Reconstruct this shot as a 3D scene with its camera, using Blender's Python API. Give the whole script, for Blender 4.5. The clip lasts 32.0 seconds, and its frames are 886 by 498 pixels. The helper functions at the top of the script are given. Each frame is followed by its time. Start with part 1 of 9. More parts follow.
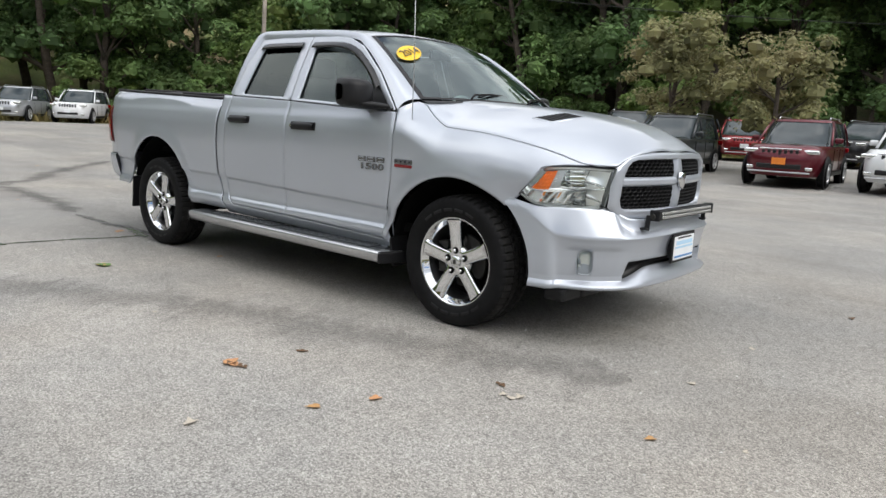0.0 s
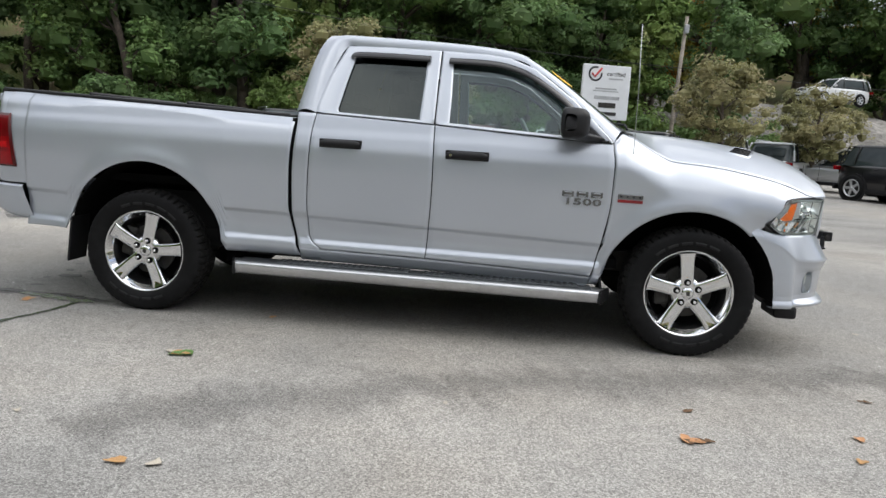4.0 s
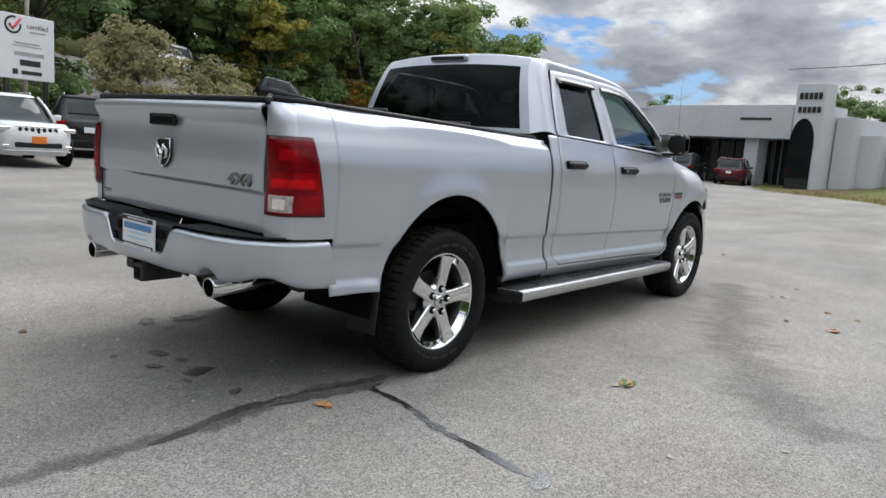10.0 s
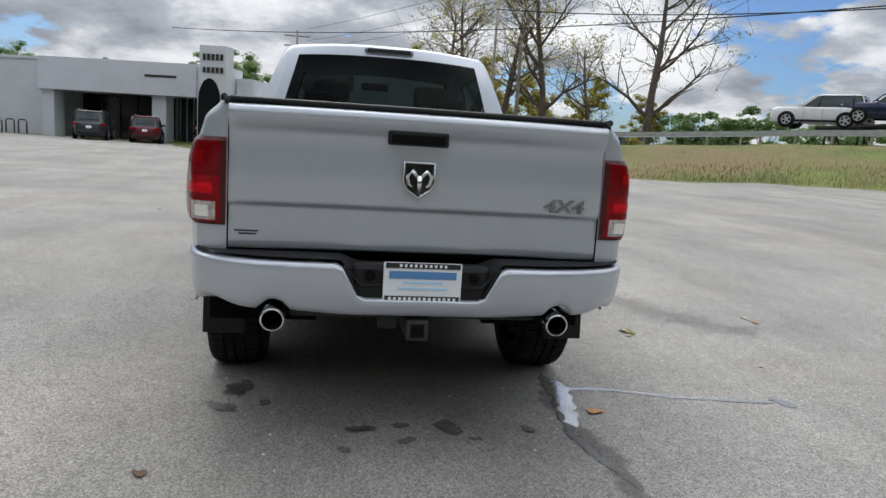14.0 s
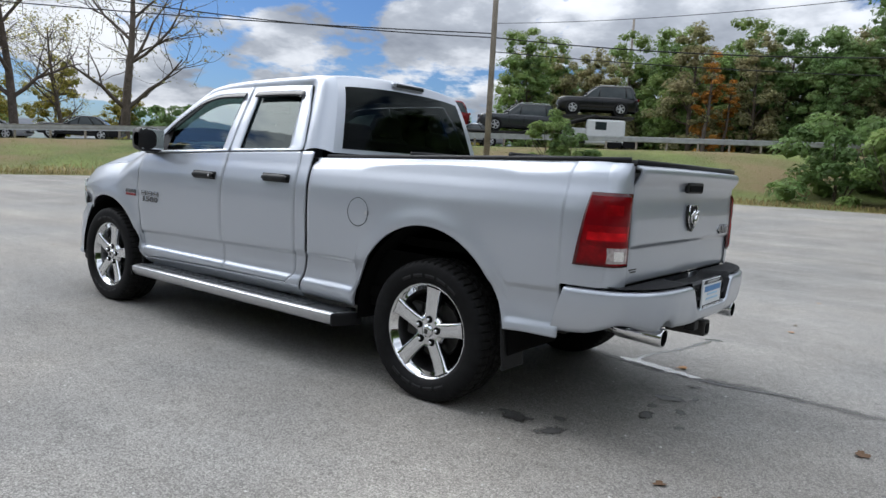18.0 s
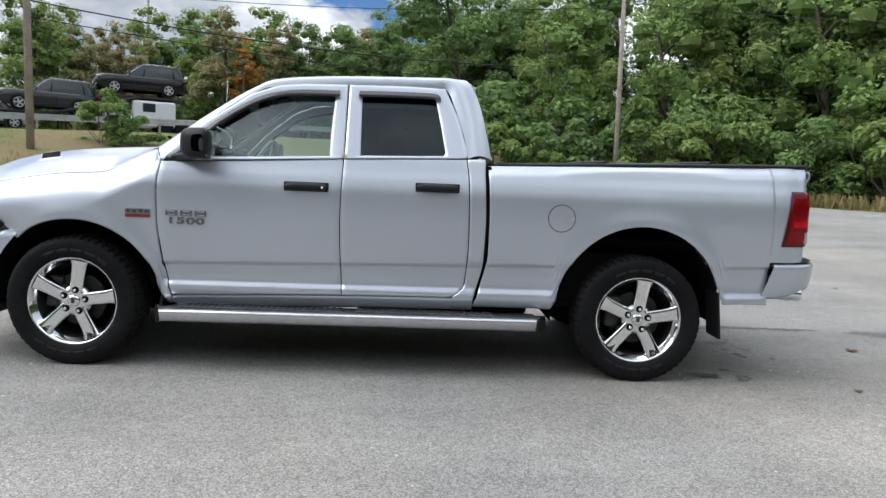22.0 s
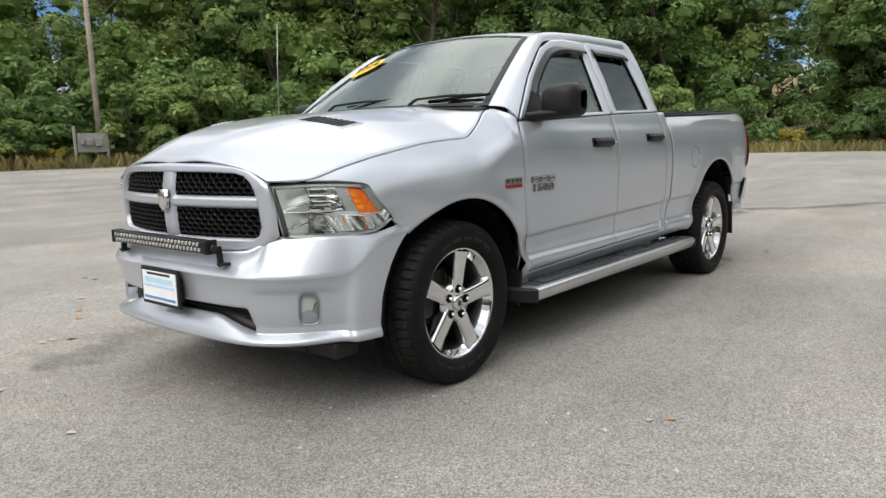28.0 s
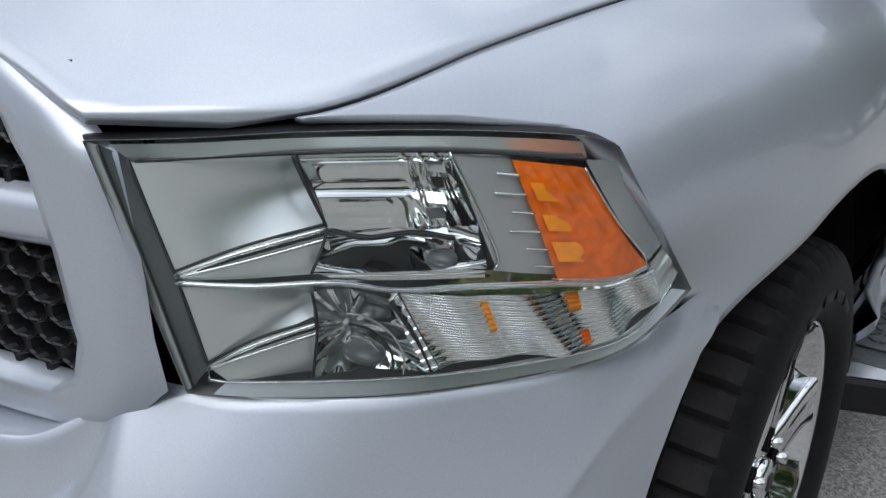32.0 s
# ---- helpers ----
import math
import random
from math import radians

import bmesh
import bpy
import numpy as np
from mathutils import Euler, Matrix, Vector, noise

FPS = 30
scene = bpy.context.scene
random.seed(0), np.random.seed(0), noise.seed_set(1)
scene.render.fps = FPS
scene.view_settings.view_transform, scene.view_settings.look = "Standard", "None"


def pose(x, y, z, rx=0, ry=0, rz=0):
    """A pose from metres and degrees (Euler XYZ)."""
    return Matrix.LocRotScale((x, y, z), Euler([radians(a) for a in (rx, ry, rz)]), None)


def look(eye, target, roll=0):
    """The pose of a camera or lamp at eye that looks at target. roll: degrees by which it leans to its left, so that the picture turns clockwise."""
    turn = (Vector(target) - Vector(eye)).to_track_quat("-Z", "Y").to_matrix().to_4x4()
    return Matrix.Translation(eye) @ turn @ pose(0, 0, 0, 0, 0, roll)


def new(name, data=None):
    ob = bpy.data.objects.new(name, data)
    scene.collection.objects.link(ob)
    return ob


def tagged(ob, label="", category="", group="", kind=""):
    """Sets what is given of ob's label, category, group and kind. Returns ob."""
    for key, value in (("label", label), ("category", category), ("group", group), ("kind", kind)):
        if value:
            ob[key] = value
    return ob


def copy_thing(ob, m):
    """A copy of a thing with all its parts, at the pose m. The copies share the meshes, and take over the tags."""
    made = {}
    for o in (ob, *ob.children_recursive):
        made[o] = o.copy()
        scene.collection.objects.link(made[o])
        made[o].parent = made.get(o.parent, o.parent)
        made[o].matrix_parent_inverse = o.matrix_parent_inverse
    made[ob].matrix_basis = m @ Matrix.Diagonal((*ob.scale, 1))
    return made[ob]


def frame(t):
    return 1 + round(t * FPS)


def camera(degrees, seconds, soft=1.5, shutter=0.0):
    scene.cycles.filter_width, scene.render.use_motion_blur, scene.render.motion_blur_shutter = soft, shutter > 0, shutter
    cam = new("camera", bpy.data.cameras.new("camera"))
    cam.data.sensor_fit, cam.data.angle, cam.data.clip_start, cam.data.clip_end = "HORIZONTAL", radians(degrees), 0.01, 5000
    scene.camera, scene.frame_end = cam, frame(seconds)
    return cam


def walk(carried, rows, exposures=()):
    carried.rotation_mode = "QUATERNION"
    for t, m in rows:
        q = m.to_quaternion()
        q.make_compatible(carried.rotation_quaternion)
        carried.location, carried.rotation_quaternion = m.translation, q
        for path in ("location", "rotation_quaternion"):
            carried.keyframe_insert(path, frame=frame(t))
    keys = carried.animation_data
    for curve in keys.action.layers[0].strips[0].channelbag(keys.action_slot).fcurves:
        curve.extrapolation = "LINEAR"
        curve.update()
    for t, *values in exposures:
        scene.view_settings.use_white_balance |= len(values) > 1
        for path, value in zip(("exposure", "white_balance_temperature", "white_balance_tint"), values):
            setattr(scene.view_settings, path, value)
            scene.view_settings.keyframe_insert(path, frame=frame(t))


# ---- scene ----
cam = camera(64.3, 32.0)
METRES, EYE, TILT, LEAN, TURN = 30.18, 1.207, 0.0, 0.0, 40.15
START_X, START_Y = 4.425, -4.184
ROWS = [
    (0.0, 0.0, 0.0, 0.0, 0.47, -10.01, -2.65),
    (0.5, -0.0125, 0.0035, 0.0002, -1.84, -9.36, -4.43),
    (1.0, -0.026, 0.0094, 0.0002, -4.74, -8.46, -5.66),
    (1.5, -0.0424, 0.0142, -0.0007, -8.62, -7.8, -6.13),
    (2.0, -0.0591, 0.0209, -0.0016, -13.55, -7.5, -5.96),
    (2.5, -0.0757, 0.0274, -0.0006, -19.25, -7.61, -5.42),
    (3.0, -0.0912, 0.0332, 0.0003, -24.8, -8.02, -4.65),
    (3.5, -0.1065, 0.0412, 0.0011, -29.79, -8.48, -3.92),
    (5.5, -0.1571, 0.082, 0.0, -47.55, -8.85, -3.9),
    (6.0, -0.1658, 0.0946, 0.0003, -51.9, -8.68, -4.38),
    (6.5, -0.1751, 0.1074, 0.0008, -55.77, -8.59, -4.74),
    (7.0, -0.1833, 0.1226, 0.0005, -59.49, -8.46, -4.83),
    (7.5, -0.1931, 0.1366, 0.001, -63.71, -8.53, -4.76),
    (8.0, -0.1993, 0.1517, 0.0005, -68.81, -8.71, -4.42),
    (8.5, -0.2056, 0.1668, 0.0005, -74.53, -8.78, -4.12),
    (9.0, -0.2091, 0.1824, 0.0, -80.2, -8.73, -3.86),
    (9.5, -0.2105, 0.1989, 0.0005, -85.26, -8.53, -3.75),
    (10.0, -0.2128, 0.215, 0.0014, -89.98, -8.4, -3.96),
    (10.5, -0.2119, 0.2316, 0.0012, -94.71, -8.27, -4.17),
    (11.0, -0.2109, 0.2488, 0.0014, -99.97, -8.3, -4.55),
    (11.5, -0.2053, 0.2647, 0.0012, -105.78, -8.52, -4.78),
    (12.0, -0.1993, 0.2806, 0.0007, -112.13, -8.74, -4.76),
    (12.5, -0.1912, 0.2949, 0.0006, -118.94, -8.97, -4.52),
    (13.0, -0.1805, 0.3082, 0.0008, -125.91, -8.93, -4.17),
    (13.5, -0.171, 0.3212, 0.0021, -132.74, -8.91, -3.83),
    (14.0, -0.1588, 0.3323, 0.0023, -139.26, -8.67, -3.59),
    (14.5, -0.1475, 0.345, 0.0025, -145.52, -8.31, -3.55),
    (16.5, -0.0909, 0.3777, 0.0031, -168.14, -7.14, -4.09),
    (17.0, -0.0753, 0.3847, 0.0038, -172.81, -7.01, -3.87),
    (17.5, -0.0589, 0.3868, 0.0036, -177.47, -6.87, -3.62),
    (18.0, -0.0425, 0.3891, 0.0036, -182.27, -6.69, -3.49),
    (18.5, -0.0267, 0.3886, 0.0028, -187.26, -6.55, -3.5),
    (19.0, -0.0101, 0.3859, 0.0027, -192.55, -6.45, -3.48),
    (19.5, 0.0067, 0.3832, 0.0034, -198.21, -6.6, -3.43),
    (20.0, 0.0227, 0.3759, 0.0032, -203.93, -6.76, -3.32),
    (20.5, 0.0391, 0.3691, 0.0031, -209.34, -6.73, -3.07),
    (21.0, 0.0538, 0.3591, 0.0022, -214.09, -6.58, -2.84),
    (21.5, 0.0686, 0.3503, 0.0022, -218.23, -6.25, -2.57),
    (22.0, 0.0823, 0.3409, 0.0018, -222.06, -6.06, -2.34),
    (22.5, 0.0953, 0.3296, 0.0019, -226.02, -6.01, -2.07),
    (23.0, 0.1084, 0.319, 0.0026, -230.43, -6.1, -1.81),
    (23.5, 0.1186, 0.3055, 0.0017, -235.22, -6.17, -1.64),
    (24.0, 0.129, 0.2923, 0.0017, -240.34, -6.18, -1.4),
    (24.5, 0.1361, 0.2771, 0.0007, -245.54, -6.16, -1.17),
    (26.5, 0.1576, 0.2176, 0.001, -261.94, -6.94, -0.12),
    (27.0, 0.1582, 0.204, 0.0001, -264.66, -7.38, 0.43),
    (27.5, 0.1583, 0.1923, -0.0005, -267.55, -7.91, 0.98),
    (28.0, 0.154, 0.1831, -0.0016, -270.54, -8.39, 1.37),
    (28.5, 0.1466, 0.1751, -0.0016, -273.18, -8.89, 1.29),
    (29.0, 0.137, 0.1684, -0.0018, -275.18, -9.64, 0.64),
    (29.5, 0.1236, 0.1667, -0.0022, -276.23, -10.61, -0.2),
    (30.0, 0.1093, 0.1656, -0.002, -276.52, -12.13, -0.8),
    (30.5, 0.096, 0.1661, -0.0021, -276.07, -14.23, -0.98),
    (31.0, 0.0832, 0.1675, -0.0029, -274.95, -16.22, -0.51),
    (31.5, 0.0753, 0.1675, -0.0051, -273.25, -18.53, -0.27),
    (32.0, 0.0746, 0.1687, -0.0037, -269.91, -17.9, -0.5),
]
walk(cam, [(t, pose(START_X, START_Y, EYE, TILT, LEAN, TURN) @ pose(METRES * x, METRES * y, METRES * z, 90 + pitch, roll, yaw)) for t, x, y, z, yaw, pitch, roll in ROWS],
     # the clip's own drift of exposure and white balance
     [(0.0, 0.02, 6450, 10), (3.0, 0.0, 6420, 10), (6.0, 0.05, 6410, 10), (9.0, -0.07, 6280, 10), (13.0, -0.13, 6290, 10), (17.0, -0.13, 6080, 10), (19.0, -0.05, 6010, 10), (21.0, 0.08, 6080, 10), (23.0, 0.18, 6180, 10), (27.0, 0.08, 6780, 10), (28.0, 0.08, 6680, 10), (29.0, 0.06, 6490, 10), (30.0, -0.20, 6060, 10), (32.0, -0.36, 6000, 10)])

# ---------------------------------------------------------------- world and sun
SUN_AZ, SUN_EL = 8.0, 48.0


def build_world():
    world = bpy.data.worlds.new("sky")
    scene.world = world
    world.use_nodes = True
    nt = world.node_tree
    nt.nodes.clear()
    N, L = nt.nodes.new, nt.links.new
    out, bg = N("ShaderNodeOutputWorld"), N("ShaderNodeBackground")
    sky = N("ShaderNodeTexSky")
    sky.sky_type, sky.sun_disc = "NISHITA", False
    sky.sun_elevation, sky.sun_rotation = radians(SUN_EL), radians(90 - SUN_AZ)
    gain = N("ShaderNodeVectorMath")
    gain.operation = "SCALE"
    gain.inputs["Scale"].default_value = 0.085
    clear = N("ShaderNodeVectorMath")
    clear.operation = "MULTIPLY"
    clear.inputs[1].default_value = (0.62, 0.85, 1.2)
    L(sky.outputs["Color"], clear.inputs[0])
    L(clear.outputs[0], gain.inputs[0])
    tc = N("ShaderNodeTexCoord")
    sep = N("ShaderNodeSeparateXYZ")
    L(tc.outputs["Generated"], sep.inputs[0])
    # clouds lie on a flat deck: direction divided by its height
    lift = N("ShaderNodeMath")
    lift.operation = "ADD"
    lift.inputs[1].default_value = 0.30
    zpos = N("ShaderNodeMath")
    zpos.operation = "MAXIMUM"
    zpos.inputs[1].default_value = 0.0
    L(sep.outputs["Z"], zpos.inputs[0])
    L(zpos.outputs[0], lift.inputs[0])
    deck = N("ShaderNodeVectorMath")
    deck.operation = "DIVIDE"
    comb = N("ShaderNodeCombineXYZ")
    for k in range(3):
        L(lift.outputs[0], comb.inputs[k])
    L(tc.outputs["Generated"], deck.inputs[0])
    L(comb.outputs[0], deck.inputs[1])

    def noise_tex(scale, detail, rough, w):
        n = N("ShaderNodeTexNoise")
        n.noise_dimensions = "4D"
        n.inputs["Scale"].default_value, n.inputs["Detail"].default_value = scale, detail
        n.inputs["Roughness"].default_value, n.inputs["W"].default_value = rough, w
        L(deck.outputs[0], n.inputs["Vector"])
        return n

    def ramp(src, stops):
        r = N("ShaderNodeValToRGB")
        r.color_ramp.elements[0].position, r.color_ramp.elements[0].color = stops[0][0], (*stops[0][1], 1)
        r.color_ramp.elements[1].position, r.color_ramp.elements[1].color = stops[-1][0], (*stops[-1][1], 1)
        for p, c in stops[1:-1]:
            e = r.color_ramp.elements.new(p)
            e.color = (*c, 1)
        L(src, r.inputs[0])
        return r

    # the deck closes overhead and breaks up towards the horizon
    closed = N("ShaderNodeMath")
    closed.operation = "MULTIPLY_ADD"
    closed.inputs[1].default_value = 0.16
    L(zpos.outputs[0], closed.inputs[0])
    L(noise_tex(2.3, 10, 0.56, 6.4).outputs["Fac"], closed.inputs[2])
    cover = ramp(closed.outputs[0], [(0.455, (0, 0, 0)), (0.50, (1, 1, 1))])
    tone = ramp(noise_tex(2.2, 10, 0.55, 8.1).outputs["Fac"],
                [(0.38, (1.42, 1.41, 1.39)), (0.45, (1.15, 1.16, 1.18)), (0.52, (0.66, 0.69, 0.74)), (0.62, (0.40, 0.43, 0.49))])
    # an overcast deck is brighter overhead than at the horizon
    up = N("ShaderNodeMath")
    up.operation = "MULTIPLY_ADD"
    up.inputs[1].default_value, up.inputs[2].default_value = CLOUD_RISE, CLOUD_LOW
    L(zpos.outputs[0], up.inputs[0])
    toned = N("ShaderNodeVectorMath")
    toned.operation = "SCALE"
    L(tone.outputs["Color"], toned.inputs[0])
    L(up.outputs[0], toned.inputs["Scale"])
    mix = N("ShaderNodeMix")
    mix.data_type = "RGBA"
    L(cover.outputs["Color"], mix.inputs[0])
    L(gain.outputs[0], mix.inputs[6])
    L(toned.outputs[0], mix.inputs[7])
    L(mix.outputs[2], bg.inputs["Color"])
    bg.inputs["Strength"].default_value = 1.0
    L(bg.outputs[0], out.inputs["Surface"])


CLOUD_RISE, CLOUD_LOW = 1.45, 0.56
build_world()
sun = new("sun", bpy.data.lights.new("sun", "SUN"))
sun.data.energy, sun.data.angle, sun.data.color = 1.75, radians(50), (1.0, 0.96, 0.90)
_a, _e = radians(SUN_AZ), radians(SUN_EL)
sun.matrix_world = look((0, 0, 30), (-30 * math.cos(_a) * math.cos(_e), -30 * math.sin(_a) * math.cos(_e), 30 - 30 * math.sin(_e)))


# ---------------------------------------------------------------- materials
def surface(name, base, rough=0.6, metal=0.0, coat=0.0, grain=None, stain=None, bump=None, spread=None, spec=0.5,
            trans=0.0, ior=1.45, alpha=1.0, emit=None, island=0.0, rnd=0.0, speckle=None, coat_rough=0.05):
    """A node material. grain, stain: (scale, amount) of lightness noise; bump: (scale, strength, distance)."""
    m = bpy.data.materials.new(name)
    m.use_nodes = True
    nt = m.node_tree
    N, L = nt.nodes.new, nt.links.new
    b = nt.nodes["Principled BSDF"]
    b.inputs["Base Color"].default_value = (*base, 1)
    b.inputs["Roughness"].default_value, b.inputs["Metallic"].default_value = rough, metal
    b.inputs["Coat Weight"].default_value, b.inputs["Coat Roughness"].default_value = coat, coat_rough
    b.inputs["Specular IOR Level"].default_value = spec
    b.inputs["Transmission Weight"].default_value, b.inputs["IOR"].default_value = trans, ior
    b.inputs["Alpha"].default_value = alpha
    if emit:
        b.inputs["Emission Color"].default_value, b.inputs["Emission Strength"].default_value = (*emit[0], 1), emit[1]
    tc = N("ShaderNodeTexCoord")
    colour = None

    def layer(scale, amount, detail=5.0, socket="Object"):
        nonlocal colour
        n = N("ShaderNodeTexNoise")
        n.inputs["Scale"].default_value, n.inputs["Detail"].default_value = scale, detail
        L(tc.outputs[socket], n.inputs["Vector"])
        mr = N("ShaderNodeMapRange")
        mr.inputs["From Min"].default_value, mr.inputs["From Max"].default_value = 0.3, 0.7
        mr.inputs["To Min"].default_value, mr.inputs["To Max"].default_value = 1 - amount, 1 + amount
        L(n.outputs["Fac"], mr.inputs["Value"])
        scaled(mr.outputs["Result"])

    def scaled(value):
        nonlocal colour
        v = N("ShaderNodeVectorMath")
        v.operation = "SCALE"
        if colour is None:
            v.inputs[0].default_value = base
        else:
            L(colour, v.inputs[0])
        L(value, v.inputs["Scale"])
        colour = v.outputs[0]

    for spec_ in (grain, stain):
        if spec_:
            layer(*spec_)
    if speckle:
        scale, light, dark = speckle
        vo = N("ShaderNodeTexVoronoi")
        vo.inputs["Scale"].default_value = scale
        L(tc.outputs["Object"], vo.inputs["Vector"])
        sx = N("ShaderNodeSeparateColor")
        L(vo.outputs["Color"], sx.inputs[0])
        mr = N("ShaderNodeMapRange")
        mr.interpolation_type = "SMOOTHSTEP"
        mr.inputs["From Min"].default_value, mr.inputs["From Max"].default_value = 0.1, 1.0
        mr.inputs["To Min"].default_value, mr.inputs["To Max"].default_value = dark, light
        L(sx.outputs[0], mr.inputs["Value"])
        scaled(mr.outputs["Result"])
    if island or rnd:
        if island:
            src = N("ShaderNodeNewGeometry").outputs["Random Per Island"]
        else:
            src = N("ShaderNodeObjectInfo").outputs["Random"]
        mr = N("ShaderNodeMapRange")
        k = island or rnd
        mr.inputs["To Min"].default_value, mr.inputs["To Max"].default_value = 1 - k, 1 + k
        L(src, mr.inputs["Value"])
        scaled(mr.outputs["Result"])
    if spread:
        # a slow drift towards a second colour
        second, scale, lo, hi = spread
        n = N("ShaderNodeTexNoise")
        n.inputs["Scale"].default_value, n.inputs["Detail"].default_value = scale, 4
        L(tc.outputs["Object"], n.inputs["Vector"])
        mr = N("ShaderNodeMapRange")
        mr.inputs["From Min"].default_value, mr.inputs["From Max"].default_value = lo, hi
        L(n.outputs["Fac"], mr.inputs["Value"])
        mx = N("ShaderNodeMix")
        mx.data_type = "RGBA"
        L(mr.outputs["Result"], mx.inputs[0])
        if colour is None:
            mx.inputs[6].default_value = (*base, 1)
        else:
            L(colour, mx.inputs[6])
        mx.inputs[7].default_value = (*second, 1)
        colour = mx.outputs[2]
    if colour is not None:
        L(colour, b.inputs["Base Color"])
    if bump:
        n = N("ShaderNodeTexNoise")
        n.inputs["Scale"].default_value, n.inputs["Detail"].default_value = bump[0], 4
        L(tc.outputs["Object"], n.inputs["Vector"])
        bp = N("ShaderNodeBump")
        bp.inputs["Strength"].default_value, bp.inputs["Distance"].default_value = bump[1], bump[2] if len(bump) > 2 else 0.01
        L(n.outputs["Fac"], bp.inputs["Height"])
        L(bp.outputs["Normal"], b.inputs["Normal"])
    return m


def glass(name, tint, ior=1.5):
    """A thin pane: clear tint with a mirror sheen that grows at a slant."""
    m = bpy.data.materials.new(name)
    m.use_nodes = True
    nt = m.node_tree
    nt.nodes.clear()
    out, mx = nt.nodes.new("ShaderNodeOutputMaterial"), nt.nodes.new("ShaderNodeMixShader")
    tr, gl, fr = nt.nodes.new("ShaderNodeBsdfTransparent"), nt.nodes.new("ShaderNodeBsdfGlossy"), nt.nodes.new("ShaderNodeFresnel")
    tr.inputs["Color"].default_value = (*tint, 1)
    gl.inputs["Roughness"].default_value = 0.015
    gl.inputs["Color"].default_value = (0.90, 1.0, 0.985, 1)
    fr.inputs["IOR"].default_value = ior
    nt.links.new(fr.outputs[0], mx.inputs[0])
    nt.links.new(tr.outputs[0], mx.inputs[1])
    nt.links.new(gl.outputs[0], mx.inputs[2])
    nt.links.new(mx.outputs[0], out.inputs["Surface"])
    return m


M = {}


def asphalt_material():
    """Worn asphalt: stone chips of two sizes, pale worn tracks, a darker bay behind the truck."""
    m = bpy.data.materials.new("asphalt")
    m.use_nodes = True
    nt = m.node_tree
    N, L = nt.nodes.new, nt.links.new
    b = nt.nodes["Principled BSDF"]
    tc = N("ShaderNodeTexCoord")

    def math_node(op, a, c, clamp=False):
        n = N("ShaderNodeMath")
        n.operation, n.use_clamp = op, clamp
        for k, v in ((0, a), (1, c)):
            if isinstance(v, (int, float)):
                n.inputs[k].default_value = v
            else:
                L(v, n.inputs[k])
        return n.outputs[0]

    def ranged(v, a, c, lo, hi, smooth=False):
        n = N("ShaderNodeMapRange")
        if smooth:
            n.interpolation_type = "SMOOTHSTEP"
        for k, w in (("From Min", a), ("From Max", c), ("To Min", lo), ("To Max", hi)):
            n.inputs[k].default_value = w
        L(v, n.inputs["Value"])
        return n.outputs["Result"]

    def noise_at(scale, detail, stretch=(1, 1, 1), turn=0.0):
        mp = N("ShaderNodeMapping")
        mp.inputs["Scale"].default_value = stretch
        mp.inputs["Rotation"].default_value = (0, 0, turn)
        L(tc.outputs["Object"], mp.inputs["Vector"])
        n = N("ShaderNodeTexNoise")
        n.inputs["Scale"].default_value, n.inputs["Detail"].default_value, n.inputs["Roughness"].default_value = scale, detail, 0.6
        L(mp.outputs[0], n.inputs["Vector"])
        return n.outputs["Fac"]

    def chips(scale):
        v = N("ShaderNodeTexVoronoi")
        v.inputs["Scale"].default_value = scale
        L(tc.outputs["Object"], v.inputs["Vector"])
        c = N("ShaderNodeSeparateColor")
        L(v.outputs["Color"], c.inputs[0])
        return c.outputs[0], v.outputs["Distance"]

    big = ranged(noise_at(0.16, 3), 0.32, 0.68, 0.86, 1.16)
    mid = ranged(noise_at(0.9, 6), 0.3, 0.7, 0.87, 1.13)
    track = ranged(noise_at(0.5, 5, (0.25, 1.6, 1), 0.35), 0.42, 0.62, 1.10, 0.90)
    fine = ranged(noise_at(9, 5), 0.3, 0.7, 0.92, 1.08)
    c1, d1 = chips(150)
    c2, _ = chips(330)
    c3, d3 = chips(75)
    grit = math_node("MULTIPLY", ranged(c1, 0.0, 1.0, 0.58, 1.48), ranged(c2, 0.0, 1.0, 0.70, 1.32))
    pale = math_node("MULTIPLY", ranged(c3, 0.90, 0.93, 0.0, 1.0), ranged(d3, 0.28, 0.20, 0.0, 1.0))
    grit = math_node("ADD", grit, math_node("MULTIPLY", pale, 0.75))
    # the bay behind the truck is darker and a little less rough, up to a seam
    sep = N("ShaderNodeSeparateXYZ")
    L(tc.outputs["Object"], sep.inputs[0])
    wob = ranged(noise_at(1.1, 5), 0.25, 0.75, -0.55, 0.55)
    wob2 = ranged(noise_at(4.0, 4), 0.25, 0.75, -0.10, 0.10)
    y = math_node("ADD", sep.outputs["Y"], wob)
    x = math_node("ADD", sep.outputs["X"], wob)
    edge_seam = ranged(math_node("ADD", sep.outputs["Y"], wob2), -0.92, -0.70, 0.0, 1.0, True)
    edge_far = ranged(y, 1.9, 0.6, 0.0, 1.0, True)
    edge_tail = ranged(x, -4.9, -3.3, 0.0, 1.0, True)
    edge_nose = ranged(x, -0.6, -1.6, 0.0, 1.0, True)
    bay = math_node("MULTIPLY", math_node("MULTIPLY", edge_seam, edge_far), math_node("MULTIPLY", edge_tail, edge_nose))
    bay = math_node("MULTIPLY", bay, ranged(noise_at(1.6, 6), 0.35, 0.6, 0.5, 1.0))
    dark = ranged(bay, 0.0, 1.0, 1.0, 0.80)
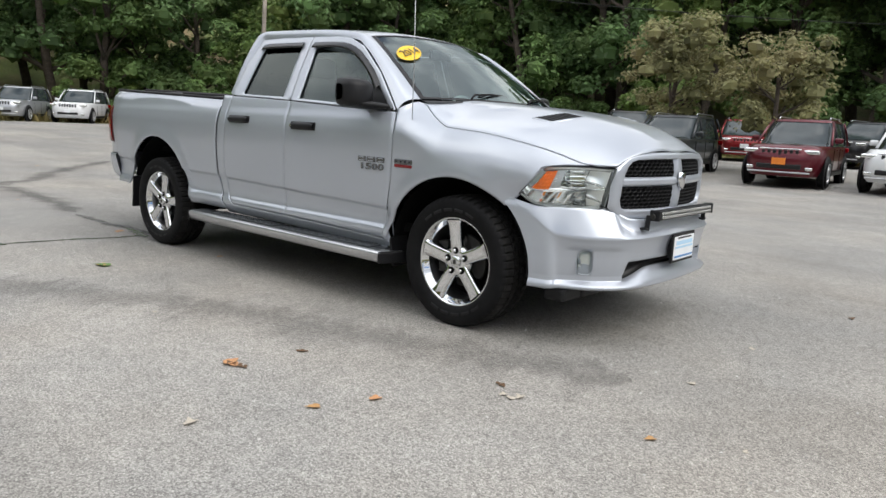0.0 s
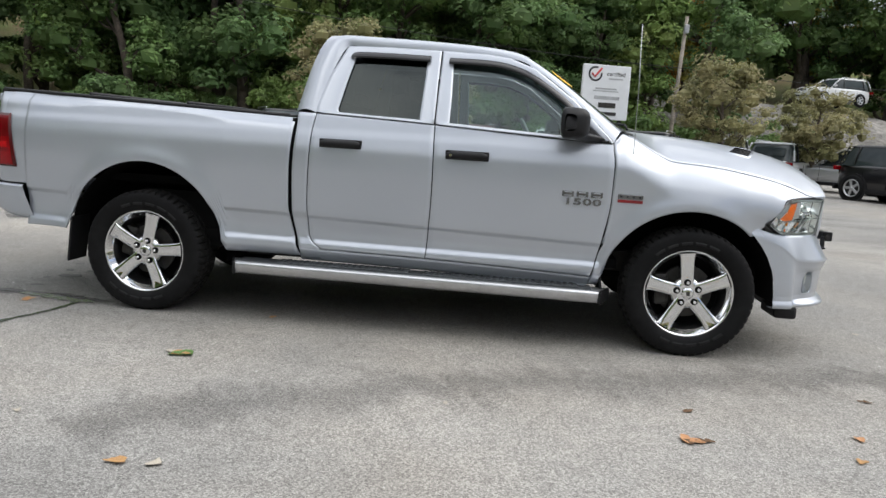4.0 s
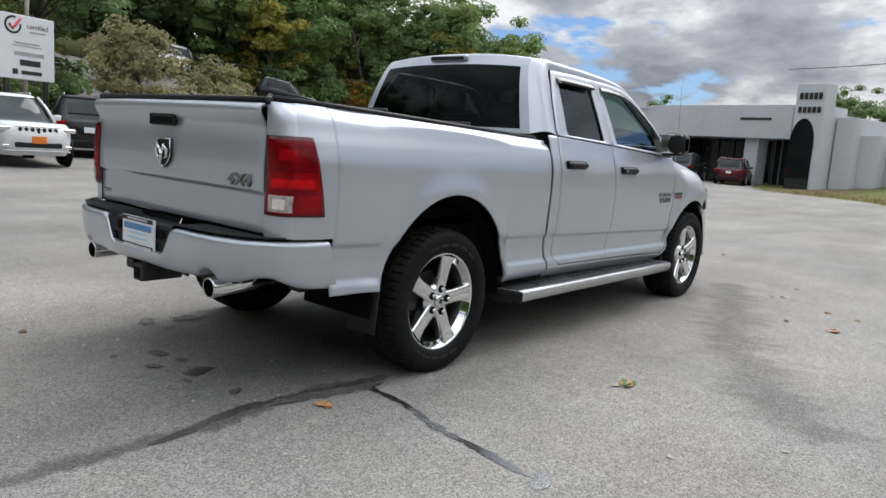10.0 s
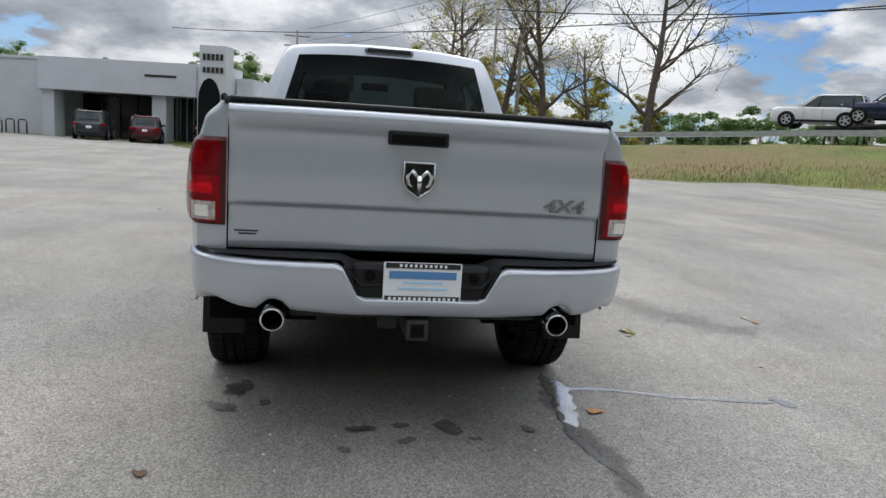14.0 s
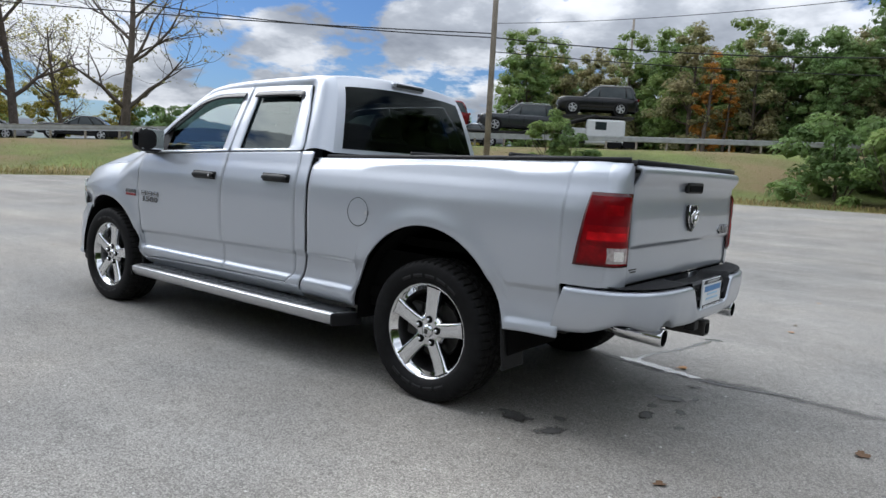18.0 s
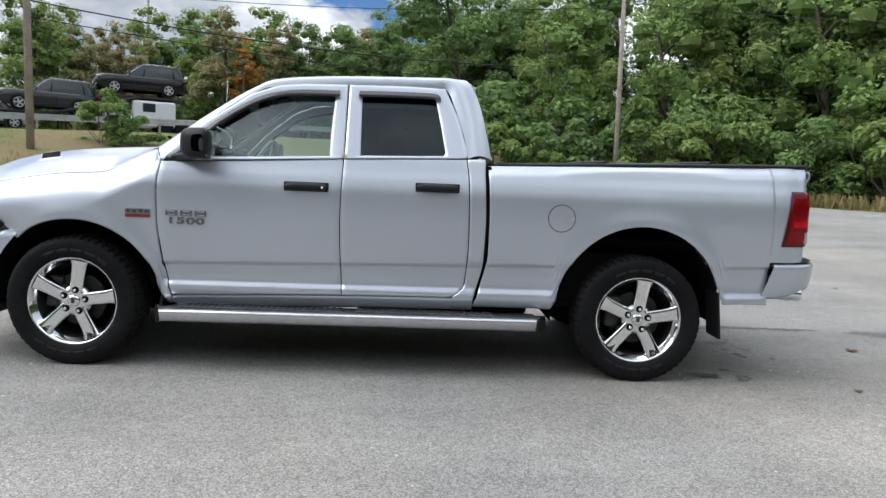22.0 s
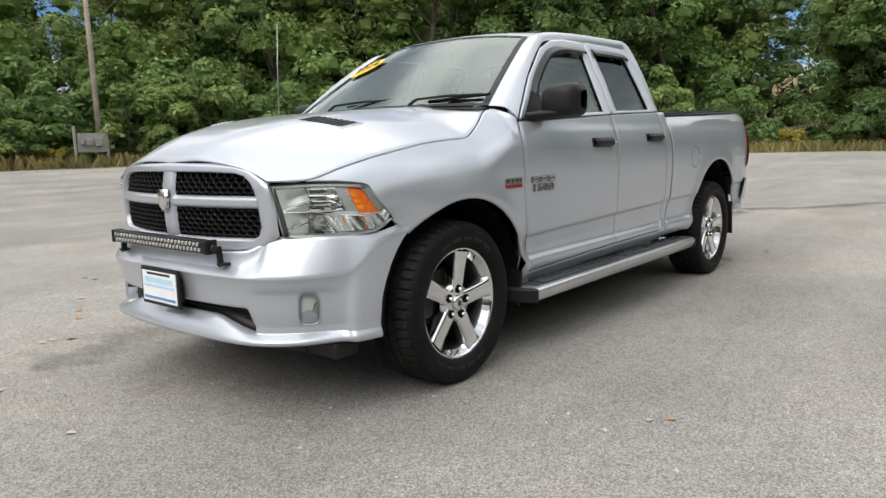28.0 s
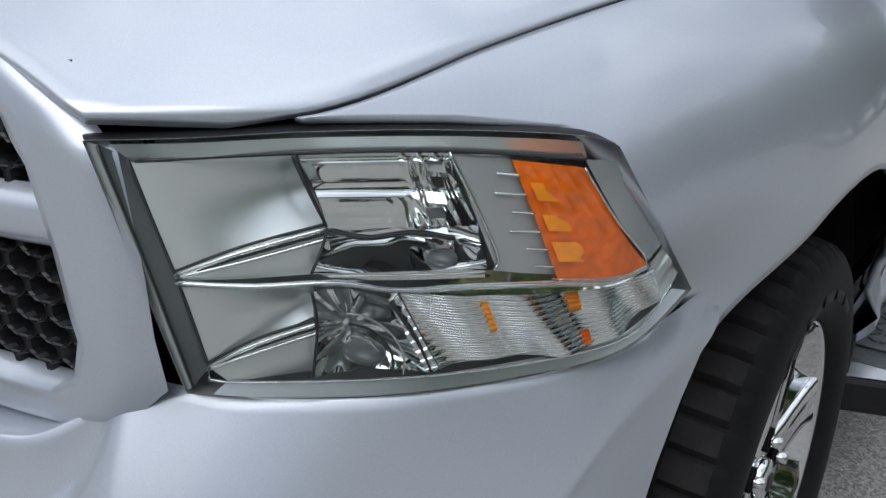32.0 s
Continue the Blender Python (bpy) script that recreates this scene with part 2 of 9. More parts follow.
    total = math_node("MULTIPLY", math_node("MULTIPLY", big, mid), math_node("MULTIPLY", math_node("MULTIPLY", track, fine), math_node("MULTIPLY", grit, dark)))
    tone = N("ShaderNodeMix")
    tone.data_type = "RGBA"
    L(ranged(noise_at(0.33, 4), 0.4, 0.65, 0.0, 1.0), tone.inputs[0])
    tone.inputs[6].default_value, tone.inputs[7].default_value = (0.238, 0.231, 0.217, 1), (0.256, 0.238, 0.212, 1)
    sc = N("ShaderNodeVectorMath")
    sc.operation = "SCALE"
    L(tone.outputs[2], sc.inputs[0])
    L(total, sc.inputs["Scale"])
    L(sc.outputs[0], b.inputs["Base Color"])
    L(ranged(bay, 0.0, 1.0, 0.88, 0.70), b.inputs["Roughness"])
    bp = N("ShaderNodeBump")
    bp.inputs["Strength"].default_value, bp.inputs["Distance"].default_value = 0.45, 0.004
    L(math_node("ADD", d1, c2), bp.inputs["Height"])
    L(bp.outputs["Normal"], b.inputs["Normal"])
    return m


M["asphalt"] = asphalt_material()
M["earth"] = surface("earth", (0.09, 0.08, 0.045), 0.95, grain=(0.5, 0.3), stain=(6, 0.25), bump=(8, 0.5, 0.05))
M["grass_ground"] = surface("grass_ground", (0.135, 0.165, 0.045), 0.95, grain=(0.35, 0.3), stain=(9, 0.35), spread=((0.20, 0.155, 0.075), 0.22, 0.42, 0.6), bump=(30, 0.8, 0.05))
M["paint"] = surface("silver_paint", (0.470, 0.500, 0.552), 0.31, 0.48, coat=0.65, coat_rough=0.025, grain=(900, 0.06), stain=(1.3, 0.02))
M["black_plastic"] = surface("black_plastic", (0.011, 0.011, 0.012), 0.45, spec=0.32, grain=(60, 0.15), bump=(400, 0.15, 0.001))
# near-black for hollows, gaps and hidden sheets: their shade is put into the colour
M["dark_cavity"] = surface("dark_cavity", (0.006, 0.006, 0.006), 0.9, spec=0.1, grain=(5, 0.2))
M["dusty_rubber"] = surface("dusty_rubber", (0.018, 0.0175, 0.017), 0.8, spec=0.12, grain=(25, 0.25), stain=(6, 0.3), bump=(140, 0.2, 0.002))
M["rubber"] = surface("rubber", (0.009, 0.009, 0.0095), 0.6, spec=0.14, grain=(25, 0.2), stain=(4, 0.25), bump=(120, 0.15, 0.002))
M["chrome"] = surface("chrome", (0.76, 0.77, 0.78), 0.05, 1.0, grain=(8, 0.04))
M["rubber_mark"] = surface("moulded_rubber", (0.013, 0.013, 0.0135), 0.6, spec=0.3, grain=(30, 0.2))
# rim metal darkened: the shade behind the spokes is put into the colour
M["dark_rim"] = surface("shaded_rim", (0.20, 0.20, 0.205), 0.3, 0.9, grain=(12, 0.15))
M["dark_metal"] = surface("dark_metal", (0.05, 0.048, 0.045), 0.6, 0.6, grain=(14, 0.4))
M["glass_clear"] = glass("clear_glass", (0.9, 0.95, 0.94), 1.2)
M["glass_tint"] = glass("tinted_glass", (0.05, 0.055, 0.058), 1.55)
M["bark"] = surface("bark", (0.10, 0.08, 0.065), 0.95, grain=(3, 0.3), stain=(14, 0.35), bump=(9, 0.8, 0.03))


# ---------------------------------------------------------------- mesh helpers
def link_mesh(name, verts, faces, material, parent=None, smooth=True, label=""):
    me = bpy.data.meshes.new(name)
    me.from_pydata([tuple(v) for v in verts], [], faces)
    me.validate()
    if smooth:
        me.polygons.foreach_set("use_smooth", [True] * len(me.polygons))
    me.materials.append(material)
    ob = new(name, me)
    if parent is not None:
        ob.parent = parent
    if label:
        tagged(ob, label)
    return ob


def part(name, bm, material, parent=None, label="", smooth=False):
    me = bpy.data.meshes.new(name)
    bmesh.ops.recalc_face_normals(bm, faces=bm.faces)
    bm.to_mesh(me)
    bm.free()
    if smooth:
        me.polygons.foreach_set("use_smooth", [True] * len(me.polygons))
    me.materials.append(material)
    ob = new(name, me)
    if parent is not None:
        ob.parent = parent
    if label:
        tagged(ob, label)
    return ob


def empty(name, label, category, m=None, group="", kind=""):
    e = new(name)
    e.empty_display_size = 0.2
    if m is not None:
        e.matrix_world = m
    return tagged(e, label, category, group, kind)


def box_into(bm, size, at=(0, 0, 0), bevel=0.0, rot=None, seg=2):
    """A box with rounded edges, joined into bm."""
    res = bmesh.ops.create_cube(bm, size=1.0)
    vs = res["verts"]
    bmesh.ops.scale(bm, vec=size, verts=vs)
    if bevel:
        es = list({e for v in vs for e in v.link_edges})
        r = bmesh.ops.bevel(bm, geom=es, offset=min(bevel, min(size) * 0.49), segments=seg, affect="EDGES", profile=0.5)
        vs = list({v for f in r["faces"] for v in f.verts} | {v for v in vs if v.is_valid})
    if rot is not None:
        bmesh.ops.rotate(bm, verts=vs, matrix=rot.to_3x3())
    bmesh.ops.translate(bm, vec=at, verts=vs)
    return vs


def cyl_into(bm, r, depth, at, axis="Y", seg=24, r2=None, bevel=0.0):
    res = bmesh.ops.create_cone(bm, cap_ends=True, segments=seg, radius1=r, radius2=r if r2 is None else r2, depth=depth)
    vs = res["verts"]
    if bevel:
        es = [e for e in {e for v in vs for e in v.link_edges} if any(len(f.verts) > 4 for f in e.link_faces)]
        q = bmesh.ops.bevel(bm, geom=es, offset=bevel, segments=2, affect="EDGES", profile=0.5)
        vs = list({v for f in q["faces"] for v in f.verts} | {v for v in vs if v.is_valid})
    turn = {"X": Euler((0, radians(90), 0)), "Y": Euler((radians(-90), 0, 0)), "Z": Euler((0, 0, 0))}[axis]
    bmesh.ops.rotate(bm, verts=vs, matrix=turn.to_matrix())
    bmesh.ops.translate(bm, vec=at, verts=vs)
    return vs


def box(name, size, at, material, parent=None, bevel=0.0, rot=None, label="", seg=2):
    bm = bmesh.new()
    box_into(bm, size, at, bevel, rot, seg)
    return part(name, bm, material, parent, label)


def cyl(name, r, depth, at, material, parent=None, axis="Y", seg=24, r2=None, bevel=0.0, label="", smooth=True):
    bm = bmesh.new()
    cyl_into(bm, r, depth, at, axis, seg, r2, bevel)
    ob = part(name, bm, material, parent, label, smooth=False)
    if smooth:
        for p in ob.data.polygons:
            p.use_smooth = len(p.vertices) <= 4
    return ob


def tube(name, pts, r, material, parent=None, seg=8, label="", taper=None):
    """A round bar along pts. taper: radius at the far end."""
    pts = [Vector(p) for p in pts]
    verts, faces, n = [], [], len(pts)
    for i, p in enumerate(pts):
        d = (pts[min(i + 1, n - 1)] - pts[max(i - 1, 0)]).normalized()
        a = d.cross(Vector((0, 0, 1)) if abs(d.z) < 0.9 else Vector((1, 0, 0))).normalized()
        c = d.cross(a)
        rr = r if taper is None else r + (taper - r) * i / (n - 1)
        for k in range(seg):
            w = 2 * math.pi * k / seg
            verts.append(p + (a * math.cos(w) + c * math.sin(w)) * rr)
    for i in range(n - 1):
        for k in range(seg):
            j = (k + 1) % seg
            faces.append((i * seg + k, i * seg + j, (i + 1) * seg + j, (i + 1) * seg + k))
    faces.append(tuple(range(seg))[::-1])
    faces.append(tuple(range((n - 1) * seg, n * seg)))
    return link_mesh(name, verts, faces, material, parent, True, label)


def lerp_table(table, x):
    """Smooth value at x of a table of (x, value) pairs, rising in x."""
    xs = [p[0] for p in table]
    return float(np.interp(x, xs, [p[1] for p in table]))


def curve_table(table):
    """A monotone-ish smooth interpolant (Catmull-Rom) through (x, value) pairs."""
    t = sorted(table)
    xs, ys = [p[0] for p in t], [p[1] for p in t]
    n = len(xs)
    sl = [(ys[i + 1] - ys[i]) / (xs[i + 1] - xs[i]) for i in range(n - 1)]
    m = [sl[0]] + [0 if sl[i - 1] * sl[i] <= 0 else 2 * sl[i - 1] * sl[i] / (sl[i - 1] + sl[i]) for i in range(1, n - 1)] + [sl[-1]]

    def f(x):
        if x <= xs[0]:
            return ys[0]
        if x >= xs[-1]:
            return ys[-1]
        i = max(k for k in range(n - 1) if xs[k] <= x)
        h = xs[i + 1] - xs[i]
        s = (x - xs[i]) / h
        return ((1 + 2 * s) * (1 - s) ** 2 * ys[i] + s * (1 - s) ** 2 * h * m[i] + s * s * (3 - 2 * s) * ys[i + 1] + s * s * (s - 1) * h * m[i + 1])
    return f


def polyline(pts, n, smooth=True):
    """n points spread over a 3D polyline by length, rounded where smooth."""
    P = [Vector(p) for p in pts]
    if smooth and len(P) > 2:
        Q = []
        for i in range(len(P) - 1):
            a, b, c, d = P[max(i - 1, 0)], P[i], P[i + 1], P[min(i + 2, len(P) - 1)]
            for k in range(10):
                s = k / 10
                Q.append(0.5 * ((2 * b) + (c - a) * s + (2 * a - 5 * b + 4 * c - d) * s * s + (3 * b - a - 3 * c + d) * s ** 3))
        P = Q + [P[-1]]
    acc = [0.0]
    for i in range(1, len(P)):
        acc.append(acc[-1] + (P[i] - P[i - 1]).length)
    out = []
    for k in range(n):
        s = acc[-1] * k / (n - 1)
        i = min(max(int(np.searchsorted(acc, s)) - 1, 0), len(P) - 2)
        h = acc[i + 1] - acc[i]
        out.append(P[i].lerp(P[i + 1], (s - acc[i]) / h if h else 0))
    return out


def grid_mesh(name, fn, nu, nv, material, parent=None, thick=0.0, label="", flip=False):
    """A sheet fn(u, v) with u, v in 0..1; thick: a folded-in edge of that depth along the normal."""
    verts = [fn(i / nu, j / nv) for j in range(nv + 1) for i in range(nu + 1)]
    faces = []
    for j in range(nv):
        for i in range(nu):
            q = (j * (nu + 1) + i, j * (nu + 1) + i + 1, (j + 1) * (nu + 1) + i + 1, (j + 1) * (nu + 1) + i)
            faces.append(q[::-1] if flip else q)
    ob = link_mesh(name, verts, faces, material, parent, True, label)
    if thick:
        md = ob.modifiers.new("thickness", "SOLIDIFY")
        md.thickness, md.offset, md.use_even_offset = abs(thick), -1 if thick > 0 else 1, False
        ob.modifiers.new("flat_faces", "WEIGHTED_NORMAL").weight = 90
    return ob


def loft_rows(name, rows, material, parent=None, closed=False, thick=0.0, label="", flip=False):
    """A sheet through rows of points, each with the same count."""
    n = len(rows[0])
    verts = [p for r in rows for p in r]
    faces = []
    for j in range(len(rows) - 1):
        for i in range(n if closed else n - 1):
            k = (i + 1) % n
            q = (j * n + i, j * n + k, (j + 1) * n + k, (j + 1) * n + i)
            faces.append(q[::-1] if flip else q)
    ob = link_mesh(name, verts, faces, material, parent, True, label)
    if thick:
        md = ob.modifiers.new("thickness", "SOLIDIFY")
        md.thickness, md.offset = abs(thick), -1 if thick > 0 else 1
        ob.modifiers.new("flat_faces", "WEIGHTED_NORMAL").weight = 90
    return ob


def smooth01(a, b, x):
    s = min(max((x - a) / (b - a), 0.0), 1.0)
    return s * s * (3 - 2 * s)


# ---------------------------------------------------------------- lie of the land
ROAD = [(75, 14, 0.7), (54, -2.5, 1.0), (43, -13.5, 1.3), (33, -26, 2.2), (18.5, -38.5, 2.9), (3, -47, 3.3), (-20, -58, 3.6), (-70, -84, 4.0)]
LOT = [(-37, 12), (-34, 2), (-35, -4), (-29, -8.5), (-21, -14), (-15, -20.5), (-9, -24.5), (-2, -26), (4, -25.5), (10, -24), (16, -21.5), (21, -17),
       (24, -11), (24.5, -5), (28, 0), (34, 2.5), (37, 9), (44, 9.5), (47, 12), (50, 35), (44, 37), (30, 35), (12, 36), (0, 31), (-15, 28), (-26, 24), (-36, 18)]
HILL = [(70, 60), (50, 47), (32, 40), (14, 39), (0, 34), (-16, 31), (-29, 27), (-42, 20), (-48, 8), (-46, -8), (-36, -16), (-26, -24), (-17, -32), (-12, -44)]


def near_line(x, y, line):
    best, z = 1e9, 0.0
    for a, b in zip(line, line[1:]):
        dx, dy = b[0] - a[0], b[1] - a[1]
        s = min(max(((x - a[0]) * dx + (y - a[1]) * dy) / (dx * dx + dy * dy), 0), 1)
        px, py = a[0] + s * dx, a[1] + s * dy
        d = math.hypot(x - px, y - py)
        if d < best:
            side = dx * (y - py) - dy * (x - px)
            best, z, sgn = d, (a[2] + s * (b[2] - a[2]) if len(a) > 2 else 0.0), (1 if side > 0 else -1)
    return best, z, sgn


def land(x, y):
    r = math.hypot(x, y)
    c = x / r if r > 0.1 else 0
    sy = y / r if r > 0.1 else 0
    w = 0.15 + 0.45 * max(0, -sy) + 0.12 * max(0, sy) + 0.2 * max(0, -c) - 0.2 * max(0, c)
    z = w * smooth01(9, 28, r)
    d, zr, side = near_line(x, y, ROAD)
    z = z + (zr - z) * (1 - smooth01(4.5, 17, d)) if not (side > 0 and d > 4.5) else (zr if d < 12 else zr - 1.5 * smooth01(12, 40, d))
    dh, _, hs = near_line(x, y, HILL)
    if hs < 0 and side < 0:
        top = 20 if y > 10 or x > 0 else 9
        top *= smooth01(95, 40, x)
        z += top * smooth01(0, 60, dh)
    return z


def lot_radius(a):
    """How far the paving reaches at the bearing a."""
    c, s, best = math.cos(a), math.sin(a), 60.0
    for (x0, y0), (x1, y1) in zip(LOT, LOT[1:] + LOT[:1]):
        den = c * (y1 - y0) - s * (x1 - x0)
        if abs(den) < 1e-9:
            continue
        r = (x0 * (y1 - y0) - y0 * (x1 - x0)) / den
        k = (x0 * s - y0 * c) / den
        if r > 0 and -1e-6 <= k <= 1 + 1e-6:
            best = min(best, r)
    return best


def build_ground():
    na = 240
    radii = [0.01] + [1.5 * k for k in range(1, 60)] + [95, 105, 120, 140, 170, 220, 300, 450, 700, 1100, 1800]
    verts, faces = [], []
    for r in radii:
        for k in range(na):
            a = 2 * math.pi * k / na
            x, y = r * math.cos(a), r * math.sin(a)
            lot = lot_radius(a)
            z = land(x, y) + 0.05 * noise.noise((x * 0.3, y * 0.3, 0)) * smooth01(lot, lot + 3, r) - 0.06 * smooth01(lot + 0.3, lot - 1.5, r)
            verts.append((x, y, z))
    for j in range(len(radii) - 1):
        for k in range(na):
            q = (k + 1) % na
            faces.append((j * na + k, (j + 1) * na + k, (j + 1) * na + q, j * na + q))
    ob = link_mesh("ground", verts, faces, M["grass_ground"])
    tagged(ob, "rough grass and earth rising in banks round the lot", "ground", kind="structure")
    # paving
    na, nr = 288, 46
    verts, faces = [], []
    for j in range(nr + 1):
        for k in range(na):
            a = 2 * math.pi * k / na
            r = 0.01 + (lot_radius(a) + 0.5 * noise.noise((4 * math.cos(a) * 3, 4 * math.sin(a) * 3, 2))) * (j / nr)
            x, y = r * math.cos(a), r * math.sin(a)
            verts.append((x, y, land(x, y) - (0.05 if j == nr else 0)))
    for j in range(nr):
        for k in range(na):
            q = (k + 1) % na
            faces.append((j * na + k, (j + 1) * na + k, (j + 1) * na + q, j * na + q))
    ob = link_mesh("pavement", verts, faces, M["asphalt"])
    tagged(ob, "worn grey asphalt of a car lot with pale stone chips", "pavement", kind="structure")


build_ground()


# ---------------------------------------------------------------- the pickup truck: nose along +x, wheels on z = 0
FRONT_AXLE, REAR_AXLE, HUB_Z, TYRE_R = 1.765, -1.712, 0.395, 0.40
ARCH_R = 0.525
ARCH_REAR = 0.540
truck = empty("pickup_truck", "silver four-door pickup truck with chrome wheels, parked on the asphalt", "pickup truck")

SIDE = curve_table([(0.40, 0.90), (0.44, 0.93), (0.475, 0.957), (0.505, 0.968), (0.535, 0.966), (0.575, 0.948), (0.63, 0.946), (0.70, 0.954), (0.7225, 0.9572),
                    (0.732, 0.970), (0.85, 0.979), (1.0, 0.986), (1.12, 0.982), (1.21, 0.964), (1.27, 0.943), (1.31, 0.931), (1.35, 0.918), (1.39, 0.90)])
TAPER = curve_table([(-2.80, 0.885), (-2.72, 0.938), (-2.6, 0.970), (-2.4, 0.990), (-2.0, 1.0), (1.5, 1.0), (1.8, 0.994), (2.05, 0.972), (2.2, 0.944), (2.3, 0.924), (2.42, 0.88), (2.55, 0.78)])


def side_y(x, z):
    # the crease along the doors climbs towards the tail
    lift = (0.037 + 0.026 * min(x, 1.3)) * smooth01(0.50, 0.62, z) * (1 - smooth01(0.80, 1.05, z))
    y = SIDE(z + lift) * TAPER(x)
    # the fender tucks in where it meets the bumper
    y -= 0.030 * smooth01(1.95, 2.15, x) * (1 - smooth01(0.80, 0.93, z))
    for ax in (FRONT_AXLE, REAR_AXLE):
        d = math.hypot(x - ax, (z - HUB_Z) * (1.02 if ax > 0 else 0.91)) - (ARCH_R if ax > 0 else ARCH_REAR)
        if z > 0.42:
            y += 0.016 * math.exp(-((d - 0.01) / 0.07) ** 2)
    return y


def arch_z(x, ax, base):
    """Lower edge of a panel over a wheel."""
    h = (ARCH_R if ax > 0 else ARCH_REAR) ** 2 - (x - ax) ** 2
    k = 0.97 if ax > 0 else 1.097
    return max(base, HUB_Z + k * math.sqrt(h)) if h > 0 else base


def mirrored(ob):
    """The same part on the other flank of the truck."""
    me = ob.data.copy()
    me.transform(Matrix.Scale(-1, 4, (0, 1, 0)))
    me.flip_normals()
    o = new(ob.name, me)
    o.parent = ob.parent
    for md in ob.modifiers:
        c = o.modifiers.new(md.name, md.type)
        if md.type == "SOLIDIFY":
            c.thickness, c.offset = md.thickness, md.offset
        elif md.type == "WEIGHTED_NORMAL":
            c.weight = md.weight
    for key in ("label",):
        if key in ob:
            o[key] = ob[key]
    return o


def both(ob):
    return ob, mirrored(ob)


def side_panel(name, left, right, low, top, nu, nv, curl=None, material=None, parent=None):
    """A panel of the flank. left, right: x as a function of the height fraction; low, top: z as a function of x."""
    def fn(u, v):
        x = left(v) * (1 - u) + right(v) * u
        z = low(x) * (1 - v) + top(x) * v
        y = side_y(x, z)
        if curl:
            y, z = curl(x, y, z, v)
        return (x, y, z)
    return grid_mesh(name, fn, nu, nv, material or M["paint"], parent or truck, thick=0.012, flip=True)


# doors (lower halves); the window frames follow
front_cut = curve_table([(0.40, 1.165), (0.67, 1.225), (0.94, 1.262), (1.14, 1.265), (1.28, 1.25)])
mid_cut = curve_table([(0.44, 0.140), (0.96, 0.163), (1.33, 0.155)])
rear_cut = curve_table([(0.40, -0.585), (0.60, -0.615), (0.83, -0.628), (1.22, -0.618), (1.36, -0.60)])
belt = curve_table([(-0.8, 1.362), (-0.46, 1.352), (0.16, 1.327), (0.84, 1.29), (1.26, 1.272)])
door_low = curve_table([(-0.7, 0.505), (0.14, 0.492), (1.2, 0.455)])
GAP = 0.0035
front_door = side_panel("front_door", lambda v: mid_cut(0.49 + v * 0.84) + GAP, lambda v: front_cut(0.455 + v * 0.82) - GAP, door_low, lambda x: belt(x), 26, 88)


def rear_edge_z(z):
    # the lower rear corner of the door is rounded
    return rear_cut(z) + GAP + 0.07 * max(0, 1 - (z - 0.505) / 0.09) ** 2


def rear_edge(v):
    return rear_edge_z(0.505 + v * 0.855)


rear_door = side_panel("rear_door", rear_edge, lambda v: mid_cut(0.5 + v * 0.83) - GAP, door_low, lambda x: belt(x), 24, 88)
front_door_r, rear_door_r = mirrored(front_door), mirrored(rear_door)
both(side_panel("rocker_panel", lambda v: -0.668, lambda v: 1.165 + 0.01 * v, lambda x: door_low(x) - 0.085, lambda x: door_low(x) - 0.007, 30, 6))
# strip of the cab behind the rear door
cab_rear = curve_table([(0.42, -0.655), (0.50, -0.672), (0.72, -0.722), (0.97, -0.728), (1.33, -0.715), (1.36, -0.715)])
both(side_panel("cab_corner", lambda v: cab_rear(0.42 + v * 0.94), lambda v: rear_edge_z(max(0.505, 0.425 + v * 0.935)) - 2 * GAP, lambda x: 0.425, lambda x: belt(x), 6, 44))

# bed sides
bed_top = curve_table([(-2.75, 1.388), (-1.84, 1.358), (-0.72, 1.322)])
bed_front = curve_table([(0.44, -0.672), (0.53, -0.70), (0.79, -0.752), (0.97, -0.752), (1.32, -0.737)])


def bed_curl(x, y, z, v):
    t = smooth01(0.9, 1.0, v)
    return y - 0.035 * t * t, z


def bed_low(x):
    return arch_z(x, REAR_AXLE, 0.445 + 0.075 * smooth01(-1.2, -2.4, x))


bed_side = side_panel("bed_side", lambda v: -2.535, lambda v: bed_front(0.44 + 0.88 * v), bed_low, bed_top, 84, 80, bed_curl)
both(bed_side)


def quarter(u, v):
    z0 = 0.792 + (bed_top(-2.6) - 0.792) * v
    x = (-2.70 - 0.045 * (1 - abs(2 * ((z0 - 0.52) / 0.86) - 1))) * (1 - u) - 2.535 * u
    z = 0.792 + (bed_top(x) - 0.792) * v
    return (x, side_y(x, z) - 0.035 * smooth01(0.9, 1.0, (z - bed_low(x)) / (bed_top(x) - bed_low(x))) ** 2, z)


both(grid_mesh("bed_quarter", quarter, 8, 60, M["paint"], truck, flip=True))


# rear corner of the bed, wrapping to the tailgate
def bed_corner(u, v):
    z = 0.795 + (bed_top(-2.6) - 0.795) * v
    a = u * math.pi / 2
    x0 = -2.70 - 0.045 * (1 - abs(2 * ((z - 0.52) / 0.86) - 1))
    y0 = side_y(x0, z) - 0.035 * smooth01(0.9, 1, (z - 0.52) / 0.868) ** 2
    return (x0 - (2.795 + x0) * math.sin(a) ** 1.0, 0.782 + (y0 - 0.782) * math.cos(a) ** 0.8, z)


both(grid_mesh("bed_corner", bed_corner, 12, 30, M["paint"], truck, flip=True))


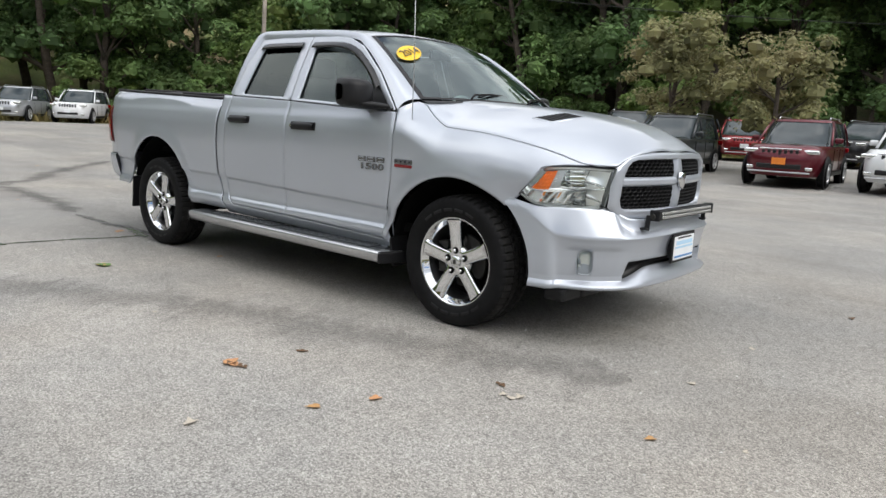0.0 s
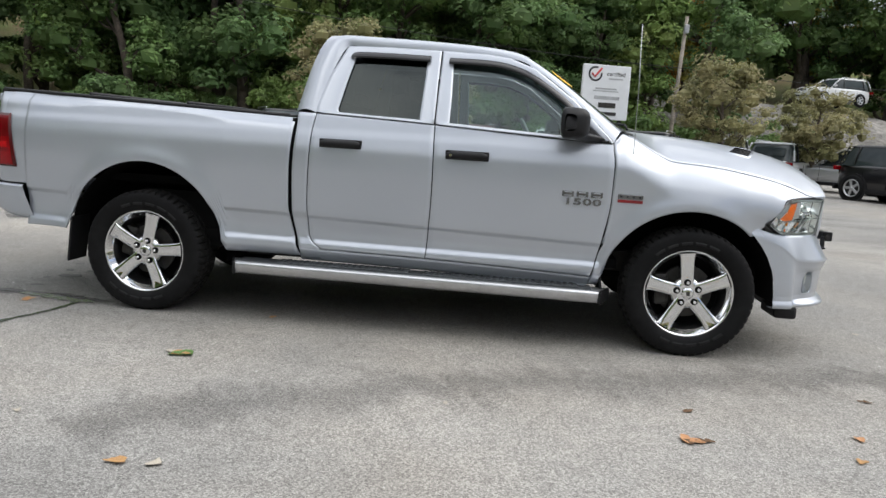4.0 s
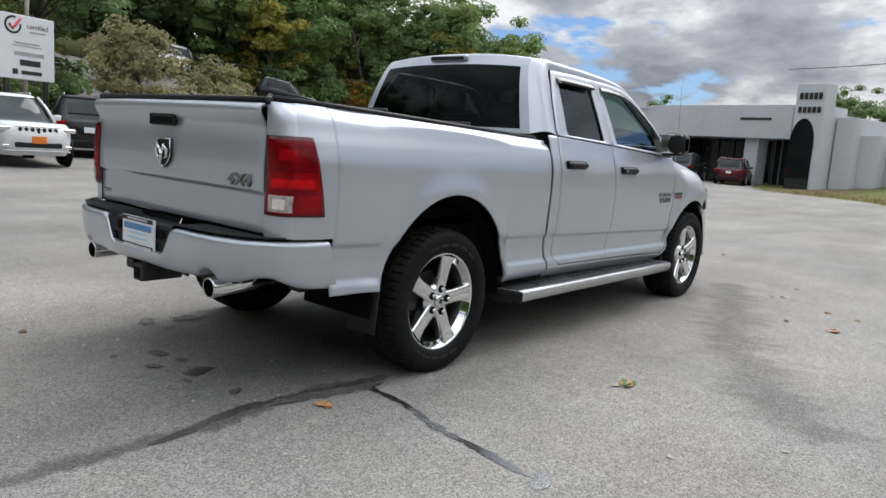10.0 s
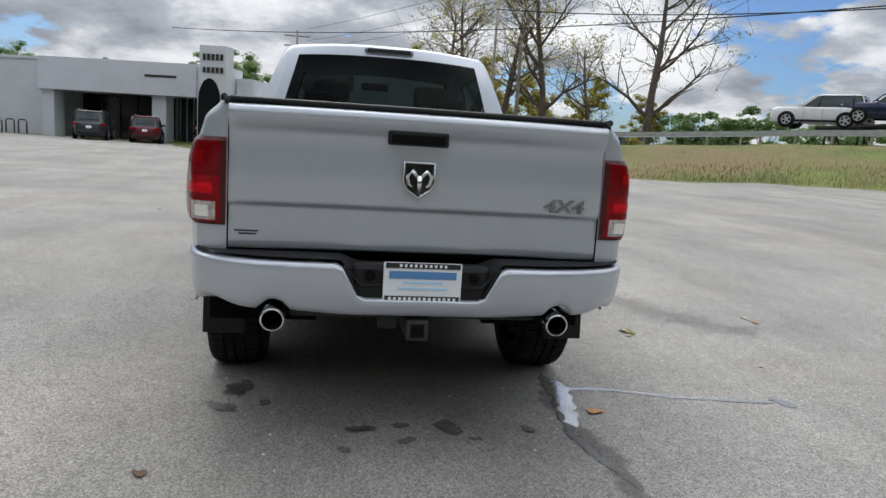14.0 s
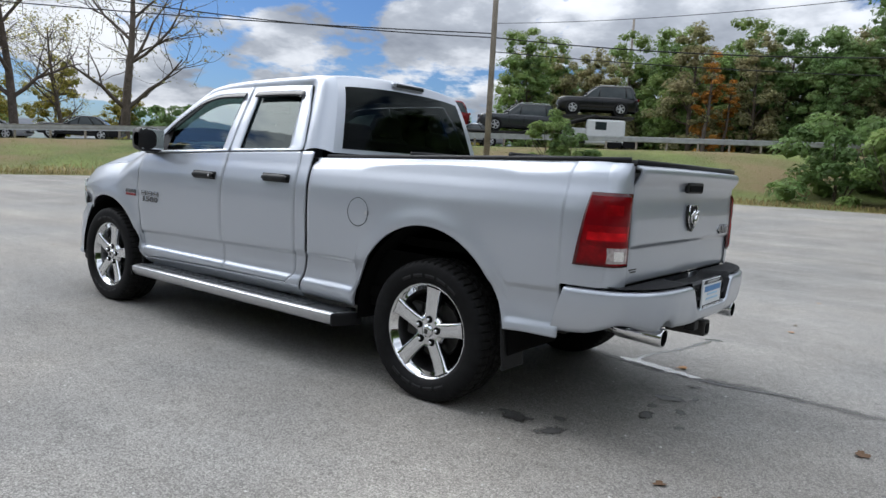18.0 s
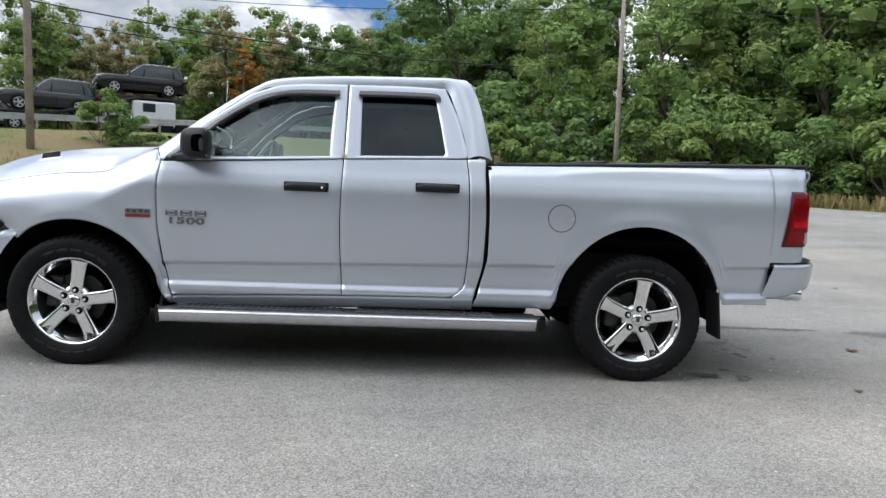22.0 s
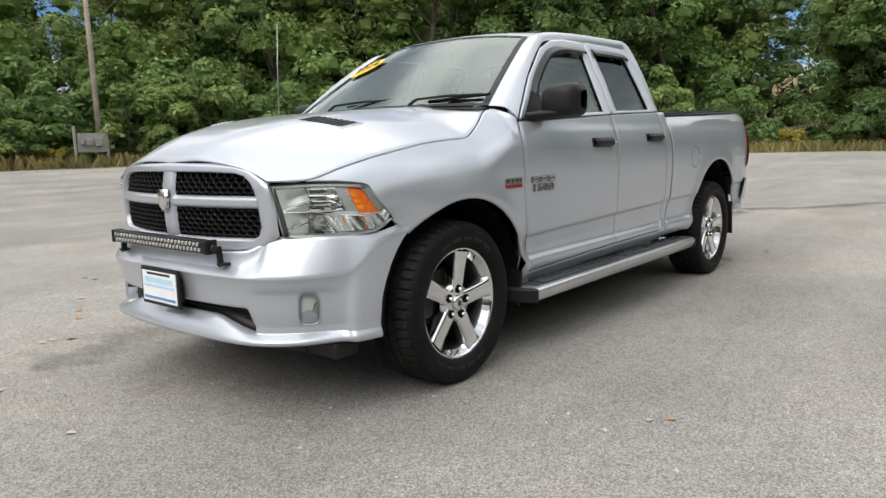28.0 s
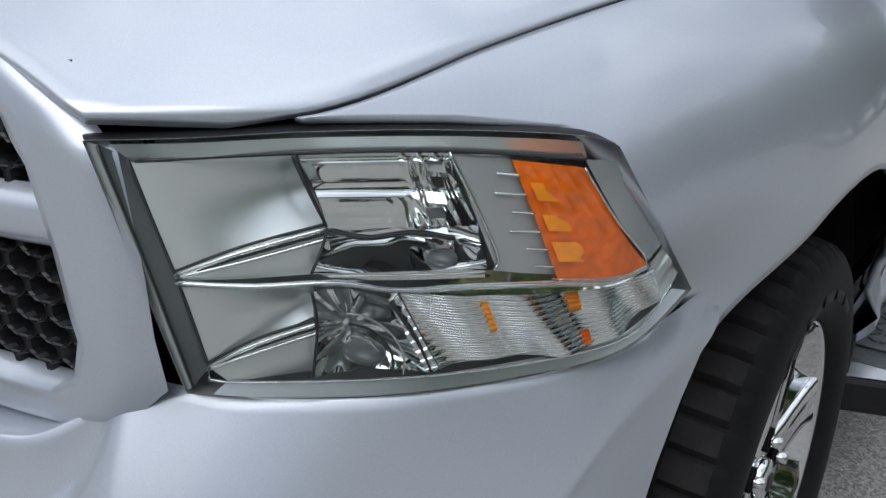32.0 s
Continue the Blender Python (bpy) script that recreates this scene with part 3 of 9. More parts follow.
# lower bed corner behind the wheel, under the lamp, runs into the bumper
# front fender
ZC = curve_table([(1.24, 1.285), (1.27, 1.306), (1.315, 1.348), (1.36, 1.336), (1.42, 1.302), (1.466, 1.272), (1.52, 1.240), (1.58, 1.209), (1.615, 1.196), (1.65, 1.192), (1.77, 1.184), (1.90, 1.173), (2.10, 1.142), (2.245, 1.113), (2.37, 1.079), (2.52, 1.030), (2.63, 1.020)])
YC = curve_table([(1.24, 0.932), (1.27, 0.905), (1.315, 0.80), (1.36, 0.79), (1.42, 0.812), (1.48, 0.836), (1.55, 0.855), (1.615, 0.868), (1.88, 0.864), (2.19, 0.838), (2.37, 0.795), (2.52, 0.73), (2.63, 0.65)])


# height that the shoulder of the fender rolls over at
ZT = curve_table([(1.24, 1.35), (1.315, 1.358), (1.36, 1.342), (1.42, 1.307), (1.466, 1.276), (1.52, 1.243), (1.58, 1.211), (1.615, 1.197), (1.65, 1.192), (1.77, 1.184), (1.90, 1.173), (2.10, 1.142), (2.245, 1.113), (2.37, 1.075), (2.52, 1.030), (2.63, 1.020)])


def fender_pt(x, z):
    top = ZT(x) - 0.004
    zs = top - 0.22
    if z <= zs:
        return side_y(x, z)
    s = (z - zs) / 0.22
    y0 = side_y(x, min(z, 1.28))
    yc = YC(x) + 0.001
    return y0 + (yc - y0) * s ** 2.4


lamp_edge = [(2.222, 0.855), (2.285, 0.935), (2.335, 0.998), (2.355, 1.012), (2.43, 1.021), (2.525, 1.024)]


def nose_at(v):
    """x of the fender's front edge at the height fraction v: along the lamp."""
    lo, hi = 2.222, 2.525
    for _ in range(30):
        x = (lo + hi) / 2
        z = fender_foot(x) + (ZC(x) - 0.004 - fender_foot(x)) * v
        if z > lerp_table(lamp_edge, x):
            lo = x
        else:
            hi = x
    return lo


def fender_foot(x):
    return 0.40 if x < 1.6 else 0.768 + 0.087 * min(max((x - 2.12) / 0.102, 0.0), 1.0)


def fender_fn(u, v):
    v = v ** 0.8
    xf = nose_at(v)
    x = xf
    for _ in range(3):
        z = arch_z(x, FRONT_AXLE, fender_foot(x))
        z = z + (ZC(x) - 0.004 - z) * v
        xr = front_cut(min(z, 1.28)) + GAP
        x = xf * (1 - u) + xr * u
    lo = arch_z(x, FRONT_AXLE, fender_foot(x))
    z = lo + (ZC(x) - 0.004 - lo) * v
    return (x, fender_pt(x, z), z)


both(grid_mesh("fender", fender_fn, 84, 56, M["paint"], truck, thick=0.012))

# bonnet
ZH = curve_table([(1.36, 1.378), (1.6, 1.366), (1.97, 1.338), (2.2, 1.308), (2.4, 1.268), (2.52, 1.232), (2.60, 1.195), (2.66, 1.155), (2.69, 1.128), (2.705, 1.11)])
nose_x = curve_table([(0, 2.705), (0.3, 2.692), (0.45, 2.675), (0.55, 2.652), (0.62, 2.642), (0.66, 2.632), (0.73, 2.53)])


def bonnet_z(x, y):
    r = min(abs(y) / max(YC(x), 0.01), 1.0)
    zc = ZC(x) + 0.002
    t = max(0.0, (r - 0.22) / 0.78)
    g = 1 - t ** 1.8
    z = zc + (ZH(x) - zc) * g
    return z + 0.005 * math.exp(-((abs(y) - 0.34) / 0.10) ** 2) * smooth01(2.6, 2.2, x)


def bonnet_fn(u, v):
    s = (2 * u - 1)
    k = 1 if s >= 0 else -1
    s = abs(s)
    x = 1.40
    for _ in range(4):
        y = s * (YC(max(x, 1.37)) - 0.0012)
        rear = 1.37 - 0.012 * s ** 3
        x = rear + (nose_x(min(y, 0.73)) - rear) * v ** 0.85
    y = s * (YC(max(x, 1.37)) - 0.0012)
    return (x, k * y, bonnet_z(x, y))


bonnet = grid_mesh("bonnet", bonnet_fn, 72, 60, M["paint"], truck, thick=0.012, flip=True)

# greenhouse
YG = curve_table([(1.25, 0.945), (1.30, 0.93), (1.42, 0.882), (1.5, 0.848), (1.65, 0.782), (1.75, 0.735), (1.82, 0.695)])


def on_side(pts, dy=0.0):
    return [(x, YG(z) + dy, z) for x, z in pts]


GF = [(1.20, 1.285), (0.96, 1.50), (0.72, 1.66), (0.57, 1.715), (0.42, 1.732), (0.232, 1.735), (0.24, 1.50), (0.24, 1.335), (0.7, 1.312)]
DF = [(1.245, 1.285), (1.0, 1.525), (0.75, 1.708), (0.59, 1.768), (0.43, 1.787), (0.160, 1.793), (0.157, 1.50), (0.157, 1.33), (0.7, 1.302)]
GR = [(0.055, 1.345), (0.062, 1.55), (0.066, 1.738), (-0.2, 1.742), (-0.395, 1.738), (-0.435, 1.56), (-0.468, 1.385), (-0.455, 1.362), (-0.2, 1.352)]
DR = [(0.147, 1.33), (0.147, 1.55), (0.148, 1.793), (-0.2, 1.80), (-0.455, 1.795), (-0.545, 1.60), (-0.60, 1.40), (-0.60, 1.362), (-0.2, 1.347)]


def ring(name, outer, inner, material, parent, n=64, bulge=0.003, rows=5, thick=0.0):
    """A frame between two closed loops of equal count."""
    A, B = [], []
    for src, dst in ((outer, A), (inner, B)):
        loop = list(src) + [src[0]]
        per = n // len(src)
        for a, b in zip(loop, loop[1:]):
            for k in range(per):
                dst.append(Vector(a).lerp(Vector(b), k / per))
    R = []
    for j in range(rows + 1):
        s = j / rows
        out = []
        for p, q in zip(A, B):
            w = p.lerp(q, s)
            out.append((w.x, w.y + bulge * math.sin(math.pi * s), w.z))
        R.append(out)
    return loft_rows(name, R, material, parent, closed=True, thick=thick)


for door, outer, inner in ((front_door, DF, GF), (rear_door, DR, GR)):
    fr = ring("window_frame", on_side(outer), on_side(inner, -0.006), M["paint"], truck, n=72, thick=0.012)
    fr2 = mirrored(fr)
    fr.parent = door
    fr2.parent = front_door_r if door is front_door else rear_door_r

# pillar and roof rail: from the door tops to the edges of windscreen, roof and rear wall
RAIL_OUT = [(1.315, 0.79, 1.36), (1.02, 0.712, 1.572), (0.74, 0.642, 1.758), (0.58, 0.63, 1.822), (0.21, 0.632, 1.857), (-0.34, 0.642, 1.875), (-0.53, 0.648, 1.872), (-0.615, 0.656, 1.845), (-0.69, 0.705, 1.68), (-0.765, 0.80, 1.36)]
RAIL_IN = on_side([(1.252, 1.288), (1.003, 1.530), (0.754, 1.711), (0.593, 1.772), (0.21, 1.7965), (-0.34, 1.8015), (-0.459, 1.798), (-0.515, 1.69), (-0.578, 1.50), (-0.606, 1.362)])
A_, B_ = [], []
for i in range(len(RAIL_OUT) - 1):
    for k in range(6):
        A_.append(i + k / 6)
A_.append(len(RAIL_OUT) - 1.0)


def along(P, s):
    i = min(int(s), len(P) - 2)
    f = s - i
    a, b, c, d = (Vector(P[max(i - 1, 0)]), Vector(P[i]), Vector(P[i + 1]), Vector(P[min(i + 2, len(P) - 1)]))
    return 0.5 * ((2 * b) + (c - a) * f + (2 * a - 5 * b + 4 * c - d) * f * f + (3 * b - a - 3 * c + d) * f ** 3)


rows_ = []
for j in range(9):
    s = j / 8
    row = []
    for t in A_:
        p, q = along(RAIL_IN, t), along(RAIL_OUT, t)
        w = p.lerp(q, s)
        k = 0.028 * math.sin(math.pi * s)
        row.append((w.x, w.y + k * 0.75, w.z + k * 0.75))
    rows_.append(row)
both(loft_rows("roof_pillar", rows_, M["paint"], truck, thick=0.0, flip=True))


def roof_fn(u, v):
    t = 2.42 + 4.58 * v
    e = along(RAIL_OUT, t)
    r = 2 * u - 1
    return (e.x + 0.05 * (1 - abs(r) ** 2.2) * (1 - smooth01(0, 0.3, v)), e.y * r, e.z + 0.042 * (1 - abs(r) ** 2.4))


roof = grid_mesh("roof", roof_fn, 36, 34, M["paint"], truck, flip=False)


def screen_fn(u, v):
    e = along(RAIL_OUT, 2.42 * v)
    r = 2 * u - 1
    bow = (1 - abs(r) ** 2.2)
    return (e.x + 0.10 * bow * (1 - 0.5 * v), e.y * r, e.z + (1 - abs(r) ** 2.4) * (0.012 + 0.03 * v))


M["glass_screen"] = glass("windscreen_glass", (0.60, 0.76, 0.76), 2.0)
windscreen = grid_mesh("windscreen", lambda u, v: screen_fn(0.015 + 0.97 * u, 0.03 + 0.96 * v), 30, 20, M["glass_screen"], truck, flip=False)
seal_rows = []
loop_ = [(0.0, k / 12) for k in range(13)] + [(k / 24, 1.0) for k in range(1, 25)] + [(1.0, 1 - k / 12) for k in range(1, 13)] + [(1 - k / 24, 0.0) for k in range(1, 24)]
for g in (0.0, 0.5, 1.0):
    seal_rows.append([tuple(Vector(screen_fn(0.5 + (u - 0.5) * (1 - 0.045 * g), 0.5 + (v - 0.5) * (1 - 0.085 * g))) + Vector((0.002, 0, 0.003))) for u, v in loop_])
loft_rows("windscreen_seal", seal_rows, M["black_plastic"], truck, closed=True)


def rear_wall(u, v):
    e = along(RAIL_OUT, 7 + 2 * v)
    r = 2 * u - 1
    return (e.x - 0.045 * (1 - abs(r) ** 2.2), e.y * r, e.z + (0.042 * (1 - abs(r) ** 2.6)) * (1 - v) ** 2)


M["glass_rear"] = glass("rear_glass", (0.15, 0.16, 0.16), 1.2)


# rear wall as a frame round the rear window
def wall_rows(u0, u1, v0, v1, name, mat, nu=10, nv=14, off=0.0):
    def fn(u, v):
        p = rear_wall(u0 + (u1 - u0) * u, v0 + (v1 - v0) * v)
        return (p[0] - off, p[1], p[2])
    return grid_mesh(name, fn, nu, nv, mat, truck, flip=False)


wall_rows(0, 1, 0, 0.20, "rear_header", M["paint"], 24, 5)
wall_rows(0, 0.045, 0.20, 1, "rear_pillar", M["paint"], 4, 12)
wall_rows(0.955, 1, 0.20, 1, "rear_pillar", M["paint"], 4, 12)
wall_rows(0.045, 0.955, 0.20, 0.93, "rear_window", M["glass_rear"], 24, 14, 0.002)
wall_rows(0.045, 0.955, 0.93, 1, "rear_sill", M["paint"], 24, 2)

# side glass
def pane(name, loop, mat, parent):
    c = Vector((sum(p[0] for p in loop) / len(loop), 0, sum(p[1] for p in loop) / len(loop)))
    pts = []
    L = list(loop) + [loop[0]]
    for a, b in zip(L, L[1:]):
        for k in range(4):
            pts.append((a[0] + (b[0] - a[0]) * k / 4, a[1] + (b[1] - a[1]) * k / 4))
    rows = []
    for s in (0.02, 0.35, 0.7, 1.03):
        rows.append([(c.x + (x - c.x) * s, YG(c.z + (z - c.z) * s) - 0.012, c.z + (z - c.z) * s) for x, z in pts])
    return loft_rows(name, rows, mat, parent, closed=True)


GF_GLASS = [(0.955, 1.30)] + [(0.955, 1.498)] + GF[2:8] + [(0.7, 1.312)]
M["glass_side"] = glass("side_glass", (0.74, 0.86, 0.82), 1.85)
g1 = pane("window_glass", GF_GLASS, M["glass_side"], front_door)
g1r = mirrored(g1)
g1r.parent = front_door_r
g2 = pane("window_glass", GR, M["glass_tint"], rear_door)
g2r = mirrored(g2)
g2r.parent = rear_door_r


# wheels
TREAD_FROM = 7


def tyre_mesh():
    """Vertices of a tyre, with the faces of its sidewalls and those of its tread."""
    prof = [(0.266, -0.112), (0.276, -0.127), (0.300, -0.139), (0.330, -0.1425), (0.352, -0.142), (0.372, -0.137), (0.384, -0.130), (0.393, -0.119), (0.399, -0.099), (0.4015, -0.068), (0.402, -0.058),
            (0.387, -0.0555), (0.387, -0.0485), (0.403, -0.046), (0.4035, -0.011), (0.388, -0.0085), (0.388, -0.002)]
    prof = prof + [(r, -w) for r, w in prof[::-1]]
    n = 324
    verts, walls, tread = [], [], []
    m = len(prof)
    for k in range(n):
        a = 2 * math.pi * k / n
        for i, (r, w) in enumerate(prof):
            rr = r
            far = i >= m // 2
            j = m - 1 - i if far else i
            if j in (6, 7, 8, 9, 10) and (k + (3 if far else 0)) % 6 == 0:
                rr -= 0.004 if j == 6 else 0.012
            if j in (13, 14) and (k + (2 if j == 13 else 4) + (2 if far else 0)) % 6 == 0:
                rr -= 0.010
            verts.append((rr * math.cos(a), w, rr * math.sin(a)))
    for k in range(n):
        q = (k + 1) % n
        for i in range(m - 1):
            (tread if TREAD_FROM <= i < m - 1 - TREAD_FROM else walls).append((k * m + i, k * m + i + 1, q * m + i + 1, q * m + i))
    return verts, walls, tread


def used(verts, faces):
    """The faces with only the vertices that they need."""
    ids = sorted({i for f in faces for i in f})
    at = {i: k for k, i in enumerate(ids)}
    return [verts[i] for i in ids], [tuple(at[i] for i in f) for f in faces]


def revolve(prof, n=64):
    verts, faces, m = [], [], len(prof)
    for k in range(n):
        a = 2 * math.pi * k / n
        for r, w in prof:
            verts.append((r * math.cos(a), w, r * math.sin(a)))
    for k in range(n):
        q = (k + 1) % n
        for i in range(m - 1):
            faces.append((k * m + i, k * m + i + 1, q * m + i + 1, q * m + i))
    return verts, faces


def build_wheel():
    """A wheel whose outer face looks along +y."""
    w = new("wheel")
    w.parent = truck
    v, walls, blocks = tyre_mesh()
    link_mesh("tyre", *used(v, walls), M["rubber"], w, label="black rubber tyre with a block tread")
    link_mesh("tread", *used(v, blocks), M["dusty_rubber"], w, smooth=False, label="dusty grey block tread")
    # sidewall rings
    v, f = revolve([(0.352, 0.1385), (0.354, 0.1405), (0.357, 0.1405), (0.359, 0.1385)], 90)
    link_mesh("sidewall_ring", v, f, M["rubber"], w)
    # raised bars of the maker's moulding on the sidewall
    for k in range(2):
        for j in range(5):
            a0 = math.radians(52 + 180 * k + 15 * j)
            rows = []
            for rr, yy in ((0.308, 0.1395), (0.310, 0.1425), (0.326, 0.1432), (0.328, 0.1405)):
                rows.append([(rr * math.cos(a0 + d), yy, rr * math.sin(a0 + d)) for d in np.linspace(0, 0.20, 6)])
            loft_rows("moulded_bar", rows, M["rubber_mark"], w)
    # inner barrel in the darkened metal, its shade painted in; the lip stays chrome
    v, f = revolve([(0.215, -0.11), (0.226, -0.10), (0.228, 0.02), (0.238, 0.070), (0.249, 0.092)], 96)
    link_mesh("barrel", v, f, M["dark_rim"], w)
    v, f = revolve([(0.236, 0.078), (0.249, 0.096), (0.257, 0.108), (0.263, 0.116), (0.269, 0.120), (0.272, 0.118), (0.273, 0.108), (0.268, 0.10)], 96)
    link_mesh("rim", v, f, M["chrome"], w, label="polished chrome rim")
    # five flat-faced spokes with bevelled edges, deep at their flanks
    for k in range(5):
        a = math.radians(90 + 72 * k)
        rows = []
        sec = [(0.040, 0.040, 0.094), (0.075, 0.039, 0.099), (0.11, 0.038, 0.102), (0.155, 0.0385, 0.104), (0.20, 0.040, 0.107), (0.232, 0.043, 0.111), (0.252, 0.050, 0.115)]
        for r, hw, yy in sec:
            ring_ = []
            for tx, dy in ((-1.16, -0.062), (-1.10, -0.016), (-1.02, -0.006), (-0.86, 0.0), (-0.40, -0.0015), (0, -0.002), (0.40, -0.0015), (0.86, 0.0), (1.02, -0.006), (1.10, -0.016), (1.16, -0.062)):
                x0, z0 = tx * hw, r
                ca, sa = math.cos(a - math.pi / 2), math.sin(a - math.pi / 2)
                ring_.append((x0 * ca - z0 * sa, yy + dy, x0 * sa + z0 * ca))
            rows.append(ring_)
        loft_rows("spoke", rows, M["chrome"], w, flip=True)
    v, f = revolve([(0.0, 0.112), (0.02, 0.1115), (0.033, 0.108), (0.037, 0.102), (0.037, 0.09)], 32)
    link_mesh("hub_cap", v, f, M["chrome"], w)
    box("cap_emblem", (0.022, 0.003, 0.026), (0, 0.113, 0.0), M["dark_metal"], w, 0.001)
    v, f = revolve([(0.037, 0.096), (0.06, 0.097), (0.09, 0.092), (0.10, 0.07)], 40)
    link_mesh("hub_face", v, f, M["chrome"], w)
    for k in range(5):
        a = math.radians(90 + 72 * k)
        o = cyl("lug_nut", 0.0115, 0.026, (0.068 * math.cos(a), 0.106, 0.068 * math.sin(a)), M["chrome"], w, "Y", 6, 0.010)
        cyl("lug_seat", 0.021, 0.004, (0.068 * math.cos(a), 0.0995, 0.068 * math.sin(a)), M["dark_cavity"], w, "Y", 16)
    cyl("brake_disc", 0.165, 0.022, (0, 0.01, 0), M["dark_metal"], w, "Y", 40, bevel=0.003)
    box("brake_caliper", (0.09, 0.07, 0.20), (0.15, 0.01, 0.02), M["dark_metal"], w, 0.02)
    cyl("backing", 0.225, 0.01, (0, -0.05, 0), M["dark_cavity"], w, "Y", 32)
    return w


wheel = build_wheel()
wheel.matrix_basis = pose(FRONT_AXLE + 0.020, 0.83, HUB_Z, 0, -9, 0)
for x, y, spin in ((REAR_AXLE - 0.013, 0.83, -7), (FRONT_AXLE + 0.020, -0.83, 6), (REAR_AXLE - 0.013, -0.83, -12)):
    c = copy_thing(wheel, pose(x, y, HUB_Z, 0, spin, 0 if y > 0 else 180))
    c.parent = truck

# wheel wells
def well(ax, inner=0.42):
    k, r_ = (0.97, ARCH_R + 0.004) if ax > 0 else (1.097, ARCH_REAR + 0.004)
    rows = []
    for y in (0.925, 0.90, 0.7, inner):
        rows.append([(ax + r_ * math.cos(a), y, HUB_Z + r_ * k * math.sin(a)) for a in np.linspace(-0.05, math.pi + 0.05, 40)])
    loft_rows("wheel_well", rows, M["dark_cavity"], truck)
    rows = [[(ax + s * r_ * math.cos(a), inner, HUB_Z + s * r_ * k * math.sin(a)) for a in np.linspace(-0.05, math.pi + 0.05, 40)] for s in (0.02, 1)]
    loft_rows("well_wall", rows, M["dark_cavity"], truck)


for ax in (FRONT_AXLE, REAR_AXLE):
    before = set(truck.children)
    well(ax)
    for o in [o for o in truck.children if o not in before]:
        mirrored(o)


# ---------------------------------------------------------------- front end
M["mesh_black"] = surface("grille_black", (0.008, 0.008, 0.009), 0.45, grain=(20, 0.2))
M["reflector"] = surface("lamp_reflector", (0.93, 0.94, 0.94), 0.06, 1.0, grain=(12, 0.05), bump=(38, 0.25, 0.01))
M["lamp_grey"] = surface("lamp_bezel", (0.46, 0.475, 0.475), 0.35, 0.5, grain=(10, 0.06))
M["amber"] = surface("amber_lens", (0.74, 0.145, 0.006), 0.12, coat=0.8, grain=(30, 0.15), stain=(90, 0.2))
M["lens"] = glass("lamp_lens", (0.98, 0.99, 0.99), 1.3)
M["chrome_bright"] = surface("bright_reflector", (0.90, 0.91, 0.90), 0.045, 1.0, grain=(12, 0.03))
M["red_lens"] = surface("red_lens", (0.24, 0.002, 0.005), 0.16, spec=0.2, coat=0.08, grain=(9, 0.4), stain=(60, 0.15))
M["red_deep"] = surface("deep_red_lens", (0.15, 0.002, 0.005), 0.16, spec=0.2, coat=0.08, grain=(14, 0.25))
M["reverse_lens"] = surface("reverse_lens", (0.42, 0.36, 0.35), 0.25, coat=0.3, grain=(60, 0.35))
M["red_rim"] = surface("red_lens_rim", (0.06, 0.003, 0.004), 0.2, grain=(14, 0.2))
M["red_bright"] = surface("bright_red_lens", (0.50, 0.004, 0.008), 0.2, spec=0.2, grain=(25, 0.25), stain=(9, 0.3))
M["led"] = surface("led_reflector", (0.55, 0.56, 0.54), 0.2, 0.7, grain=(30, 0.1))
M["plate_white"] = surface("plate_white", (0.78, 0.80, 0.82), 0.45, grain=(8, 0.04))
M["ink_black"] = surface("ink_black", (0.02, 0.02, 0.025), 0.5, grain=(30, 0.1))
M["ink_blue"] = surface("ink_blue", (0.10, 0.25, 0.50), 0.5, grain=(30, 0.1))
M["ink_pale"] = surface("ink_pale_blue", (0.42, 0.62, 0.78), 0.5, grain=(6, 0.1))
M["ink_red"] = surface("ink_red", (0.45, 0.03, 0.03), 0.5, grain=(30, 0.1))
M["yellow"] = surface("yellow_vinyl", (0.85, 0.52, 0.02), 0.4, grain=(8, 0.04))
M["tread_plate"] = surface("tread_plate", (0.085, 0.092, 0.098), 0.40, 0.35, grain=(40, 0.2), stain=(6, 0.15), bump=(220, 0.3, 0.002))
M["pad"] = surface("step_pad", (0.016, 0.016, 0.017), 0.7, spec=0.25, grain=(40, 0.2), bump=(220, 0.4, 0.003))
M["alu"] = surface("brushed_aluminium", (0.58, 0.585, 0.60), 0.30, 0.85, grain=(30, 0.06), stain=(3, 0.05))
M["cloth"] = surface("seat_cloth", (0.20, 0.205, 0.205), 0.9, grain=(80, 0.2))
# copy of the seat cloth with the shade of the rear cabin in its colour
M["cloth_shaded"] = surface("dark_seat_cloth", (0.028, 0.028, 0.030), 0.9, spec=0.2, grain=(80, 0.2))
M["cloth_grey"] = surface("grey_trim", (0.40, 0.41, 0.405), 0.8, grain=(40, 0.1))
M["vinyl"] = surface("tonneau_vinyl", (0.018, 0.018, 0.02), 0.55, grain=(18, 0.3), bump=(40, 0.25, 0.004))

# grille surround: a ring lofted from the opening out to the bonnet line and lamps
def grille_x(y, z):
    return 2.745 - 0.115 * (abs(y) / 0.65) ** 2.1 - 0.32 * max(0, z - 1.0) ** 1.2 - 0.10 * max(0, 0.85 - z)


half_out = [(0, 1.107), (0.3, 1.104), (0.45, 1.094), (0.53, 1.075), (0.60, 1.035), (0.635, 1.0), (0.645, 0.90), (0.648, 0.80), (0.60, 0.757), (0.55, 0.735), (0.30, 0.722), (0, 0.72)]
half_in = [(0, 1.066), (0.3, 1.064), (0.45, 1.058), (0.50, 1.046), (0.53, 1.02), (0.55, 0.985), (0.565, 0.92), (0.575, 0.845), (0.562, 0.805), (0.53, 0.787), (0.30, 0.783), (0, 0.783)]


def full_loop(h):
    return [(y, z) for y, z in h] + [(-y, z) for y, z in h[-2:0:-1]]


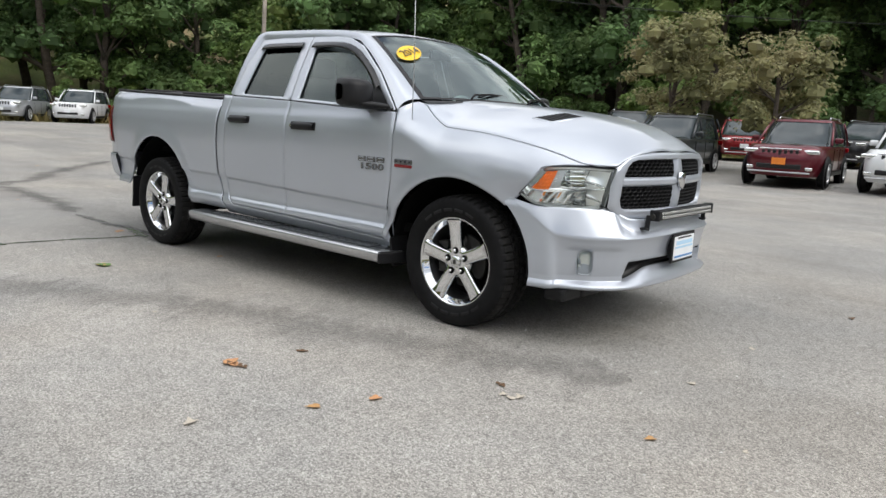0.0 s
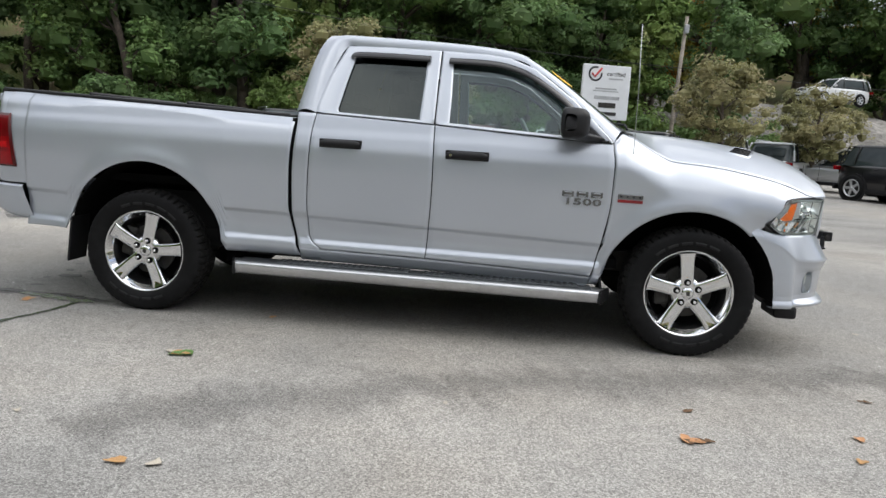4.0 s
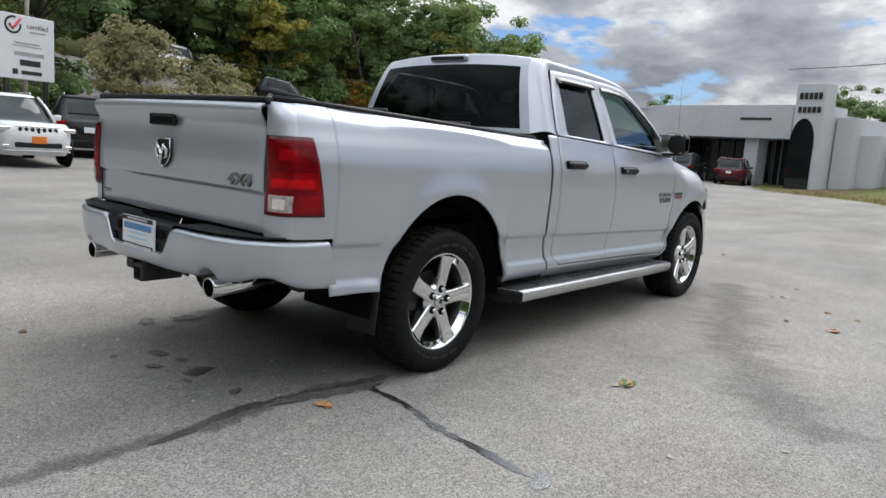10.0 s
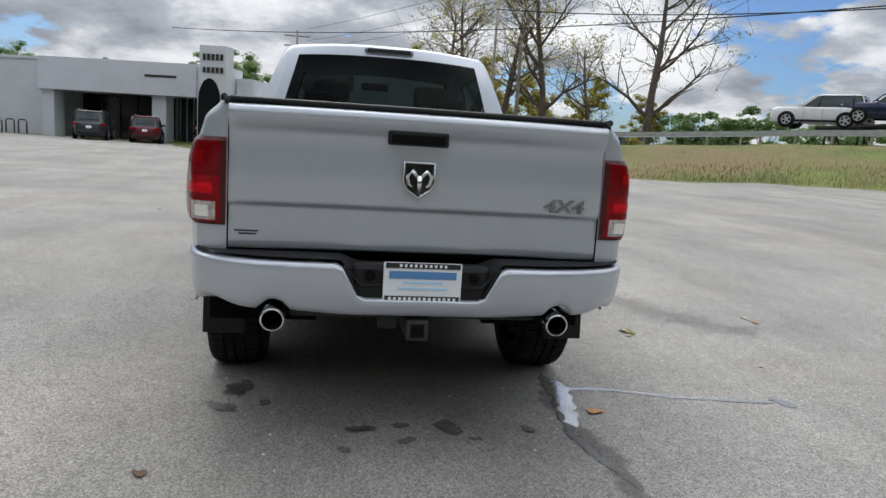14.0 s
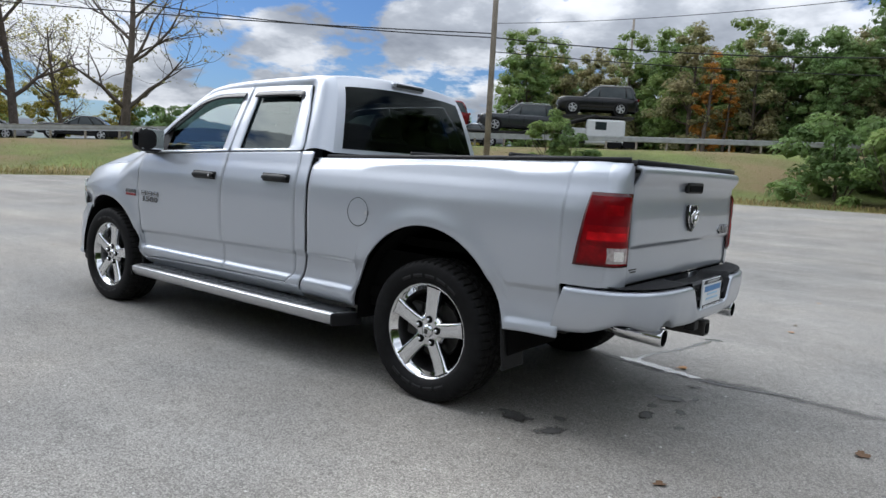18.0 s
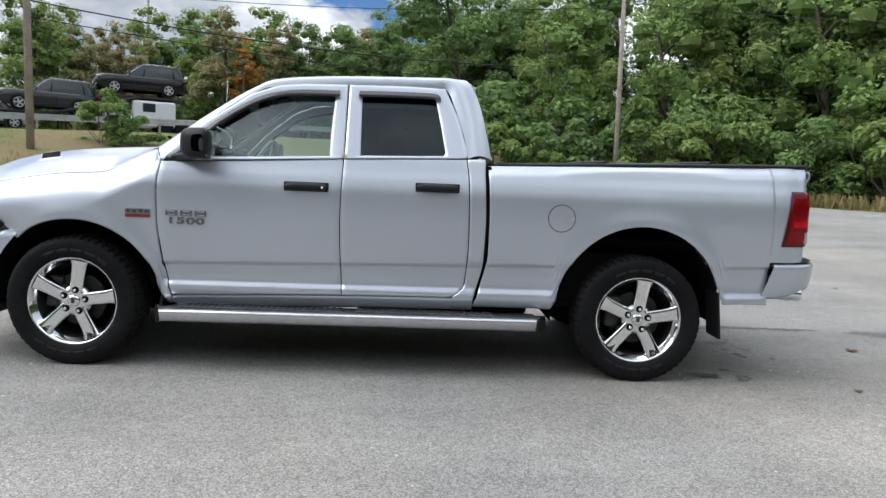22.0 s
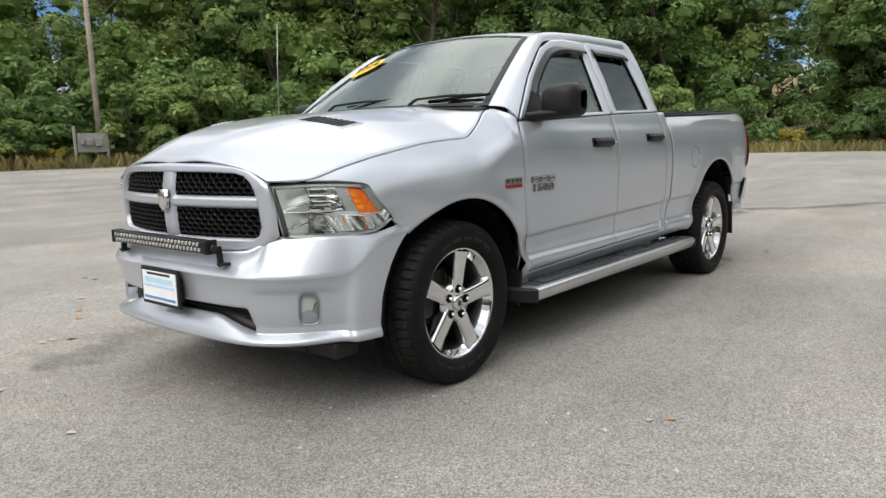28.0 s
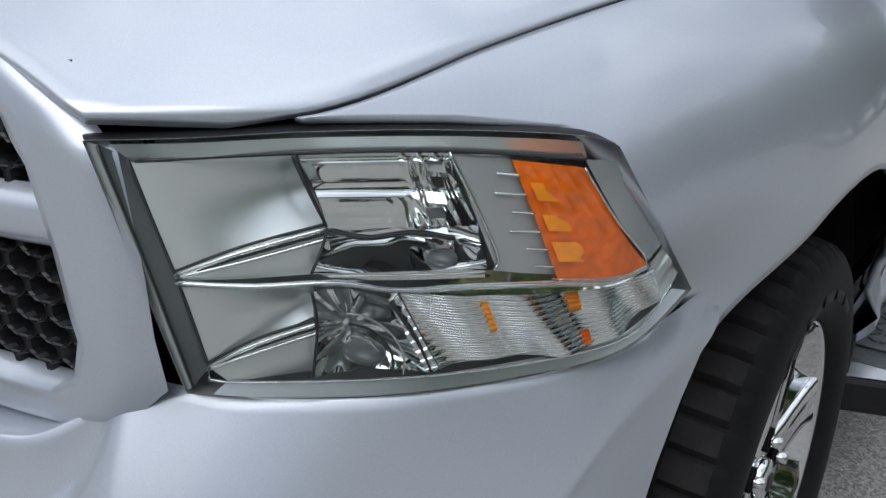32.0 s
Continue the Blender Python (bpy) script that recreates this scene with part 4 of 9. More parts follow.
lo_, li_ = full_loop(half_out), full_loop(half_in)
rows_ = []
for j in range(9):
    s = j / 8
    row = []
    n_ = len(lo_)
    for i in range(n_):
        for k in range(4):
            f = k / 4
            a, b = lo_[i], lo_[(i + 1) % n_]
            c, d = li_[i], li_[(i + 1) % n_]
            yo, zo = a[0] + (b[0] - a[0]) * f, a[1] + (b[1] - a[1]) * f
            yi, zi = c[0] + (d[0] - c[0]) * f, c[1] + (d[1] - c[1]) * f
            y, z = yi + (yo - yi) * s, zi + (zo - zi) * s
            edge = -0.030 * max(0, 1 - s * 6) ** 2 - 0.016 * max(0, (s - 0.7) / 0.3) ** 2
            row.append((grille_x(y, z) + edge, y, z))
    rows_.append(row)
grille = loft_rows("grille", rows_, M["paint"], truck, closed=True, flip=False, label="silver grille surround with a crossbar")


def bar(name, a, b, half, horiz):
    """A rounded grille bar between two (y, z) ends."""
    rows = []
    for i in range(25):
        s = i / 24
        y, z = a[0] + (b[0] - a[0]) * s, a[1] + (b[1] - a[1]) * s
        row = []
        for k in range(-5, 6):
            t = k / 5
            off = half * t
            yy, zz = (y, z + off) if horiz else (y + off, z)
            row.append((grille_x(yy, zz) - 0.004 - 0.022 * abs(t) ** 4, yy, zz))
        rows.append(row)
    return loft_rows(name, rows, M["paint"], grille, flip=not horiz)


bar("crossbar", (0.575, 0.938), (-0.575, 0.938), 0.027, True)
bar("upright", (0, 1.075), (0, 0.775), 0.050, False)


# honeycomb inserts, one for each opening
def honeycomb(name, y0, y1, z0, z1):
    w, h = 0.043, 0.027
    verts, faces = [], []
    cols = int((y1 - y0) / w) + 2
    rws = int((z1 - z0) / (h * 0.78)) + 2
    for r in range(rws):
        for c in range(cols):
            cy = y0 + (c + (0.5 if r % 2 else 0)) * w
            cz = z0 + r * h * 0.78
            if cy > y1 + w * 0.3 or cz > z1 + h * 0.3:
                continue
            base = len(verts)
            shape = ((-0.5, -0.22), (-0.27, -0.5), (0.27, -0.5), (0.5, -0.22), (0.5, 0.22), (0.27, 0.5), (-0.27, 0.5), (-0.5, 0.22))
            for sc, dx in ((1.02, -0.030), (0.93, -0.022), (0.82, -0.024), (0.76, -0.055)):
                for px, pz in shape:
                    yy, zz = cy + px * w * sc, cz + pz * h * sc
                    verts.append((grille_x(yy, zz) + dx, yy, zz))
            for ring_i in range(3):
                for k in range(8):
                    q = (k + 1) % 8
                    faces.append((base + ring_i * 8 + k, base + ring_i * 8 + q, base + ring_i * 8 + 8 + q, base + ring_i * 8 + 8 + k))
    return link_mesh(name, verts, faces, M["mesh_black"], grille, False, "black honeycomb insert")


for s in (1, -1):
    for z0, z1 in ((0.968, 1.062), (0.786, 0.91)):
        honeycomb("grille_insert", min(s * 0.052, s * 0.565), max(s * 0.052, s * 0.565), z0, z1)
grid_mesh("grille_backing", lambda u, v: (grille_x((2 * u - 1) * 0.6, 0.76 + 0.31 * v) - 0.075, (2 * u - 1) * 0.6, 0.76 + 0.31 * v), 12, 6, M["dark_cavity"], grille)
# shield emblem: plain shield with two plain curls
rows_ = []
for s, dx in ((1.0, 0.0), (1.0, 0.012), (0.8, 0.02), (0.05, 0.016)):
    rows_.append([(2.745 + dx, s * y, 0.945 + s * z) for y, z in ((-0.034, 0.045), (0.034, 0.045), (0.038, 0.0), (0.030, -0.035), (0.0, -0.062), (-0.030, -0.035), (-0.038, 0.0))])
emblem = loft_rows("shield_emblem", rows_, M["chrome"], grille, closed=True, label="chrome shield emblem")

# lamps --------------------------------------------------------------
LAMP_TOP = [(2.640, 0.626, 1.010), (2.590, 0.682, 1.012), (2.52, 0.738, 1.015), (2.43, 0.81, 1.014), (2.352, 0.876, 1.008), (2.322, 0.895, 0.998)]
LAMP_LOW = [(2.598, 0.655, 0.795), (2.56, 0.70, 0.789), (2.48, 0.775, 0.785), (2.39, 0.842, 0.788), (2.295, 0.904, 0.802), (2.222, 0.934, 0.852)]


def lamp_pt(u, v, depth=0.0):
    a = along(LAMP_LOW, u * 5)
    b = along(LAMP_TOP, u * 5)
    p = a.lerp(b, v)
    out = Vector((0.62, 0.72, 0.05)).normalized()
    p = p + out * (0.016 * math.sin(math.pi * min(max(u, 0), 1)) * math.sin(math.pi * min(max(v, 0), 1)))
    return p - out * depth


def lamp_quad(name, corners, depth, mat, parent, nu=16, nv=10, label=""):
    """A sheet behind the lens. corners: (u, v) lower inner, lower outer, upper outer, upper inner; depth: metres, or a function of the fractions."""
    (u0, v0), (u1, v1), (u2, v2), (u3, v3) = corners

    def fn(p, q):
        u = (u0 * (1 - p) + u1 * p) * (1 - q) + (u3 * (1 - p) + u2 * p) * q
        v = (v0 * (1 - p) + v1 * p) * (1 - q) + (v3 * (1 - p) + v2 * p) * q
        return tuple(lamp_pt(u, v, depth(p, q) if callable(depth) else depth))
    return grid_mesh(name, fn, nu, nv, mat, parent, label=label)


def lamp_line(name, pts, r, mat, parent, taper=None):
    """A thin moulded edge through (u, v, depth) points."""
    return tube(name, polyline([lamp_pt(*p) for p in pts], 7 * len(pts)), r, mat, parent, 6, taper=taper)


def dish(p, q, deep, at=(0.5, 0.5)):
    return deep * max(0.0, 1 - ((p - at[0]) ** 2 + (q - at[1]) ** 2) / 0.5)


def build_lamp():
    lamp = new("headlight")
    lamp.parent = truck
    tagged(lamp, "clear headlight with an amber side marker")
    lamp_quad("housing", ((0, 0), (1, 0), (1, 1), (0, 1)), 0.075, M["lamp_grey"], lamp, 20, 12)
    loop = [(k / 16, 0.0) for k in range(16)] + [(1.0, k / 8) for k in range(8)] + [(1 - k / 16, 1.0) for k in range(16)] + [(0.0, 1 - k / 8) for k in range(8)]
    loft_rows("housing_wall", [[tuple(lamp_pt(u, v, d)) for u, v in loop] for d in (0.0, 0.03, 0.075)], M["lamp_grey"], lamp, closed=True)
    loft_rows("gasket", [[tuple(lamp_pt(0.5 + (u - 0.5) * (1 + g), 0.5 + (v - 0.5) * (1 + (1.6 if v > 0.5 else 0.9) * g), d)) for u, v in loop] for g, d in ((0.0, 0.004), (0.018, 0.008), (0.034, 0.03))], M["black_plastic"], lamp, closed=True)
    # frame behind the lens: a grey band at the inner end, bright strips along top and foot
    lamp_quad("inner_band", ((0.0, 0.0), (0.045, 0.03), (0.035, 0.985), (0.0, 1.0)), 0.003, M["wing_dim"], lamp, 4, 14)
    lamp_quad("inner_band", ((0.045, 0.03), (0.105, 0.10), (0.088, 0.93), (0.035, 0.985)), lambda p, q: 0.004 + 0.012 * p, M["lamp_band"], lamp, 4, 14)
    lamp_line("band_edge", ((0.040, 0.02, 0.003), (0.044, 0.5, 0.003), (0.034, 0.98, 0.003)), 0.0014, M["lamp_dark"], lamp)
    lamp_line("band_edge", ((0.112, 0.11, 0.006), (0.108, 0.48, 0.006), (0.086, 0.93, 0.006)), 0.0016, M["lamp_dark"], lamp)
    lamp_quad("top_strip", ((0.095, 0.915), (0.81, 0.905), (0.80, 0.975), (0.06, 0.985)), lambda p, q: 0.010 - 0.007 * q, M["wing"], lamp, 24, 3)
    lamp_line("top_edge", ((0.10, 0.925, 0.006), (0.37, 0.930, 0.006), (0.58, 0.925, 0.006), (0.80, 0.90, 0.006)), 0.0016, M["lamp_dark"], lamp)
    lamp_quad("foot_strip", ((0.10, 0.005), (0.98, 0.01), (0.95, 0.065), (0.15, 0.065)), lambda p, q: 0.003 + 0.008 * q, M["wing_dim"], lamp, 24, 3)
    lamp_line("foot_edge", ((0.11, 0.12, 0.005), (0.15, 0.066, 0.005), (0.5, 0.070, 0.005), (0.80, 0.055, 0.005), (0.95, 0.12, 0.005)), 0.0014, M["chrome_bright"], lamp)
    # satin wings at the inner end, sinking towards the bowls
    lamp_quad("inner_wing", ((0.108, 0.52), (0.383, 0.676), (0.364, 0.915), (0.092, 0.920)), lambda p, q: 0.006 + 0.026 * p ** 1.5 + 0.012 * math.sin(math.pi * q) * p, M["wing"], lamp, 18, 14)
    lamp_quad("inner_wing", ((0.108, 0.488), (0.374, 0.498), (0.383, 0.655), (0.11, 0.51)), lambda p, q: 0.006 + 0.018 * p, M["wing"], lamp, 14, 6)
    lamp_quad("inner_wing", ((0.112, 0.14), (0.331, 0.318), (0.335, 0.45), (0.108, 0.475)), lambda p, q: 0.006 + 0.028 * p ** 1.5 + 0.010 * math.sin(math.pi * q) * p, M["wing"], lamp, 18, 12)
    lamp_quad("inner_wing", ((0.15, 0.066), (0.30, 0.085), (0.331, 0.295), (0.113, 0.125)), lambda p, q: 0.006 + 0.018 * p, M["wing"], lamp, 12, 6)
    # paired bright fins that rise from the inner corners
    for (u0, v0), (u1, v1) in (((0.108, 0.512), (0.384, 0.668)), ((0.112, 0.132), (0.332, 0.314))):
        um, vm = (u0 + u1) / 2, (v0 + v1) / 2 + 0.012
        lamp_line("fin", ((u0, v0, 0.004), (um, vm, 0.007), (u1, v1, 0.014)), 0.0022, M["chrome_bright"], lamp)
        lamp_line("fin", ((u0, v0 - 0.01, 0.004), (um, vm - 0.035, 0.008), (u1, v1 - 0.035, 0.014)), 0.0018, M["chrome_bright"], lamp)
        lamp_line("fin_seam", ((u0, v0 + 0.012, 0.005), (um, vm + 0.018, 0.009), (u1, v1 + 0.014, 0.016)), 0.0013, M["lamp_dark"], lamp)
        lamp_line("fin_seam", ((u0, v0 - 0.004, 0.006), (um, vm - 0.018, 0.010), (u1, v1 - 0.018, 0.016)), 0.0014, M["lamp_dark"], lamp)
    # upper bowl: a fluted scoop over a smooth dish
    lamp_quad("reflector_bowl", ((0.386, 0.672), (0.598, 0.655), (0.579, 0.925), (0.368, 0.930)),
              lambda p, q: 0.010 + 0.030 * math.sin(math.pi * min(1, q * 1.15)) ** 0.8 + (0.0022 * math.sin(60 * (p - 0.62)) * min(1, (p - 0.62) * 8) if p > 0.62 else 0.0), M["chrome_bright"], lamp, 66, 28)
    lamp_quad("reflector_bowl", ((0.345, 0.515), (0.598, 0.495), (0.602, 0.655), (0.386, 0.668)),
              lambda p, q: 0.008 + dish(p, q, 0.034, (0.5, 0.7)) + 0.0016 * math.sin(18 * p + 6 * q) * p, M["chrome_bright"], lamp, 44, 20)
    lamp_quad("bowl_lip", ((0.375, 0.49), (0.60, 0.462), (0.598, 0.500), (0.343, 0.520)), lambda p, q: 0.006 + 0.006 * math.sin(math.pi * q), M["chrome_bright"], lamp, 20, 4)
    lamp_line("seam", ((0.366, 0.925, 0.006), (0.374, 0.80, 0.010), (0.385, 0.668, 0.014)), 0.0026, M["lamp_dark"], lamp, 0.0012)
    lamp_line("seam", ((0.385, 0.668, 0.013), (0.368, 0.60, 0.010), (0.343, 0.518, 0.006)), 0.0014, M["lamp_dark"], lamp)
    lamp_line("seam", ((0.385, 0.665, 0.013), (0.44, 0.632, 0.012), (0.505, 0.640, 0.014), (0.56, 0.612, 0.012)), 0.0024, M["lamp_dark"], lamp)
    lamp_line("bowl_edge", ((0.580, 0.922, 0.005), (0.600, 0.74, 0.006), (0.617, 0.54, 0.006), (0.606, 0.487, 0.005)), 0.0016, M["chrome_bright"], lamp)
    for k in range(7):
        q = 0.52 + 0.055 * k
        lamp_quad("ladder_step", ((0.512 + 0.006 * k, q), (0.545 + 0.004 * k, q - 0.005), (0.545 + 0.004 * k, q + 0.032), (0.512 + 0.006 * k, q + 0.036)), lambda p, r, k=k: 0.013 + 0.006 * (p if k % 2 else 1 - p) + 0.003 * r, M["chrome_bright"] if k % 3 else M["lamp_band"], lamp, 3, 3)
    # lower bowl with its shield and arcs
    lamp_quad("reflector_bowl", ((0.302, 0.085), (0.472, 0.078), (0.443, 0.405), (0.336, 0.446)), lambda p, q: 0.008 + dish(p, q, 0.036) + 0.0012 * math.cos(9 * math.atan2(q - 0.5, p - 0.4)), M["chrome_bright"], lamp, 36, 30)
    for r in (0.085, 0.13, 0.17):
        lamp_line("bowl_arc", [(0.372 + r * 0.42 * math.cos(w), 0.17 + r * math.sin(w) * 1.1, 0.010) for w in np.linspace(-0.5, 1.5, 9)], 0.0012, M["chrome_bright"] if r != 0.13 else M["lamp_dark"], lamp)
    lamp_quad("bowl_side", ((0.472, 0.078), (0.492, 0.088), (0.458, 0.438), (0.443, 0.405)), lambda p, q: 0.008 + 0.004 * abs(math.sin(q * 24)), M["chrome_bright"], lamp, 6, 50)
    lamp_line("seam", ((0.336, 0.446, 0.007), (0.328, 0.30, 0.010), (0.300, 0.09, 0.007)), 0.0014, M["lamp_dark"], lamp)
    lamp_line("seam", ((0.447, 0.40, 0.006), (0.470, 0.22, 0.006), (0.480, 0.085, 0.006)), 0.0022, M["lamp_dark"], lamp, 0.001)
    for u, v, r in ((0.535, 0.535, 0.012), (0.385, 0.17, 0.016)):
        bm = bmesh.new()
        bmesh.ops.create_uvsphere(bm, u_segments=18, v_segments=12, radius=r)
        bmesh.ops.scale(bm, vec=(1.0, 1.35, 0.62), verts=bm.verts)
        bmesh.ops.translate(bm, vec=lamp_pt(u, v, 0.022), verts=bm.verts)
        part("bulb_shield", bm, M["lamp_band"], lamp, smooth=True)
    # bright divider between the chambers, running back to a point
    lamp_line("divider", ((0.106, 0.482, 0.003), (0.25, 0.480, 0.003), (0.376, 0.486, 0.003), (0.458, 0.447, 0.003), (0.58, 0.432, 0.003), (0.703, 0.408, 0.003), (0.80, 0.372, 0.003), (0.90, 0.330, 0.003)), 0.0026, M["chrome_bright"], lamp)
    lamp_quad("divider_ledge", ((0.458, 0.432), (0.905, 0.318), (0.90, 0.350), (0.60, 0.482)), lambda p, q: 0.004 + 0.006 * q, M["chrome_bright"], lamp, 20, 4)
    # grey bezel with bright ribs, then the amber marker
    lamp_quad("side_bezel", ((0.612, 0.480), (0.705, 0.430), (0.668, 0.915), (0.582, 0.922)), lambda p, q: 0.008 + 0.004 * p, M["lamp_grey"], lamp, 8, 10)
    for k in range(6):
        v = 0.84 - 0.072 * k
        ue = 0.668 + 0.034 * (0.921 - v) / 0.496
        lamp_line("bezel_rib", ((ue - (0.045 if k in (1, 3) else 0.030), v + 0.004, 0.009), (ue + 0.002, v - 0.002, 0.005)), 0.0011, M["chrome_bright"], lamp)
    amber = lamp_quad("amber_marker", ((0.702, 0.425), (0.900, 0.343), (0.790, 0.868), (0.669, 0.895)), lambda p, q: 0.006 + 0.0014 * abs(math.sin(14 * p)) * abs(math.sin(16 * q)), M["amber"], lamp, 42, 48, "glossy amber side marker")
    for p0, p1, q0, q1 in ((0.10, 0.36, 0.66, 0.80), (0.08, 0.36, 0.42, 0.55), (0.06, 0.40, 0.16, 0.33)):
        def uv(p, q):
            return (0.702 * (1 - p) + 0.900 * p) * (1 - q) + (0.668 * (1 - p) + 0.784 * p) * q, (0.425 * (1 - p) + 0.343 * p) * (1 - q) + (0.915 * (1 - p) + 0.892 * p) * q
        lamp_quad("amber_cell", (uv(p0, q0), uv(p1, q0), uv(p1 - 0.04, q1), uv(p0, q1)), lambda p, q: 0.0035 + 0.004 * p, M["amber_light"], amber, 6, 6)
    lamp_line("amber_edge", ((0.702, 0.425, 0.004), (0.80, 0.385, 0.004), (0.898, 0.345, 0.004), (0.845, 0.62, 0.004), (0.791, 0.868, 0.004)), 0.0012, M["chrome_bright"], lamp)
    # ribbed turn signal in the lower outer chamber

    def ribs(p, q):
        return 0.009 + 0.0019 * math.sin(2 * math.pi * 13 * q + 1.2 * math.sin(7 * p)) + 0.0075 * math.sin(9 * p + 2 * q) + 0.0040 * math.sin(23 * p + 1.5 * q)
    TS = ((0.494, 0.088), (0.905, 0.075), (0.905, 0.316), (0.460, 0.432))
    lamp_quad("turn_signal", TS, ribs, M["chrome_bright"], lamp, 80, 105, "ribbed clear turn signal")

    def ts(p, q):
        return (TS[0][0] * (1 - p) + TS[1][0] * p) * (1 - q) + (TS[3][0] * (1 - p) + TS[2][0] * p) * q, (TS[0][1] * (1 - p) + TS[1][1] * p) * (1 - q) + (TS[3][1] * (1 - p) + TS[2][1] * p) * q
    # amber reflections in the ribs, laid on as coloured patches
    for p0, p1, q0, q1, mat in ((0.25, 0.285, 0.46, 0.90, "amber_light"), (0.56, 0.635, 0.64, 0.95, "amber_light"), (0.57, 0.63, 0.06, 0.30, "amber")):
        lamp_quad("lens_patch", (ts(p0, q0), ts(p1, q0), ts(p1, q1), ts(p0, q1)), lambda p, q, a=p0, b=p1, c=q0, d=q1: ribs(a + (b - a) * p, c + (d - c) * q) - 0.0009 + 0.003 * (abs(2 * p - 1) ** 3), M[mat], lamp, 10, 40)
    lamp_quad("outer_wing", ((0.90, 0.075), (0.985, 0.14), (0.975, 0.34), (0.905, 0.32)), lambda p, q: 0.006 + 0.003 * math.sin(9 * q), M["wing"], lamp, 8, 10)
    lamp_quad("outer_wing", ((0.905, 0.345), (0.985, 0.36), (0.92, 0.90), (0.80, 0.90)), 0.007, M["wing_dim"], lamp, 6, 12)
    lens = lamp_quad("lens", ((0, 0), (1, 0), (1, 1), (0, 1)), -0.004, M["lens"], lamp, 28, 16)
    lens.visible_shadow = False
    return lamp


M["amber_light"] = surface("amber_cell", (0.95, 0.34, 0.02), 0.15, coat=0.6, grain=(60, 0.2))
M["lamp_band"] = surface("lamp_band", (0.16, 0.175, 0.178), 0.3, 0.4, grain=(10, 0.06))
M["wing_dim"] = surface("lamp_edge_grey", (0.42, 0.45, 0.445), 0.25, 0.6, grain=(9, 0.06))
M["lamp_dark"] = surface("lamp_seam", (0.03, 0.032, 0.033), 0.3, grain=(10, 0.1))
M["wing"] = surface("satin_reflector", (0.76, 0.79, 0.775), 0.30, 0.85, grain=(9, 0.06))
lamp_l = build_lamp()
lamp_r = new("headlight")
lamp_r.parent = truck
tagged(lamp_r, "clear headlight with an amber side marker")
for o in list(lamp_l.children):
    m_ = mirrored(o)
    m_.parent = lamp_r
    m_.visible_shadow = o.visible_shadow

# front bumper -----------------------------------------------------------------
PLAN = [(2.79, 0.0), (2.787, 0.15), (2.776, 0.32), (2.754, 0.48), (2.708, 0.62), (2.622, 0.735), (2.508, 0.822), (2.39, 0.872), (2.28, 0.906), (2.15, 0.926)]
bump_top = curve_table([(0, 0.722), (0.3, 0.724), (0.53, 0.738), (0.60, 0.764), (0.66, 0.797), (0.75, 0.790), (0.86, 0.790), (0.90, 0.799), (0.912, 0.813), (0.920, 0.824), (0.928, 0.774)])
bump_in = curve_table([(0, 0.042), (0.45, 0.044), (0.53, 0.054), (0.6, 0.078), (0.66, 0.090), (0.73, 0.076), (0.8, 0.056), (0.90, 0.010), (0.928, -0.004)])
# front edge of the scoop under the grille, shoulder line, and lower edge of the intake slot
scoop_z = curve_table([(0, 0.666), (0.45, 0.664), (0.53, 0.668), (0.59, 0.702), (0.655, 0.792), (0.70, 0.79)])
scoop_in = curve_table([(0, 0.028), (0.5, 0.030), (0.59, 0.060), (0.655, 0.088)])
shoulder_z = curve_table([(0, 0.634), (0.5, 0.630), (0.75, 0.628), (0.82, 0.631), (0.866, 0.642), (0.89, 0.672), (0.91, 0.735), (0.928, 0.765)])
FOG_Y, FOG_Z, FOG_W, FOG_H = 0.774, 0.492, 0.047, 0.071


def fog_dent(y, z):
    """How far the bumper steps back behind the fog light's pocket."""
    r = (abs((y - FOG_Y) / (FOG_W * 0.62)) ** 4 + abs((z - FOG_Z) / FOG_H) ** 4) ** 0.25
    return 0.060 * (1 - smooth01(0.72, 0.94, r))


def slot_low(y):
    return 0.446 - 0.058 * smooth01(0.30, 0.58, y)


def slot_high(y):
    return 0.494 - 0.078 * smooth01(0.525, 0.580, y) ** 1.5


